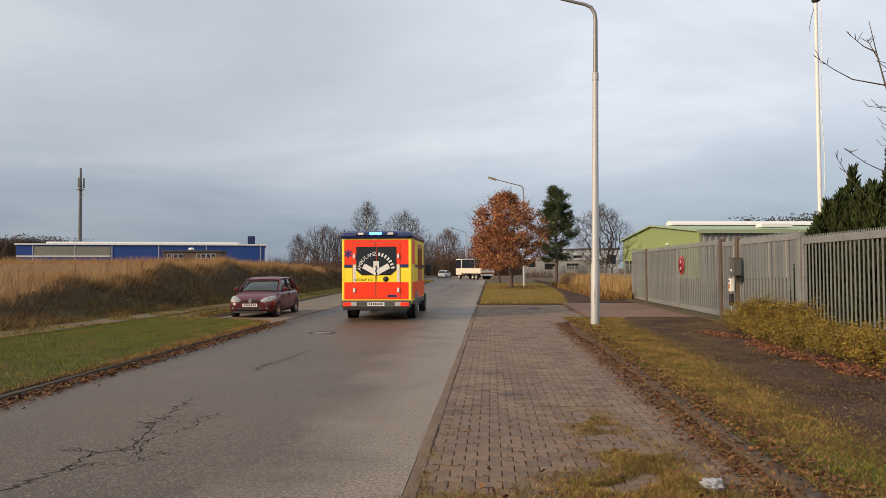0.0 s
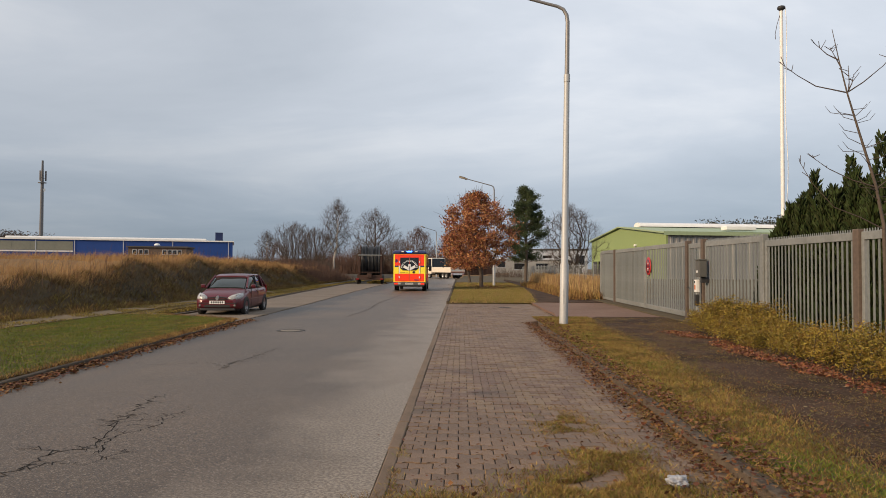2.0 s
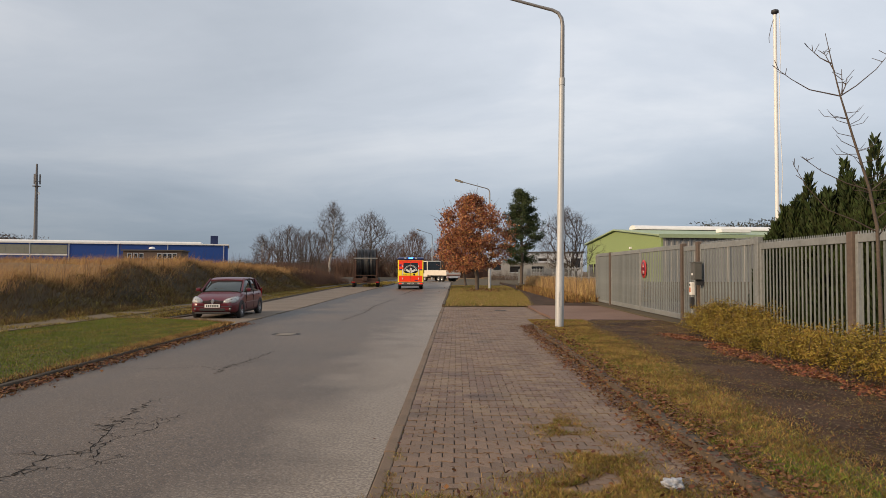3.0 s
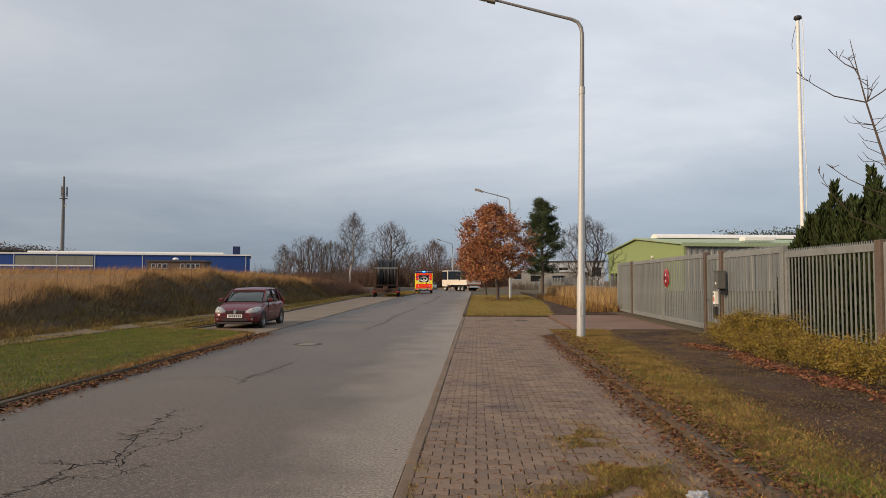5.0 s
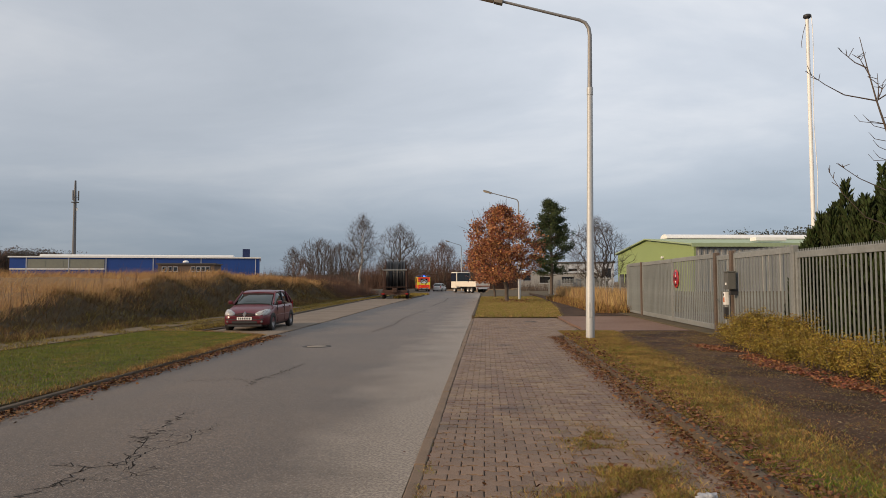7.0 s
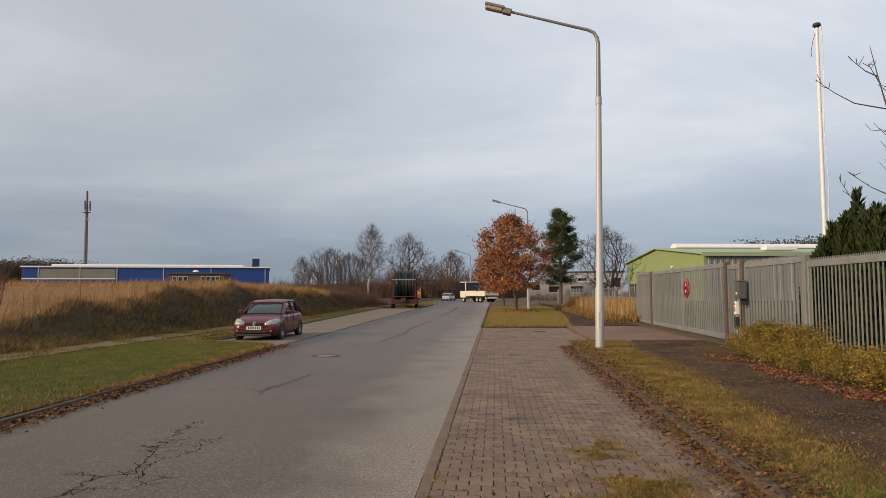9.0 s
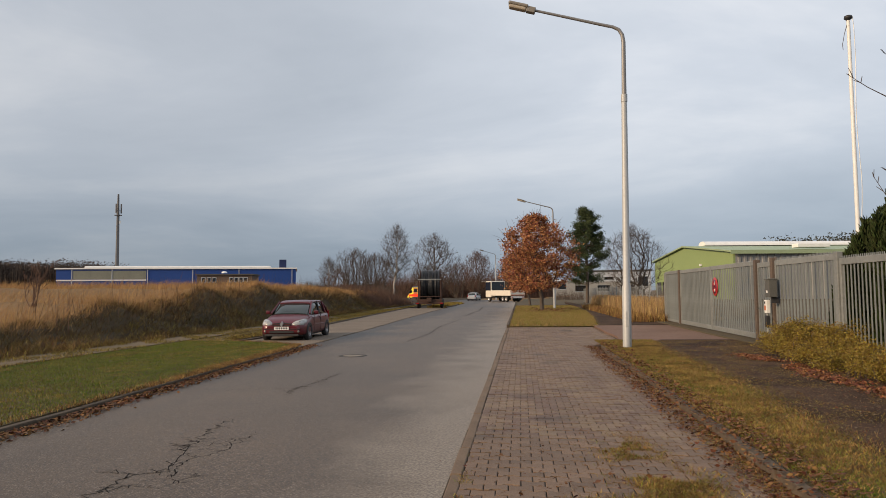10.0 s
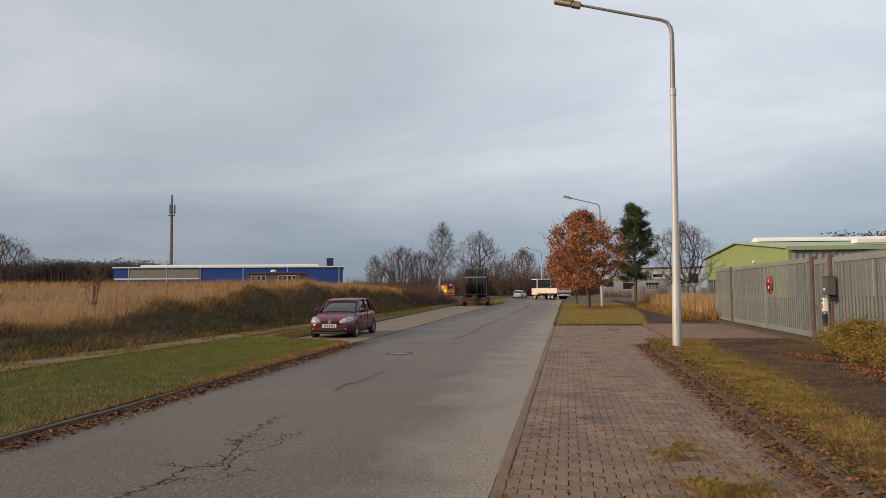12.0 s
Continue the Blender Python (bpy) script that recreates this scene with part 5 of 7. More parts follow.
car(pose(-8.03, 22.34, 0.005, 0, 0, 2) @ Matrix.Diagonal((0.955, 0.97, 0.94, 1)), M_CLARET, "hatchback", "claret small hatchback car parked on the lay-by")
car(pose(-8.0, 125.5, 0, 0, 0, 168), M_SILVER, "estate_car", "silver hatchback parked at the roadside far off")
car(pose(-30.5, 168, 0, 0, 0, 70), M_SILVER, "estate_car", "silver car parked by a low building")


def reel_trailer():
    t = thing("hose_reel_trailer", "rusty trailer carrying a big reel of black hose", "trailer", pose(-8.95, 66.8, 0.0, 0, 0, 5) @ Matrix.Diagonal((1.06, 1.06, 1.10, 1)))
    part("chassis", Mesh().box(-1.15, 1.15, 0.0, 0.18, 0.55, 0.80, c=0.02).box(-1.05, -0.85, 0.18, 4.6, 0.55, 0.75, c=0.02).box(0.85, 1.05, 0.18, 4.6, 0.55, 0.75, c=0.02).box(-1.05, 1.05, 4.4, 4.6, 0.55, 0.75, c=0.02), M_RUST, t, "rust-brown steel chassis")
    part("platform", Mesh().box(-1.35, 1.35, -0.05, 0.6, 0.38, 0.54, c=0.02), M_RUST, t)
    # drum, its axle across
    drum = part("drum", Mesh().lathe([(0.0, -0.86), (0.75, -0.86), (0.75, 0.86), (0.0, 0.86)], 28, "x", (0, 2.1, 2.0)), M_BLACK, t)
    for i in range(15):
        x = -0.80 + i * 0.114
        r = 1.34 + 0.07 * math.sin(i * 2.3) + 0.16 * abs(math.sin(i * 0.62))
        part("hose_coil", Mesh().lathe([(r + 0.055 * math.sin(a), x + 0.055 * math.cos(a)) for a in np.linspace(0, 2 * math.pi, 9)], 30, "x", (0, 2.1, 2.0)), M_HOSE, t, "black plastic hose winding")
    part("hose_bulk", Mesh().lathe([(0.75, -0.86), (1.33, -0.84), (1.33, 0.84), (0.75, 0.86)], 28, "x", (0, 2.1, 2.0)), M_HOSE, t)
    for s in (-1, 1):
        for a in range(6):
            an = a * math.pi / 6
            part("spoke", Mesh().tube([(s * 0.93, 2.1 - 1.42 * math.cos(an), 2.0 - 1.42 * math.sin(an)), (s * 0.93, 2.1 + 1.42 * math.cos(an), 2.0 + 1.42 * math.sin(an))], 0.035, 6), M_RUST, t)
        part("reel_rim", Mesh().lathe([(1.40 + 0.04 * math.sin(b), s * 0.93 + 0.04 * math.cos(b)) for b in np.linspace(0, 2 * math.pi, 7)], 30, "x", (0, 2.1, 2.0)), M_RUST, t)
        part("upright", Mesh().box(s * 1.05 - 0.06, s * 1.05 + 0.06, 0.25, 0.40, 0.7, 2.75, c=0.01), M_RUST, t)
        part("upright", Mesh().box(s * 1.05 - 0.06, s * 1.05 + 0.06, 2.0, 2.15, 0.7, 2.3, c=0.01), M_RUST, t)
        part("upright", Mesh().box(s * 1.05 - 0.06, s * 1.05 + 0.06, 3.9, 4.05, 0.7, 2.75, c=0.01), M_RUST, t)
        part("ladder_rail", Mesh().tube([(s * 1.12, 0.3, 2.75), (s * 1.12, 4.0, 2.75)], 0.035, 6), M_RUST, t)
        for y in (1.1, 3.0):
            wheel(t, s * 1.12, y, 0.42, 0.28, spokes=4)
        part("rear_lamp", Mesh().box(s * 1.1 - 0.14, s * 1.1 + 0.14, -0.09, -0.052, 0.40, 0.50, c=0.01), M_TAIL_OFF, t)
    part("cross_bar", Mesh().tube([(-1.1, 0.2, 2.58), (1.1, 0.2, 2.58)], 0.055, 8), M_GALV, t, "pale galvanised cross bar")
    part("cross_bar", Mesh().tube([(-1.1, 0.2, 1.05), (1.1, 0.2, 1.05)], 0.04, 8), M_RUST, t)
    part("gearbox", Mesh().box(-0.25, 0.2, -0.25, 0.2, 0.56, 0.95, c=0.05), M_RUST, t)
    part("hitch", Mesh().tube([(0, 4.5, 0.65), (0, 5.9, 0.55)], 0.07, 8), M_RUST, t)
    return t


M_RUST = mat("rusty_steel", (0.036, 0.019, 0.014), (0.065, 0.032, 0.022), rough=0.85, scale=2, fine=15, bump=0.3)
M_HOSE = mat("black_hose", (0.014, 0.015, 0.017), (0.022, 0.023, 0.026), rough=0.35, scale=3)
reel_trailer()


def lorry():
    t = thing("flatbed_lorry", "white dropside lorry parked on the verge edge", "lorry", pose(-0.5, 104, 0.0, 0, 0, 30) @ Matrix.Diagonal((1, 1, 0.9, 1)))
    part("bed_floor", Mesh().box(-1.25, 1.25, 0, 6.2, 1.05, 1.2, c=0.02), M_CREAM, t)
    part("tailboard", Mesh().box(-1.25, 1.25, -0.05, 0.0, 1.06, 1.95, c=0.015), M_CREAM, t, "cream-white tailboard")
    for s in (-1, 1):
        part("side_board", Mesh().box(min(s * 1.20, s * 1.25), max(s * 1.20, s * 1.25), 0.0, 6.2, 1.2, 1.95, c=0.015), M_CREAM, t)
        for y in (1.5, 2.6):
            wheel(t, s * 1.0, y, 0.48, 0.34, spokes=4)
        wheel(t, s * 1.0, 7.2, 0.48, 0.3, spokes=4)
        part("tail_light", Mesh().box(s * 0.95 - 0.17, s * 0.95 + 0.17, -0.10, -0.05, 0.72, 0.86, c=0.01), M_TAIL_OFF, t)
        part("mudguard", Mesh().box(s * 1.0 - 0.25, s * 1.0 + 0.25, 0.75, 0.80, 0.35, 1.0), M_BLACK, t)
    part("rear_bumper", Mesh().box(-1.15, 1.15, -0.06, 0.05, 0.62, 0.92, c=0.02), M_WHITE, t, "pale rear underrun bar")
    part("number_plate", Mesh().box(-0.27, 0.27, -0.09, -0.062, 0.70, 0.82), M_WHITE, t)
    part("warning_band", Mesh().box(-1.2, 1.2, -0.058, -0.051, 1.08, 1.22), M_ORANGE, t, "orange reflective band")
    part("headboard", Mesh().box(-1.22, 1.22, 6.2, 6.3, 1.2, 3.55, c=0.02), M_CREAM, t, "tall white headboard")
    part("cab", Mesh().box(-1.2, 1.2, 6.4, 8.3, 0.75, 3.6, c=0.12), M_CREAM, t, "white lorry cab")
    part("rear_window", Mesh().box(-1.14, 1.14, 6.17, 6.199, 2.0, 3.45), M_GLASS_DARK, t, "black rear opening")
    part("chassis", Mesh().box(-0.5, 0.5, 0.1, 8.0, 0.7, 1.04), M_BLACK, t)
    for s in (-1, 1):
        part("side_window", Mesh().box(min(s * 1.19, s * 1.215), max(s * 1.19, s * 1.215), 6.46, 8.18, 1.95, 3.45, c=0.01), M_GLASS_DARK, t, "black side opening")


M_CREAM = mat("cream_white_paint", (0.66, 0.61, 0.53), (0.58, 0.53, 0.46), rough=0.5, scale=1, fine=8)
lorry()


# ---------------------------------------------------------------- trees
def branching(rng, start, direction, length, radius, level, out, spread=0.7, split=(3, 5), shrink=0.66, up=0.25, segs=5, wob=0.16, min_r=0.008, first=0.35):
    """Grows a limb and its twigs; out collects (points, radii, level)."""
    pts, rad = [start.copy()], [radius]
    d = direction.normalized()
    for i in range(segs):
        d = (d + Vector((rng.gauss(0, wob), rng.gauss(0, wob), rng.gauss(0, wob) + up * 0.12))).normalized()
        pts.append(pts[-1] + d * length / segs)
        rad.append(max(radius * (1 - 0.72 * (i + 1) / segs), min_r))
    out.append((pts, rad, level))
    if level <= 0:
        return
    n = rng.randint(*split)
    for k in range(n):
        f = first + (1 - first) * (k + rng.random()) / n
        j = min(int(f * segs), segs - 1)
        q = pts[j].lerp(pts[j + 1], f * segs - j)
        dd = (pts[j + 1] - pts[j]).normalized()
        o = dd.orthogonal().normalized()
        o.rotate(Matrix.Rotation(rng.uniform(0, 2 * math.pi), 3, dd))
        nd = (dd + o * spread * rng.uniform(0.6, 1.4) + Vector((0, 0, up * rng.uniform(0.2, 1)))).normalized()
        branching(rng, q, nd, length * shrink * rng.uniform(0.7, 1.15) * (1.1 - 0.35 * f), max(rad[j] * 0.62, min_r), level - 1, out, spread, split, shrink, up, max(3, segs - 1), wob, min_r, 0.25)


def tree_mesh(out, keep, sides):
    m = Mesh()
    for pts, rad, level in out:
        if keep(level):
            m.tube(pts, rad, sides, caps=False)
    return m


def grow(targets, roots, toll, g, step=0.55, wob=0.05):
    """Joins each target to the nearest fit place of the growing tree. Returns places, parents and the number of tips each bears."""
    pos, par, far = [np.array(r, float) for r in roots], [-1] * len(roots), [0.0] * len(roots)
    P, F = np.zeros((60000, 3)), np.zeros(60000)
    for i, r in enumerate(pos):
        P[i] = r
    n, tips = len(pos), []
    for t in targets:
        d = np.linalg.norm(P[:n] - t, axis=1)
        fall = np.maximum(P[:n, 2] - t[2], 0.0)
        k = int(np.argmin(d + toll * F[:n] + 1.5 * fall))
        a, m = P[k].copy(), max(1, int(d[k] / step))
        bend = g.normal(0, 1, 3) * d[k] * wob
        bend[2] -= 0.10 * d[k]
        for q in range(1, m + 1):
            u = q / m
            c = a + (t - a) * u + bend * math.sin(math.pi * u) + g.normal(0, 1, 3) * 0.02 * (u < 1)
            F[n] = F[k] + np.linalg.norm(c - P[k])
            P[n] = c
            par.append(k)
            k, n = n, n + 1
        tips.append(k)
    load = np.zeros(n)
    load[tips] += 1.0
    for k in range(n - 1, -1, -1):
        if par[k] >= 0:
            load[par[k]] += load[k]
    return P[:n], par, load, tips


def limbs(P, par, load, r_tip, power, keep, sides, r_most=0.4):
    """Tubes along the tree's runs whose load passes keep(load)."""
    kids = collections.defaultdict(list)
    for k, p in enumerate(par):
        kids[p].append(k)
    m, starts = Mesh(), [(-1, k) for k in kids[-1]]
    while starts:
        p, k = starts.pop()
        run = [] if p < 0 else [p]
        while True:
            run.append(k)
            nxt = sorted(kids[k], key=lambda q: -load[q])
            starts += [(k, q) for q in nxt[1:]]
            if not nxt or keep(load[nxt[0]]) != keep(load[k]):
                starts += [(k, q) for q in nxt[:1]]
                break
            k = nxt[0]
        if len(run) > 1 and keep(load[run[1]] if p >= 0 else load[run[0]]):
            first = load[run[1]]
            m.tube([P[q] for q in run], [min(r_tip * max(min(load[q], first * 1.25), 1.0) ** power, r_most) for q in run], sides, caps=False)
    return m


def crown_points(n, h, width, base, shape, g):
    """Points that fill a crown: dome, fan or spire."""
    z = g.uniform(0, 1, n) ** (0.75 if shape == "fan" else 0.9)
    prof = {"dome": ([0, 0.15, 0.4, 0.7, 0.9, 1], [0.45, 0.8, 1.0, 0.85, 0.5, 0.05]), "fan": ([0, 0.3, 0.6, 0.85, 1], [0.35, 0.65, 0.95, 0.9, 0.3]),
            "spire": ([0, 0.25, 0.6, 0.85, 1], [0.5, 0.9, 1.0, 0.75, 0.1])}[shape]
    a = g.uniform(0, 2 * np.pi, n)
    lump = 1 + 0.16 * np.sin(3 * a + 5 * z) + 0.12 * np.sin(5 * a - 8 * z)
    r = lerp(z, *prof) * g.uniform(0, 1, n) ** 0.42 * width / 2 * lump
    p = np.stack([r * np.cos(a), r * np.sin(a), h * (base + (1 - base) * z * (0.93 + 0.07 * np.sin(4 * a)))], 1)
    return p[np.argsort(np.linalg.norm(p - np.array([0, 0, h * base * 0.8]), axis=1))]


def bare_tree(x, y, h, width, seed, label, shape="dome", base=0.2, tips=900, stems=1, bark=None, twig=None, name="bare_tree", r_tip=0.012, toll=0.35, seeds=0, lean=0.0):
    """A leafless tree of that height and crown width."""
    g = np.random.default_rng(seed)
    t = thing(name, label, "tree", pose(x, y, float(land(x, y)) if x < -9 else 0.05))
    pts = crown_points(tips, h, width, base, shape, g)
    pts[:, 0] += lean * pts[:, 2] / h
    if stems > 1:
        roots = [(g.normal(0, width * 0.07), g.normal(0, width * 0.07), -0.1) for _ in range(stems)]
    else:
        roots = [(0, 0, -0.1)]
    trunk = [(r[0] * 1.6 + lean * 0.4 * f, r[1] * 1.6, h * base * f) for r in roots for f in (0.5, 1.0)]
    if stems == 1:
        trunk += [(lean * 0.7, 0, h * (base + (1 - base) * 0.35)), (lean * 0.9, 0, h * (base + (1 - base) * 0.62))]
    P, par, load, ends = grow([np.array(q) for q in trunk] + list(pts), roots, toll, g)
    big = tips / 14 / stems
    part("trunk", limbs(P, par, load, r_tip, 0.42, lambda v: v >= big, 7), bark or M_BARK, t)
    crown = limbs(P, par, load, r_tip, 0.42, lambda v: v < big, 3)
    # last twigs
    for k in ends[len(trunk):]:
        d = Vector(P[k]) - Vector(P[par[k]])
        d = d.normalized() if d.length > 1e-6 else Vector((0, 0, 1))
        for _ in range(3):
            e = (d + Vector(g.normal(0, 0.45, 3)) + Vector((0, 0, 0.25))).normalized() * (g.uniform(0.35, 0.9) * h / 10)
            crown.tube([P[k], Vector(P[k]) + e], [r_tip * 0.8, r_tip * 0.5], 3, caps=False)
    tagged(part("crown", crown, twig or M_TWIG, t), kind="stuff")
    if seeds:
        c = P[np.array(ends)[g.integers(0, len(ends), seeds)]] + g.normal(0, 0.16, (seeds, 3))
        part("leaf_remnant", arrays("leaf_remnant", flakes(c, 0.06, g, 0.1, 1.4), 4, M_FOREST), M_FOREST, t, "last withered leaves and catkins")


def oak(m, label, seed):
    t = thing("oak_tree", label, "tree", m, "verge oaks")
    g = np.random.default_rng(seed)
    n = 620
    z = g.uniform(0, 1, n) ** 0.85
    a = g.uniform(0, 2 * np.pi, n)
    r = lerp(z, [0, 0.12, 0.35, 0.6, 0.8, 0.93, 1], [2.2, 2.9, 3.3, 2.9, 2.1, 1.0, 0.2]) * g.uniform(0, 1, n) ** 0.40 * (1 + 0.14 * np.sin(3 * a + 4 * z) + 0.10 * np.sin(7 * a - 6 * z))
    pts = np.stack([r * np.cos(a) - 0.45, r * np.sin(a), 1.75 + 5.75 * z], 1)
    pts = pts[np.argsort(np.linalg.norm(pts - np.array([-0.3, 0, 1.6]), axis=1))]
    trunk = [(-0.04, 0, 0.7), (-0.14, 0, 1.5), (-0.3, 0, 3.0), (-0.4, 0, 4.6)]
    P, par, load, ends = grow([np.array(q, float) for q in trunk] + list(pts), [(0, 0, -0.1)], 0.3, g, 0.4)
    part("trunk", limbs(P, par, load, 0.010, 0.43, lambda v: v >= 28, 8), M_BARK, t)
    br = limbs(P, par, load, 0.010, 0.43, lambda v: v < 28, 3)
    for k in ends:
        if P[k][2] > 3.2 and g.uniform() < 0.55:
            e = Vector(P[k]) + (Vector((P[k][0] + 0.45, P[k][1], (P[k][2] - 3.0))).normalized() + Vector(g.normal(0, 0.3, 3))) * g.uniform(0.35, 0.8)
            br.tube([P[k], e], [0.010, 0.006], 3, caps=False)
    tagged(part("branchwork", br, M_TWIG, t), kind="stuff")
    q = np.array(ends[len(trunk):])
    up = np.array([par[k] if par[k] >= 0 else k for k in q])
    n = 19000
    i = g.integers(0, len(q), n)
    u = g.uniform(0, 1, n)[:, None]
    c = P[q[i]] * u + P[up[i]] * (1 - u) + g.normal(0, 1, (n, 3)) * np.array([0.19, 0.19, 0.13])
    c = c[c[:, 2] > 1.45]
    part("crown", arrays("crown", flakes(c, 0.105, g, 0.2, 1.6), 4, M_OAK), M_OAK, t, "russet oak leaves")


def pine():
    rng = random.Random(8)
    t = thing("pine_tree", "dark green pine tree behind the oak", "tree", pose(7.75, 82, 0.1))
    g = np.random.default_rng(9)
    tr = Mesh().tube([(0, 0, -0.1), (0.1, 0, 3), (0.0, 0.1, 7), (0.15, 0, 10.8)], [0.22, 0.18, 0.12, 0.04], 8, caps=False)
    part("trunk", tr, M_BARK, t)
    br, cl = Mesh(), []
    z = 2.2
    while z < 10.9:
        reach = lerp(z, [2.0, 3.5, 6.0, 9.0, 10.9], [2.3, 2.7, 2.45, 1.7, 0.5])
        for k in range(rng.randint(5, 8)):
            a = rng.uniform(0, 6.28)
            r = reach * rng.uniform(0.45, 1.15)
            e = Vector((r * math.cos(a), r * math.sin(a), z + r * rng.uniform(0.15, 0.6)))
            br.tube([(0.08, 0, z), (e.x * .5, e.y * .5, (z + e.z) / 2 - 0.1), e], [0.05, 0.035, 0.015], 4, caps=False)
            for q in range(5):
                f = rng.uniform(0.45, 1.05)
                cl.append((e.x * f, e.y * f, z + (e.z - z) * f + 0.1))
        z += rng.uniform(0.28, 0.5)
    tagged(part("branchwork", br, M_BARK, t), kind="stuff")
    cl = np.array(cl)
    p = cl[g.integers(0, len(cl), 44000)] + g.normal(0, 1, (44000, 3)) * np.array([0.20, 0.20, 0.17])
    part("crown", arrays("crown", flakes(p, 0.070, g, 0.0, 3.0), 4, M_PINE), M_PINE, t, "dark needle clumps")


def thuja(x, y, h, r, seed):
    g = np.random.default_rng(seed)
    t = thing("thuja_tree", "dense dark green conifer behind the fence", "tree", pose(x, y, 0.1), "thuja hedge")
    part("trunk", Mesh().tube([(0, 0, -0.1), (0, 0, h * 0.8)], [0.09, 0.02], 6, caps=False), M_BARK, t)
    n = 30000
    # several pointed plumes round the stem
    k = 16
    pa, pr = g.uniform(0, 2 * np.pi, k), r * np.sqrt(g.uniform(0, 1, k)) * 0.75
    ph = h * g.uniform(0.72, 1.0, k) * (1 - 0.25 * pr / r)
    ph[0], pr[0] = h, 0.0
    i = g.integers(0, k, n)
    f = 1 - np.sqrt(g.uniform(0, 1, n))
    f = np.where(g.uniform(0, 1, n) < 0.5, f, g.uniform(0, 1, n))
    a = g.uniform(0, 2 * np.pi, n)
    w = (0.42 * r * (1 - f) ** 0.75 + 0.03) * g.uniform(0.55, 1.0, n) * (0.6 + 0.4 * np.minimum(f * 6, 1))
    p = np.stack([pr[i] * np.cos(pa[i]) + w * np.cos(a), pr[i] * np.sin(pa[i]) + w * np.sin(a), f * ph[i] + 0.05], 1)
    out = np.stack([np.cos(a), np.sin(a), np.full(n, 2.2)], 1)
    out += g.normal(0, 0.35, (n, 3))
    out /= np.linalg.norm(out, axis=1)[:, None]
    side = np.cross(out, g.normal(size=(n, 3)))
    side /= np.linalg.norm(side, axis=1)[:, None]
    L2 = (0.15 * g.uniform(0.6, 1.4, n))[:, None]
    v = np.stack([p - side * 0.014, p + side * 0.014, p + out * L2 * 0.6 + side * 0.022, p + out * L2, p + out * L2 * 0.6 - side * 0.022], 1)
    part("crown", arrays("crown", v, 5, M_THUJA), M_THUJA, t, "scaly dark green sprays")


def sapling():
    t = thing("bare_sapling", "slender leafless young tree before the fence", "tree", pose(6.25, 10.25, 0.1))
    tr = [(0.03, 0, -0.1), (0.02, 0, 1.0), (-0.01, 0, 2.17), (-0.12, 0, 2.76), (-0.34, 0, 3.5), (-0.52, 0, 4.13), (-0.63, 0, 4.6), (-0.73, 0, 5.08)]
    part("trunk", Mesh().tube(tr, [0.034, 0.031, 0.026, 0.022, 0.017, 0.012, 0.008, 0.004], 8), M_BARK, t)
    rng = random.Random(3)
    limbs = [((-0.52, 0, 4.13), (-0.95, 0.05, 4.24), (-1.22, 0.05, 4.40), (-1.50, 0.05, 4.61)), ((-0.52, 0, 4.13), (-0.25, 0.05, 4.30), (0.05, 0.05, 4.55), (0.3, 0.05, 4.85)), ((-0.64, 0, 4.62), (-0.78, 0.05, 4.72), (-0.98, 0.05, 4.90)),
             ((-0.60, 0, 4.5), (-0.63, 0.05, 4.62), (-0.74, 0.05, 4.83)), ((-0.50, 0, 4.16), (-0.46, 0.05, 4.3), (-0.47, 0.05, 4.55)), ((-0.50, 0, 4.16), (-0.42, 0.05, 4.28), (-0.39, 0.05, 4.42)),
             ((-0.02, 0, 2.10), (-0.35, 0, 2.27), (-0.73, 0, 2.42), (-1.04, 0, 2.77), (-1.23, 0, 3.10)), ((-0.12, 0, 2.72), (-0.45, 0, 2.82), (-0.8, 0, 2.99), (-1.12, 0, 3.22)),
             ((-0.02, 0, 2.0), (0.2, 0.05, 2.25), (0.5, 0.1, 2.45)), ((-0.10, 0, 2.70), (0.2, 0.05, 2.92), (0.5, 0.1, 3.15)), ((0.0, 0, 2.3), (0.25, 0, 2.5), (0.6, 0.05, 2.62)), ((0.0, 0, 2.5), (0.3, 0, 2.58), (0.6, 0.05, 2.9))]
    m = Mesh()
    for l in limbs:
        pts = [Vector(p) for p in l]
        m.tube(pts, [0.011 - 0.0075 * i / (len(pts) - 1) for i in range(len(pts))], 5, caps=False)
        for k in range(4):
            a = pts[-2].lerp(pts[-1], rng.uniform(0.1, 1))
            m.tube([a, a + Vector((rng.uniform(-.12, .12), rng.uniform(-.1, .1), rng.uniform(.02, .14)))], [0.006, 0.004], 4, caps=False)
    for k in range(24):
        f = rng.uniform(2.5, 4.1)
        a = Vector((lerp(f, [2.17, 2.76, 3.5, 4.13], [-.01, -.12, -.34, -.52]), 0, f))
        s = rng.choice((-1, 1))
        b = a + Vector((s * rng.uniform(.12, .3), rng.uniform(-.15, .15), rng.uniform(.0, .12)))
        m.tube([a, b, b + Vector((s * .08, 0, .1))], [0.006, 0.0045, 0.0025], 4, caps=False)
    tagged(part("branchwork", m, M_TWIG, t), kind="stuff")


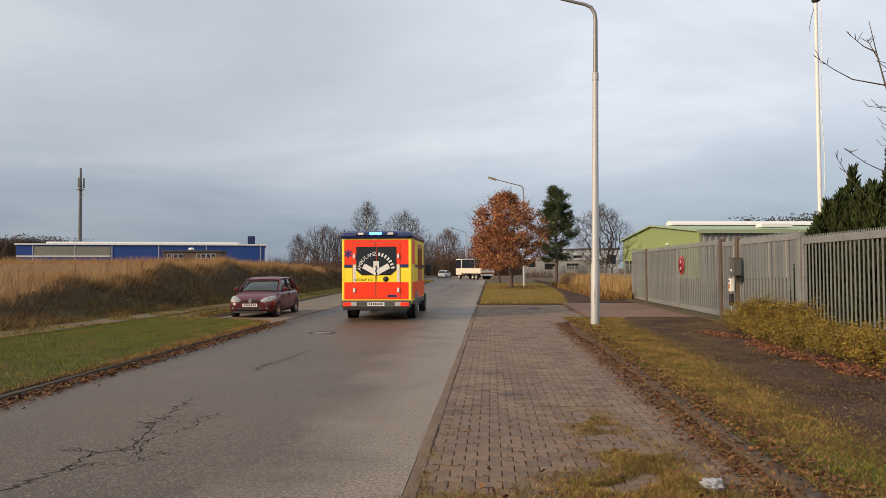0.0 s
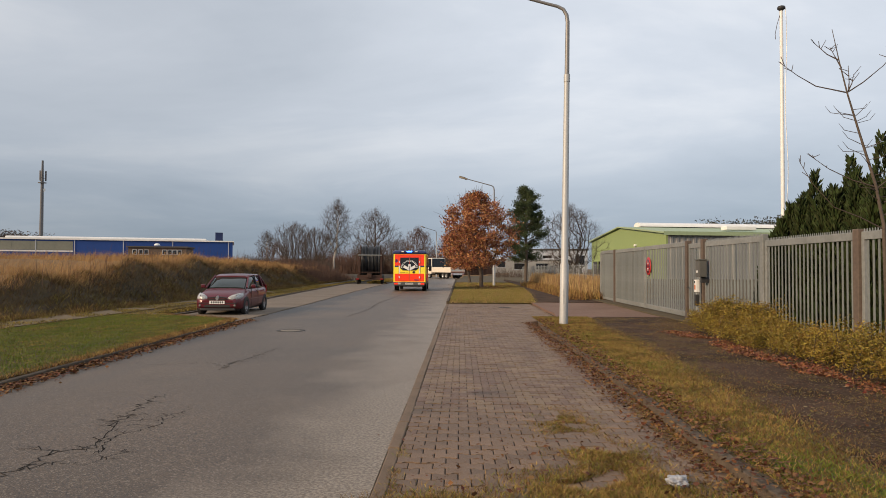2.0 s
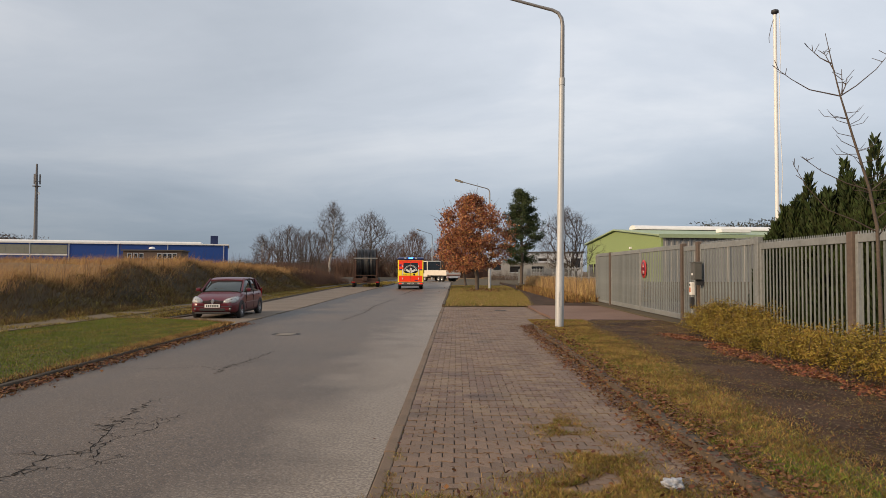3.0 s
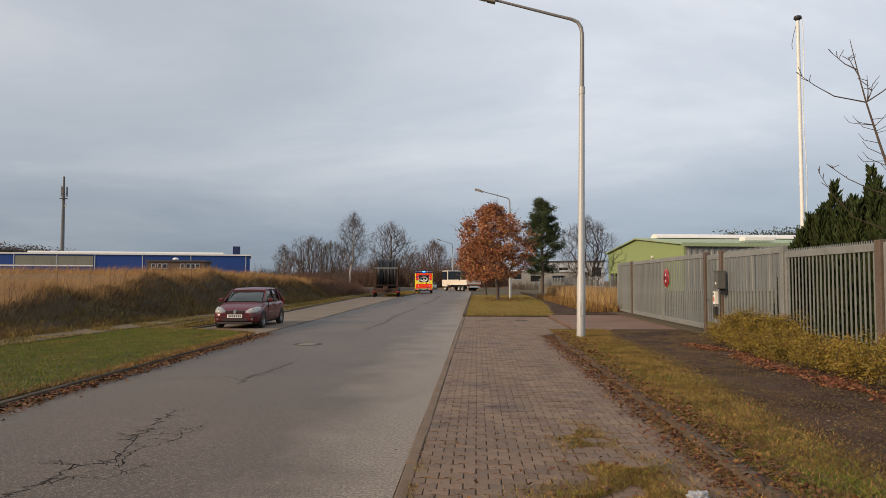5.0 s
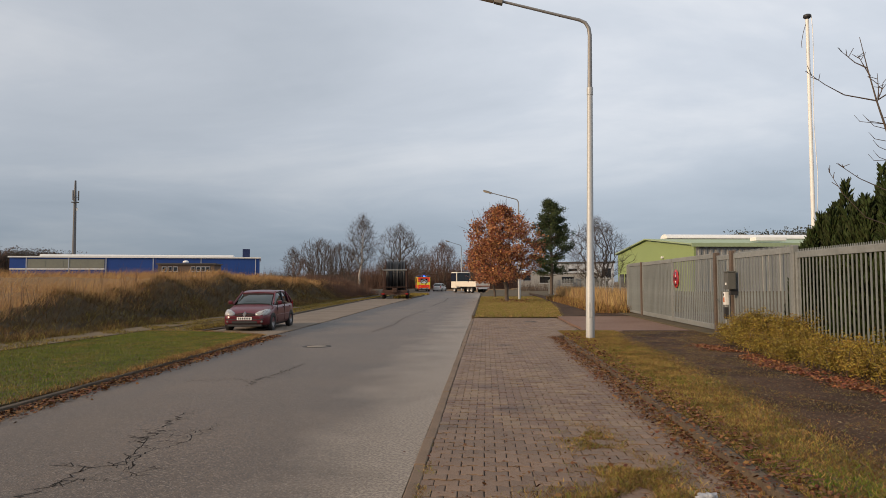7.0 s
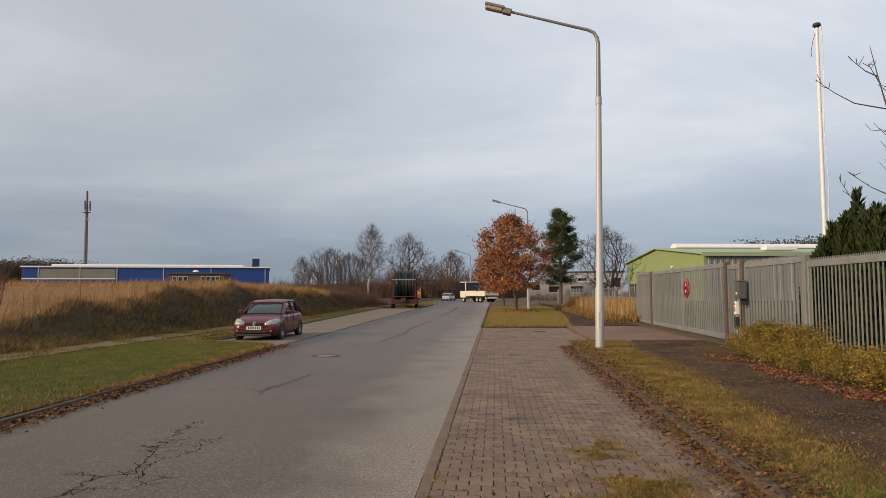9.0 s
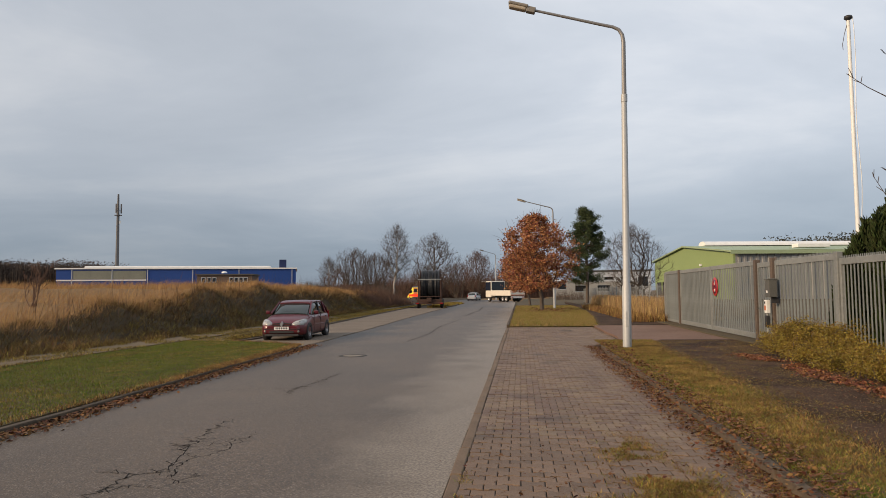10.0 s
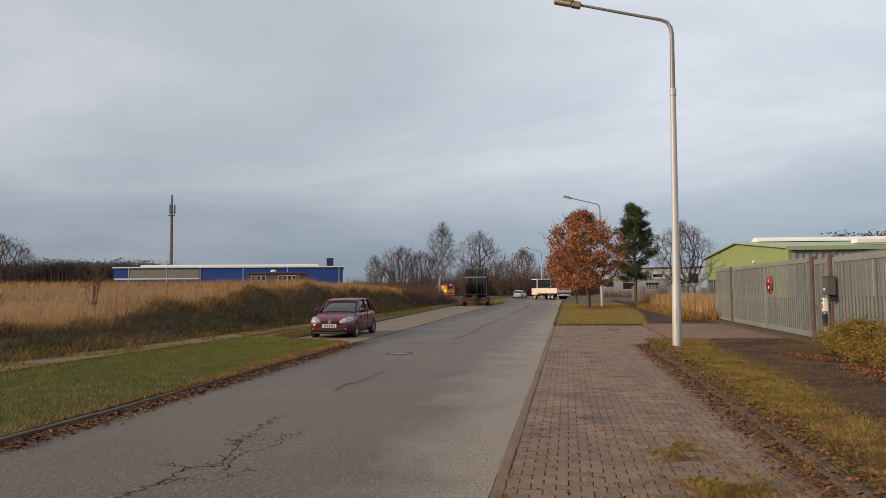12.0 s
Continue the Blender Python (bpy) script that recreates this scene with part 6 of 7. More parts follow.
oak(pose(1.66, 54.6, 0.10), "young oak holding russet autumn leaves on the verge", 21)
oak(pose(0.9, 70.5, 0.10) @ Matrix.Diagonal((0.78, 0.78, 0.82, 1)), "smaller russet oak farther along the verge", 24)
pine()
sapling()
for x, y, h, r, s in ((8.05, 16.9, 3.0, 0.75, 1), (8.4, 16.4, 3.7, 0.9, 2), (8.8, 15.6, 3.95, 0.95, 3), (9.0, 14.8, 4.3, 0.95, 7), (8.95, 14.0, 3.9, 0.9, 4), (9.0, 13.0, 3.9, 0.95, 5), (9.1, 11.9, 3.8, 0.95, 6)):
    thuja(x, y, h, r, s)
bare_tree(14.4, 90, 9.8, 8.4, 31, "round-crowned leafless tree beside the green hall", "dome", 0.16, 1300, 3, r_tip=0.011, toll=0.30)
bare_tree(-20.3, 108, 12.2, 4.6, 32, "tall slender leafless birch", "spire", 0.30, 800, bark=M_BIRCH, name="birch_tree", r_tip=0.010, toll=0.3, seeds=4200, lean=0.7)
bare_tree(-16.2, 128, 12.4, 10.4, 33, "wide leafless tree with upswept limbs", "dome", 0.16, 1200, r_tip=0.014, toll=0.45)
bare_tree(-28.6, 116, 9.0, 8.0, 34, "bushy leafless tree behind the bank", "fan", 0.12, 1300, 7, r_tip=0.011, toll=0.7)
bare_tree(-24.4, 113, 8.0, 6.6, 38, "bushy leafless tree behind the bank", "fan", 0.12, 1000, 6, r_tip=0.011, toll=0.7)
bare_tree(-10.0, 160, 11.2, 7.6, 35, "reddish leafless poplar behind the lorry", "spire", 0.14, 1300, 3, twig=M_TWIG_RED, r_tip=0.015, toll=0.6)
bare_tree(-15.5, 166, 8.6, 9.0, 41, "reddish leafless thicket tree", "fan", 0.1, 1000, 6, twig=M_TWIG_RED, r_tip=0.015, toll=0.6)
bare_tree(-22.5, 168, 8.2, 9.0, 43, "brown leafless thicket tree", "fan", 0.1, 1000, 6, r_tip=0.015, toll=0.6)
bare_tree(-3.5, 152, 7.2, 7.0, 42, "bushy leafless tree beyond the bend", "fan", 0.1, 900, 5, twig=M_TWIG_RED, r_tip=0.014, toll=0.6)
bare_tree(-33.0, 122, 6.0, 7.0, 44, "low leafless bush behind the bank", "dome", 0.08, 800, 6, twig=M_TWIG_RED, r_tip=0.012, toll=0.5)
bare_tree(-47.4, 165, 10.1, 4.6, 36, "small far leafless birch", "spire", 0.22, 700, bark=M_BIRCH, name="birch_tree", r_tip=0.013, toll=0.3, seeds=2500)
bare_tree(-96, 102, 10.8, 13, 37, "dark leafless tree beyond the field", "dome", 0.15, 1200, r_tip=0.018, toll=0.4)


def thicket(name, x0, x1, y0, y1, h, n, seed, material, label, w=0.035, zf=0.0):
    """Low tangled scrub: many thin upright stems with side twigs."""
    g = np.random.default_rng(seed)
    p = np.stack([g.uniform(x0, x1, n), g.uniform(y0, y1, n), np.zeros(n)], 1)
    p[:, 2] = np.where(p[:, 0] < -9, land(p[:, 0], p[:, 1]), 0.0) - 0.05
    hh = h * g.uniform(0.45, 1.0, n) * (0.75 + 0.25 * np.sin(p[:, 0] * 0.35 + seed) * np.cos(p[:, 1] * 0.3))
    v = [blades(p, hh, w, 0.28, g)]
    q = p + np.array([0, 0, 1.0]) * (hh * g.uniform(0.3, 0.8, n))[:, None] + g.normal(0, 0.2, (n, 3))
    v.append(blades(q, hh * 0.4, w * 0.7, 0.6, g))
    tagged(part(name, arrays(name, np.concatenate(v), 4, material), material), label, "scrub", kind="stuff")


thicket("scrub", -34, -20.2, 98, 112, 3.6, 9000, 1, M_TWIG, "leafless brown scrub behind the road")
thicket("scrub", -40, 8, 170, 190, 7.5, 11000, 2, M_TWIG_RED, "leafless reddish scrub behind the road bend", 0.06)
thicket("scrub", -17.5, -13.1, 62, 84, 1.5, 7000, 3, M_TWIG_RED, "reddish dry brush at the end of the bank", 0.02)
thicket("scrub", 6, 40, 112, 124, 2.4, 3000, 5, M_TWIG, "bare brush behind the fence", 0.04)


def wood(name, pts, h, depth, seed, material, label, n=9000):
    """A far wood's edge: trunks and ragged crowns as countless flakes."""
    g = np.random.default_rng(seed)
    pts = np.array(pts, float)
    s = g.uniform(0, len(pts) - 1.001, n)
    i = s.astype(int)
    base = pts[i] + (pts[i + 1] - pts[i]) * (s - i)[:, None]
    k = 34
    top = h * (0.62 + 0.38 * g.uniform(0, 1, k * len(pts)))
    tree = (s * k).astype(int)
    f = (s * k) - tree
    crown = top[tree % len(top)] * (1 - 1.1 * np.abs(f - 0.5) ** 1.6)
    z = crown * g.uniform(0.0, 1.0, n) ** 0.6
    p = np.stack([base[:, 0] + g.normal(0, 1, n), base[:, 1] + g.uniform(0, depth, n), z], 1)
    v = [flakes(p, h * 0.024, g, 0.1, 1.6)]
    q = p.copy()
    q[:, 2] = 0
    v.append(blades(q[::4], crown[::4] * 0.9, 0.35, 0.08, g))
    tagged(part(name, arrays(name, np.concatenate(v), 4, material), material), label, "wood", kind="stuff")


wood("far_wood", [(-330, 90), (-250, 190), (-205, 232), (-168, 252)], 17.0, 30, 11, M_FOREST, "leafless brown wood beyond the field", 150000)
wood("far_wood", [(-140, 330), (-60, 350), (30, 340)], 7.0, 30, 12, M_FOREST, "low far wood on the horizon", 60000)
wood("far_wood", [(90, 252), (108, 248), (150, 235), (220, 200)], 22.0, 25, 13, M_FOREST_GREEN, "dark pine wood behind the halls", 110000)


# ---------------------------------------------------------------- grass, weeds, leaves
def spread(n, x0, x1, y0, y1, g, z):
    p = np.stack([g.uniform(x0, x1, n), g.uniform(y0, y1, n), np.full(n, z)], 1)
    return p


def stuff(name, verts, material, label, category):
    return tagged(part(name, arrays(name, verts, 4, material), material), label, category, kind="stuff")


def patchy(p, scale, cut, seed):
    """Keeps points where a smooth noise exceeds cut."""
    k = np.array([noise.noise((x * scale + seed, y * scale, seed * 0.7)) for x, y in p[:, :2]])
    return p[k > cut]


def grass():
    g = np.random.default_rng(50)
    # far-side verge: short green turf, dry along the kerb
    p = spread(190000, -11.2, -6.15, 4.5, 21.5, g, 0.06)
    edge = lerp(p[:, 1], [0, 8, 14, 18.6, 19.9, 20.75, 21.5], [-6.13, -6.13, -6.34, -6.49, -6.62, -7.8, -9.3])
    inner = lerp(p[:, 1], [0, 8, 15, 20, 24], [-11.2, -11.0, -11.1, -11.0, -11.0])
    p = p[(p[:, 0] < edge + g.uniform(0.02, 0.17, len(p))) & (p[:, 0] > inner)]
    edge = lerp(p[:, 1], [0, 8, 14, 18.6, 19.9, 20.75, 21.5], [-6.13, -6.13, -6.34, -6.49, -6.62, -7.8, -9.3])
    dry = (edge - p[:, 0]) < g.exponential(0.08, len(p))
    dry |= (p[:, 1] > 13) & ((edge - p[:, 0]) < 0.24 * g.uniform(0, 1.1, len(p)))
    worn = np.array([noise.noise((x * 0.9, y * 0.45, 2.0)) + 0.5 * noise.noise((x * 3.1, y * 1.9, 5.0)) for x, y in p[:, :2]])
    old = g.uniform(0, 1, len(p)) < np.clip(0.13 + 0.8 * worn, 0.03, 0.6)
    stuff("turf", blades(p[~dry & ~old], 0.028, 0.010, 0.9, g), M_GRASS, "short green turf", "grass")
    stuff("turf", blades(p[~dry & old], 0.032, 0.009, 0.9, g), M_GRASS_YEL, "yellowish blades in the turf", "grass")
    stuff("dry_grass", blades(p[dry], 0.06, 0.010, 0.9, g), M_GRASS_DRY, "dry straw-coloured grass along the kerb", "grass")
    p = spread(52000, -12.5, -9.3, 21.4, 84, g, 0.06)
    inner = lerp(p[:, 1], [21, 24, 32, 64, 84], [-9.5, -9.42, -9.74, -11.25, -11.6])
    p = p[(p[:, 0] < inner) & (p[:, 0] > lerp(p[:, 1], [21, 30, 45, 68, 84], [-11.2, -11.2, -11.5, -12.4, -12.7]))]
    stuff("turf", blades(p, 0.045, 0.020, 1.2, g), M_GRASS_YEL, "thin yellowed grass behind the lay-by", "grass")
    p = spread(5000, -9.6, -7.6, 69, 92, g, 0.0)
    stuff("dry_grass", blades(p, 0.25, 0.03, 0.6, g), M_GRASS_YEL, "tufts at the end of the lay-by", "grass")
    # thin growth on the dirt path
    p = patchy(spread(36000, -12.7, -10.9, 6, 60, g, 0.09), 0.9, -0.12, 3)
    stuff("path_grass", blades(p, 0.05, 0.016, 0.9, g), M_GRASS_YEL, "thin grass on the dirt path", "grass")
    # strip along the kerb on the near side
    p = spread(170000, 2.2, 3.9, 3.2, 21.2, g, 0.095)
    out = lerp(p[:, 1], [0, 5, 10, 14, 18.6, 21.2], [3.1, 3.1, 3.35, 3.5, 3.5, 4.1])
    p = p[p[:, 0] < out + g.normal(0, 0.18, len(p))]
    kind = g.uniform(0, 1, len(p))
    wet = np.array([noise.noise((x * 1.1, y * 0.5, 4.0)) for x, y in p[:, :2]])
    gr = kind < 0.16 + 0.25 * (wet > 0.15) + 0.28 * (np.hypot(p[:, 0] - 2.75, (p[:, 1] - 4.9) * 0.6) < 0.45)
    stuff("turf", blades(p[gr], 0.034, 0.008, 1.5, g), M_GRASS, "green blades in the grass strip", "grass")
    stuff("dry_grass", blades(p[~gr & (kind < 0.48)], 0.034, 0.008, 1.6, g), M_GRASS_YEL, "yellowed grass strip", "grass")
    stuff("dry_grass", blades(p[~gr & (kind >= 0.48)], 0.036, 0.008, 1.6, g), M_GRASS_DRY, "dry straw in the grass strip", "grass")
    # thin cover on the gravel path
    p = patchy(spread(60000, 3.1, 6.3, 2.0, 21, g, 0.10), 1.3, -0.05, 8)
    stuff("path_grass", blades(p, 0.016, 0.007, 1.6, g), M_GRASS_YEL, "thin grass on the gravel path", "grass")
    # tufts on the paver bay
    tufts = []
    for x, y, rx, ry, n, h in ((1.05, 4.95, 0.60, 0.42, 17000, 0.085), (1.22, 5.75, 0.34, 0.5, 9000, 0.08), (1.05, 6.9, 0.30, 0.75, 7000, 0.06), (-0.1, 4.6, 0.45, 0.26, 6000, 0.07), (0.15, 4.2, 0.9, 0.3, 8000, 0.07), (1.6, 4.4, 0.5, 0.45, 9000, 0.085),
                               (2.0, 6.5, 0.13, 2.2, 7000, 0.05), (2.05, 11, 0.06, 4, 2500, 0.05), (-0.5, 5.2, 0.05, 1.2, 1200, 0.05), (1.15, 8.4, 0.18, 0.4, 900, 0.05)):
        q = np.stack([g.normal(x, rx * 0.55, n), g.normal(y, ry * 0.55, n), np.full(n, 0.005)], 1)
        tufts.append((patchy(q, 2.6, -0.22, 5), h))
    for i, (material, lab) in enumerate(((M_GRASS_DRY, "dry tufts growing in the paver joints"), (M_GRASS_YEL, "yellowed tufts growing in the paver joints"), (M_GRASS, "green tufts growing in the paver joints"))):
        v = [blades(q[sl], h * 0.5, 0.007, 1.5, g) for q, h in tufts for sl in (((slice(0, None, 4), slice(1, None, 4)), (slice(2, None, 4),), (slice(3, None, 8),))[i])]
        stuff("joint_grass", np.concatenate(v), material, lab, "grass")
    # tree verge
    p = spread(120000, -0.5, 5.2, 30.25, 72, g, 0.06)
    p = p[p[:, 0] < lerp(p[:, 1], [30, 40, 52, 90], [3.25, 4.1, 4.8, 5.6]) + g.normal(0, 0.1, len(p))]
    yl = g.uniform(0, 1, len(p)) < 0.72
    half = g.uniform(0, 1, len(p)) < 0.45
    stuff("turf", blades(p[yl & half], 0.07, 0.02, 1.0, g), M_GRASS_YEL, "yellowed turf under the trees", "grass")
    stuff("turf", blades(p[yl & ~half], 0.07, 0.02, 1.0, g), M_REED, "dry blades under the trees", "grass")
    stuff("turf", blades(p[~yl], 0.07, 0.022, 0.8, g), M_GRASS, "green blades under the trees", "grass")
    # tall straw by the far fence
    p = spread(16000, 6.3, 9.5, 33.8, 64, g, 0.1)
    stuff("tall_straw", blades(p, 0.95, 0.026, 0.35, g, (0.08, 0)), M_REED, "tall dry straw beside the fence", "grass")
    p = spread(9000, 5.2, 7.4, 33, 60, g, 0.1)
    stuff("dry_grass", blades(p, 0.35, 0.03, 0.5, g), M_GRASS_DRY, "dry grass beside the footpath", "grass")
    # bank and field
    p = spread(170000, -16.5, -11.8, 4, 96, g, 0.0)
    bx = lerp(p[:, 1], BANK_Y, BASE_X)
    p = p[(p[:, 0] < bx + 0.2) & (p[:, 0] > bx - 2.9)]
    p[:, 2] = land(p[:, 0], p[:, 1]) - 0.02
    stuff("bank_weeds", blades(p, 0.17, 0.014, 1.6, g), M_WEED, "dark withered weeds on the bank", "weeds")
    q = p[(p[:, 0] > lerp(p[:, 1], BANK_Y, BASE_X) - 1.3)][::5].copy()
    stuff("bank_grass", blades(q, 0.18, 0.02, 1.1, g), M_GRASS_YEL, "greenish grass low on the bank", "weeds")
    q = patchy(p[1::3], 0.5, 0.0, 6)
    stuff("bank_straw", blades(q, 0.28, 0.013, 1.1, g), M_GRASS_DRY, "dry stalks on the bank", "weeds")
    d = g.uniform(0, 1, 210000) ** 2.0
    y = g.uniform(2, 120, 210000)
    bx = lerp(y, BANK_Y, BASE_X) - 2.40 + 0.22 * np.sin(y * 0.8) + 0.16 * np.sin(y * 2.3 + 1)
    p = np.stack([bx - d * 62 + g.normal(0, 0.28, len(d)), y, np.zeros(len(d))], 1)
    p[:, 2] = land(p[:, 0], p[:, 1]) - 0.03
    far = np.hypot(p[:, 0], p[:, 1])
    for lo, hi, w in ((0, 40, 0.009), (40, 70, 0.02), (70, 200, 0.045)):
        s = (far >= lo) & (far < hi)
        stuff("straw_field", blades(p[s], 0.40, w, 0.8, g, (0.38, 0.0)), M_STRAW, "tall dry yellow grass of the field", "grass")
    # seed stalks and a bare bush on the crest
    n = 260
    y = g.uniform(18, 60, n)
    p = np.stack([lerp(y, BANK_Y, BASE_X) - g.uniform(1.6, 3.6, n), y, np.zeros(n)], 1)
    p[:, 2] = land(p[:, 0], p[:, 1])
    stuff("seed_stalks", blades(p, 0.95, 0.02, 0.25, g), M_TWIG_RED, "thin brown seed stalks on the crest", "weeds")


def fallen_leaves():
    g = np.random.default_rng(70)
    v = []
    def lay(n, x, sx, y0, y1, z, size):
        y = g.uniform(y0, y1, n)
        p = np.stack([x + g.normal(0, sx, n), y, z + g.uniform(0.0, 0.03, n)], 1)
        v.append(flakes(p, size, g, 0.82, 1.4))
    lay(5600, 1.97, 0.12, 3.5, 20, 0.015, 0.032)
    lay(1500, 2.30, 0.12, 3.5, 12, 0.120, 0.032)
    lay(1500, 2.12, 0.09, 3.5, 18, 0.110, 0.030)
    lay(500, 2.35, 0.12, 12, 20, 0.125, 0.042)
    n = 8500
    y = g.uniform(4.2, 16.5, n)
    x = 5.12 + 0.10 * np.sin(y * 1.9) + g.normal(0, 0.16, n) + np.where(y < 9, np.abs(g.normal(0, 0.28, n)), 0.0)
    keep = np.array([noise.noise((a * 1.2, b * 0.8, 9.0)) for a, b in zip(x, y)]) > -0.18
    stuff("fallen_leaves", flakes(np.stack([x, y, g.uniform(0.112, 0.145, n)], 1)[keep], 0.036, g, 0.8, 1.4), M_LEAF_RED, "reddish fallen leaves along the shrub", "leaves")
    lay(120, 4.0, 0.6, 5, 18, 0.12, 0.03)
    lay(160, 1.2, 0.6, 4.2, 7, 0.04, 0.035)
    lay(500, 2.2, 1.2, 48, 60, 0.15, 0.09)
    # fine crumbled litter on strip, gravel and joints
    n = 26000
    p = np.stack([g.uniform(3.0, 6.2, n), g.uniform(2.5, 21, n), np.full(n, 0.118)], 1)
    stuff("leaf_litter", flakes(p[::2], 0.013, g, 0.8, 1.6), M_LEAF_FALLEN, "crumbled brown leaf litter on the gravel", "leaves")
    stuff("straw_litter", flakes(p[1::2], 0.011, g, 0.9, 2.8), M_FLECK, "bits of pale straw on the gravel", "leaves")
    n = 3000
    p = np.stack([g.uniform(-0.4, 2.1, n), g.uniform(3.8, 14, n), np.full(n, 0.02)], 1)
    stuff("leaf_litter", flakes(p, 0.014, g, 0.85, 1.6), M_LEAF_FALLEN, "crumbled leaf litter on the pavers", "leaves")
    n = 6500
    y = g.uniform(4, 20.5, n)
    x = lerp(y, [0, 8, 14, 18.6, 20.5], [-6.0, -6.0, -6.2, -6.40, -6.5]) + np.abs(g.normal(0, 0.17, n))
    v.append(flakes(np.stack([x, y, g.uniform(0.0, 0.035, n)], 1), 0.042, g, 0.8, 1.4))
    stuff("fallen_leaves", np.concatenate(v), M_LEAF_FALLEN, "brown fallen leaves along kerb and shrub", "leaves")


def shrub():
    g = np.random.default_rng(90)
    rng = random.Random(90)
    t = thing("low_shrub", "spreading yellow-green shrub along the fence foot", "shrub", pose(0, 0, 0.1))
    m = Mesh()
    leaves = []
    for k in range(760):
        y = rng.uniform(3.0, 19.4)
        x = rng.uniform(5.35, 6.75) + 0.25 * math.sin(y * 1.3)
        if x < 5.45 + max(0.0, y - 15.5) * 0.28:
            continue
        h = rng.uniform(0.25, 0.85) * (0.62 + 0.38 * min(1, (x - 4.9) / 1.2)) * (0.8 + 0.25 * math.sin(y * 0.9 + x))
        if y > 17.5:
            h *= 0.8
        a, r = rng.uniform(0, 6.28), rng.uniform(0.15, 0.5)
        s = Vector((x, y, 0))
        mid = s + Vector((math.cos(a) * r * 0.4, math.sin(a) * r * 0.4, h * 0.8))
        e = s + Vector((math.cos(a) * r * 1.1, math.sin(a) * r * 1.1, h * rng.uniform(0.75, 1.1)))
        m.tube([s, mid, e], [0.008, 0.006, 0.003], 3, caps=False)
        for q in range(230):
            f = rng.uniform(0.25, 1.0)
            p = s.lerp(mid, f / 0.6) if f < 0.6 else mid.lerp(e, (f - 0.6) / 0.4)
            leaves.append((p.x + rng.gauss(0, 0.07), p.y + rng.gauss(0, 0.07), max(p.z + rng.gauss(0, 0.05), 0.03)))
    tagged(part("stemwork", m, M_TWIG, t), kind="stuff")
    part("foliage", arrays("foliage", flakes(np.array(leaves), 0.019, g, 0.2, 2.4), 4, M_SHRUB), M_SHRUB, t, "small yellow-green leaves")


grass()
fallen_leaves()
shrub()


# ---------------------------------------------------------------- small things on the road
def manhole(x, y, r, label, z=0.0):
    t = thing("manhole_cover", label, "manhole cover", pose(x, y, z))
    part("frame", Mesh().lathe([(r + 0.11, -0.02), (r + 0.10, 0.006), (r, 0.008), (r, -0.02)], 36), M_IRON, t)
    part("lid", Mesh().lathe([(r - 0.008, -0.02), (r - 0.008, 0.006), (r - 0.05, 0.009), (0, 0.009)], 36), M_LIDCONC, t, "pale worn lid")


def drain(x, y, label):
    t = thing("drain_grate", label, "drain", pose(x, y, 0.012))
    part("frame", Mesh().box(-0.26, 0.26, -0.26, 0.26, -0.02, 0.008, c=0.004), M_IRON, t)
    for k in range(6):
        part("slot", Mesh().box(-0.2, 0.2, -0.2 + k * 0.075, -0.17 + k * 0.075, 0.0085, 0.0105), M_BLACK, t)


M_IRON = mat("cast_iron", (0.038, 0.032, 0.027), (0.028, 0.024, 0.020), rough=0.7, scale=4, fine=40)
M_LIDCONC = mat("lid_concrete", (0.22, 0.19, 0.155), (0.15, 0.13, 0.105), rough=0.85, scale=5, fine=40, bump=0.3)
manhole(-4.27, 17.1, 0.26, "round iron and concrete manhole cover in the road", 0.0)
drain(1.75, 27.5, "iron drain grate in the pavers")


def crack(rng, pts, w, owner, seed):
    """A jagged open crack in the asphalt with short side cracks."""
    m = Mesh()
    def run(p, w):
        line = []
        for a, b in zip(p[:-1], p[1:]):
            a, b = Vector((*a, 0)), Vector((*b, 0))
            n = max(2, int((b - a).length / 0.055))
            for k in range(n):
                line.append(a.lerp(b, k / n) + Vector((rng.gauss(0, 0.034), rng.gauss(0, 0.034), 0)))
        line.append(Vector((*p[-1], 0)))
        for a, b in zip(line[:-1], line[1:]):
            d = (b - a).normalized()
            s = Vector((-d.y, d.x, 0)) * w * rng.uniform(0.3, 1.0) * 0.5
            z = Vector((0, 0, 0.0025))
            m.add([a - s + z, a + s + z, b + s * rng.uniform(.5, 1) + d * 0.01 + z, b - s + d * 0.01 + z], [(0, 3, 2, 1)])
        return line
    line = run(pts, w)
    for k in range(len(line) // 4):
        a = rng.choice(line)
        an = rng.uniform(0, 6.28)
        l = rng.uniform(0.1, 0.4)
        run([(a.x, a.y), (a.x + l * math.cos(an), a.y + l * math.sin(an) * 0.7)], w * 0.6)
    part("crack", m, M_CRACK, owner)


M_CRACK = mat("crack_dark", (0.012, 0.010, 0.008), (0.022, 0.018, 0.015), rough=0.95, scale=6)
ROAD = bpy.data.objects["road"]
_r = random.Random(44)
crack(_r, [(-3.75, 4.4), (-3.55, 4.85), (-3.42, 5.3), (-3.48, 5.8), (-3.22, 5.95), (-3.35, 6.4), (-3.5, 6.95), (-3.62, 7.6), (-3.72, 8.2)], 0.020, ROAD, 1)
crack(_r, [(-3.1, 5.75), (-3.22, 6.3), (-3.05, 6.8), (-3.15, 7.3)], 0.016, ROAD, 2)
crack(_r, [(-3.75, 10.5), (-3.8, 11.2), (-3.65, 12.2), (-3.6, 13.4)], 0.022, ROAD, 3)
crack(_r, [(-5.95, 11.2), (-5.0, 11.0), (-4.2, 11.3), (-3.8, 10.9)], 0.009, ROAD, 4)
crack(_r, [(-3.42, 5.3), (-3.2, 5.5), (-3.0, 5.45), (-2.9, 5.9)], 0.010, ROAD, 8)
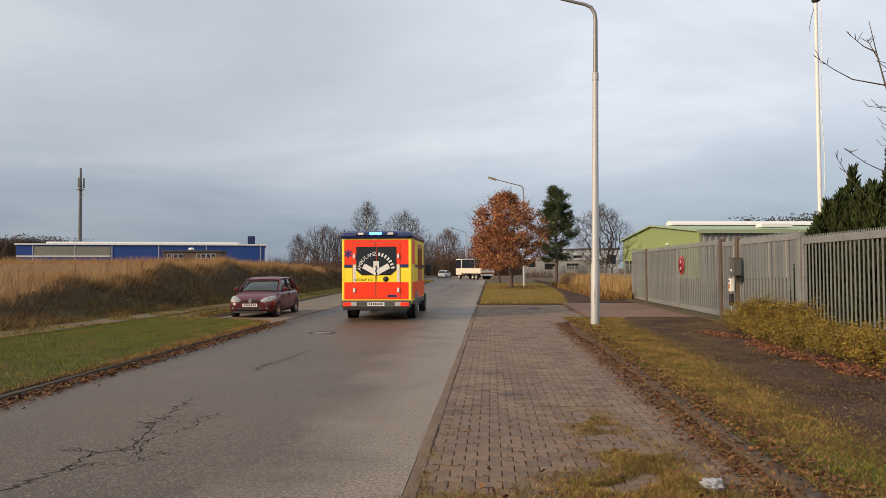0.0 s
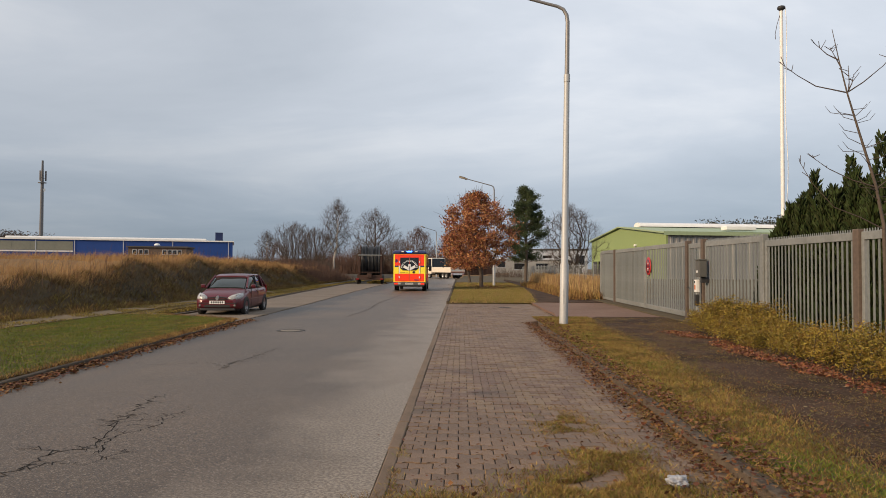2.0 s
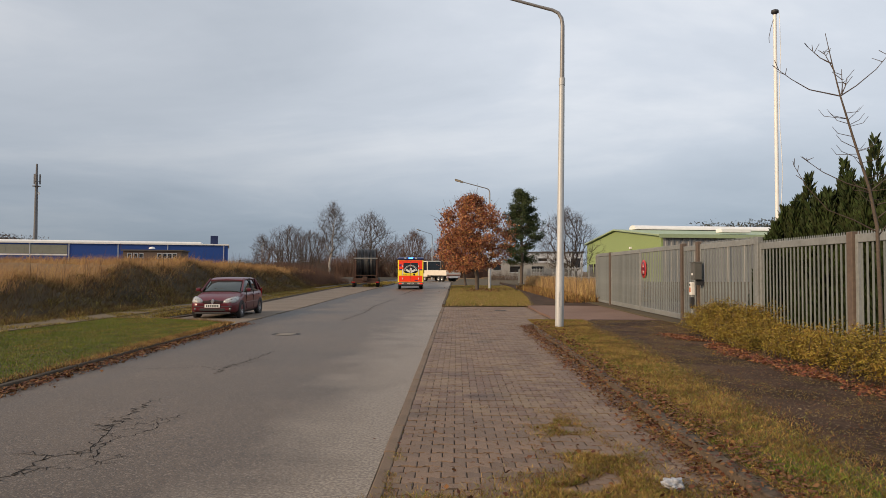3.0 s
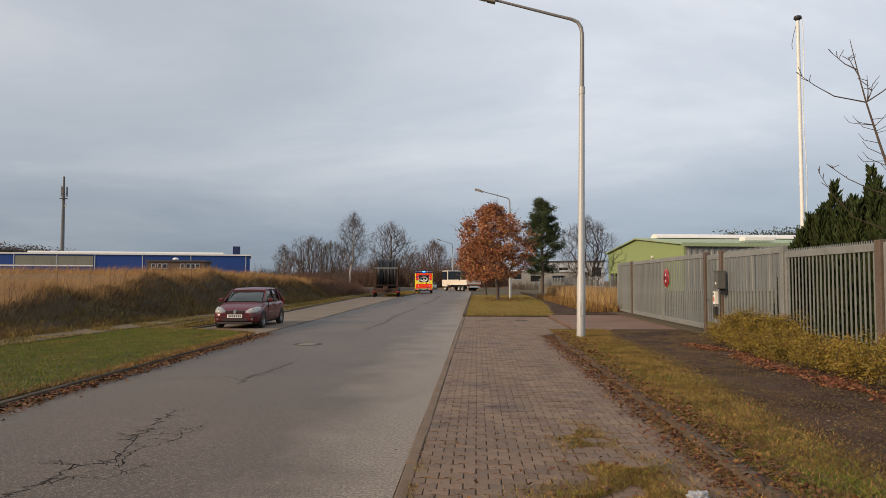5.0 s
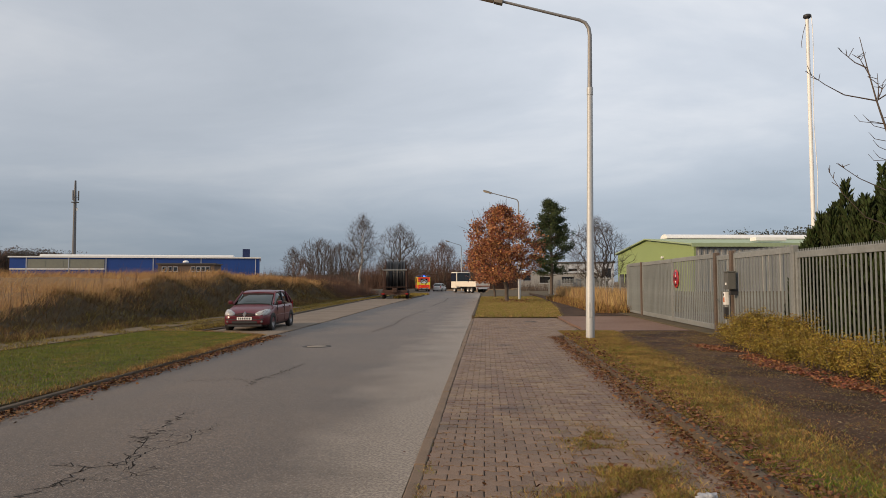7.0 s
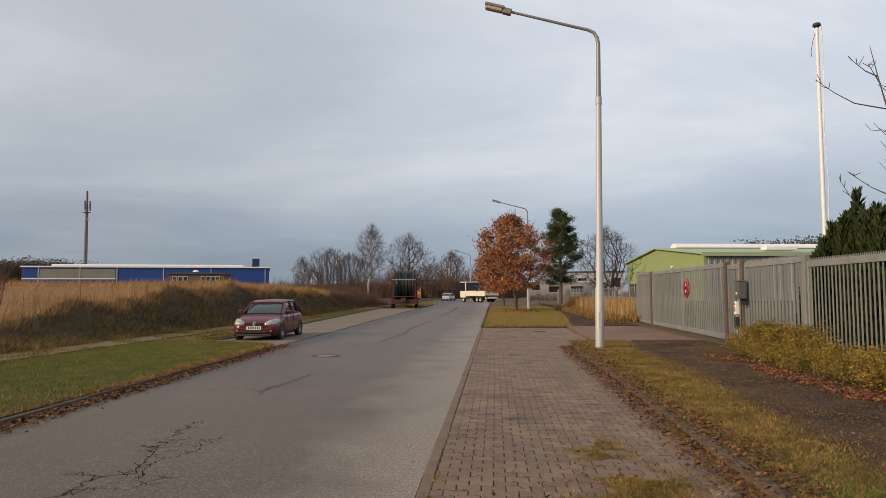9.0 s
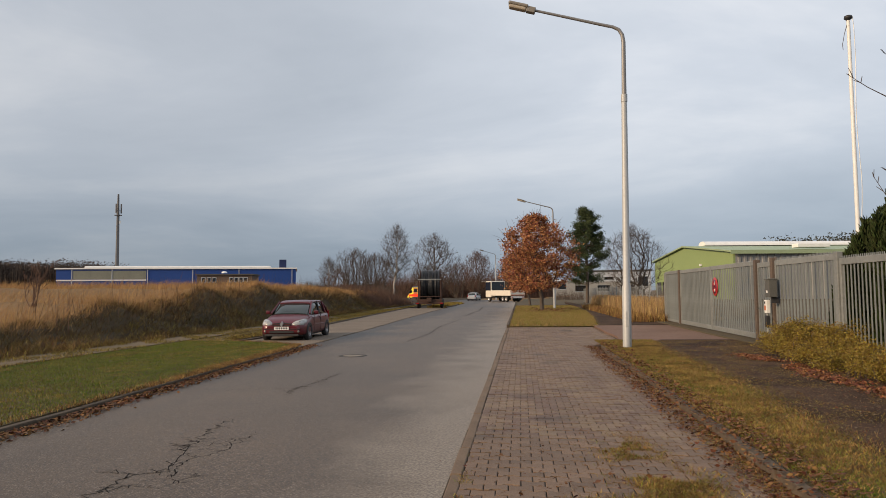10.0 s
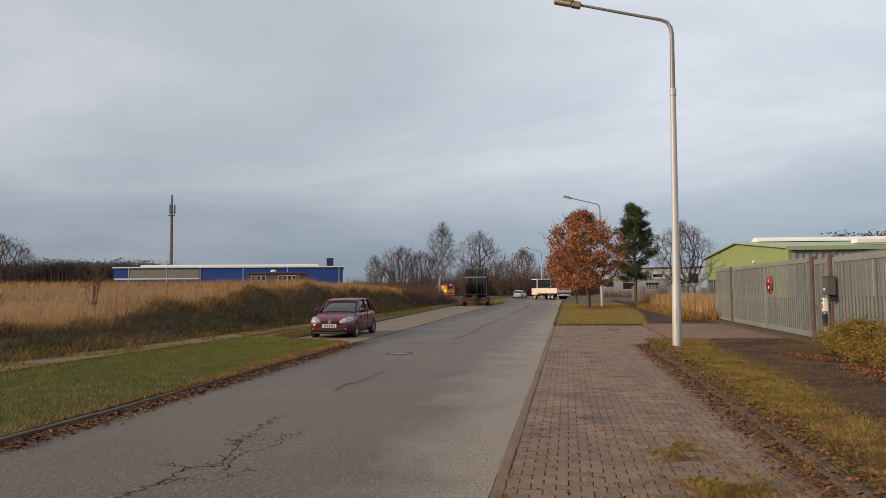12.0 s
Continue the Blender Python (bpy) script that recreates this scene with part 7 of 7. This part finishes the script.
crack(_r, [(-3.5, 6.9), (-3.3, 7.1), (-3.1, 7.0), (-3.0, 7.6)], 0.009, ROAD, 9)
crack(_r, [(-3.7, 22), (-3.5, 26), (-3.75, 31), (-3.5, 40)], 0.03, ROAD, 5)
crack(_r, [(-3.7, 46), (-3.5, 58), (-3.9, 70)], 0.05, ROAD, 6)


def litter_bag():
    g = random.Random(6)
    m = Mesh()
    bm = bmesh.new()
    bmesh.ops.create_icosphere(bm, subdivisions=4, radius=0.07)
    for v in bm.verts:
        n1 = noise.noise(v.co * 22) * 0.034 + noise.noise(v.co * 48) * 0.016
        v.co *= 1 + n1 / 0.085
        v.co.z = max(v.co.z * 0.62, -0.045)
        v.co.x *= 1.1
    bm.verts.index_update()
    m.add([v.co.copy() for v in bm.verts], [tuple(x.index for x in f.verts) for f in bm.faces])
    bm.free()
    t = tagged(part("litter_bag", m, M_FOIL), "crumpled grey-white plastic litter on the grass", "litter")
    t.location = (1.57, 5.02, 0.06)


M_FOIL = mat("crumpled_plastic", (0.36, 0.37, 0.39), (0.14, 0.14, 0.15), rough=0.35, scale=14, fine=60)
litter_bag()


def bank_bush(x, y, h, seed):
    rng = random.Random(seed)
    t = thing("bare_bush", "small leafless bush on the grassy bank", "bush", pose(x, y, float(land(x, y))))
    out = []
    for k in range(7):
        branching(rng, Vector((rng.uniform(-.15, .15), rng.uniform(-.15, .15), -0.05)), Vector((rng.uniform(-.5, .5), rng.uniform(-.4, .4), 1)), h * rng.uniform(.6, 1), 0.018, 2, out, 0.6, (3, 5), 0.5, 0.4, 5, 0.12, 0.006, 0.3)
    part("stemwork", tree_mesh(out, lambda l: True, 4), M_TWIG_RED, t)


bank_bush(-17.3, 22.6, 1.7, 61)
bank_bush(-16.2, 16.5, 1.2, 62)


pavers()


# ---------------------------------------------------------------- movement
RUN = [(0, -3.60, 21.35), (0.5, -3.62, 28.1), (1, -3.68, 35.9), (1.5, -3.62, 42.0), (2, -3.57, 47.3), (2.5, -3.68, 53.2), (3, -4.03, 59.8), (5, -6.74, 86.5),
       (5.5, -7.56, 96.9), (6, -9.0, 107.0), (6.5, -10.1, 114.2), (7, -10.95, 120.3), (9, -16.0, 137.0), (9.5, -17.8, 139.7), (10, -19.6, 141.9), (10.5, -21.3, 143.6), (11, -22.6, 145.0), (11.5, -24.0, 146.3), (12, -25.2, 147.4)]


def spline(rows, t):
    """Place on a smooth run through rows of (t, x, y)."""
    i = max(0, min(len(rows) - 2, next((k for k in range(len(rows) - 1) if rows[k + 1][0] >= t), len(rows) - 2)))
    def slope(k, c):
        a, b = max(k - 1, 0), min(k + 1, len(rows) - 1)
        return (rows[b][c] - rows[a][c]) / (rows[b][0] - rows[a][0])
    t0, t1 = rows[i][0], rows[i + 1][0]
    h, u = t1 - t0, (t - t0) / (t1 - t0)
    out = []
    for c in (1, 2):
        p0, p1, m0, m1 = rows[i][c], rows[i + 1][c], slope(i, c) * h, slope(i + 1, c) * h
        out.append((2 * u ** 3 - 3 * u * u + 1) * p0 + (u ** 3 - 2 * u * u + u) * m0 + (-2 * u ** 3 + 3 * u * u) * p1 + (u ** 3 - u * u) * m1)
    return Vector(out)


def motions():
    rows = []
    for k in range(0, 49):
        t = k * 0.25
        p = spline(RUN, t)
        a, b = spline(RUN, max(t - 0.35, 0)), spline(RUN, min(t + 0.35, 12))
        yaw = math.degrees(math.atan2(b.y - a.y, b.x - a.x)) - 90
        rows.append((t, pose(p.x, p.y, 0.0, 0, 0, yaw)))
    walk(AMB, rows)
    for w in ROLLING:
        x, y, z = w.location
        ang, spins, last = 0.0, [], spline(RUN, 0)
        for k in range(361):
            p = spline(RUN, k / 30)
            ang -= min((p - last).length / z, 1.45)
            last = p
            spins.append((k / 30, Matrix.Translation((x, y, z)) @ Matrix.Rotation(ang, 4, "X")))
        walk(w, spins)


motions()
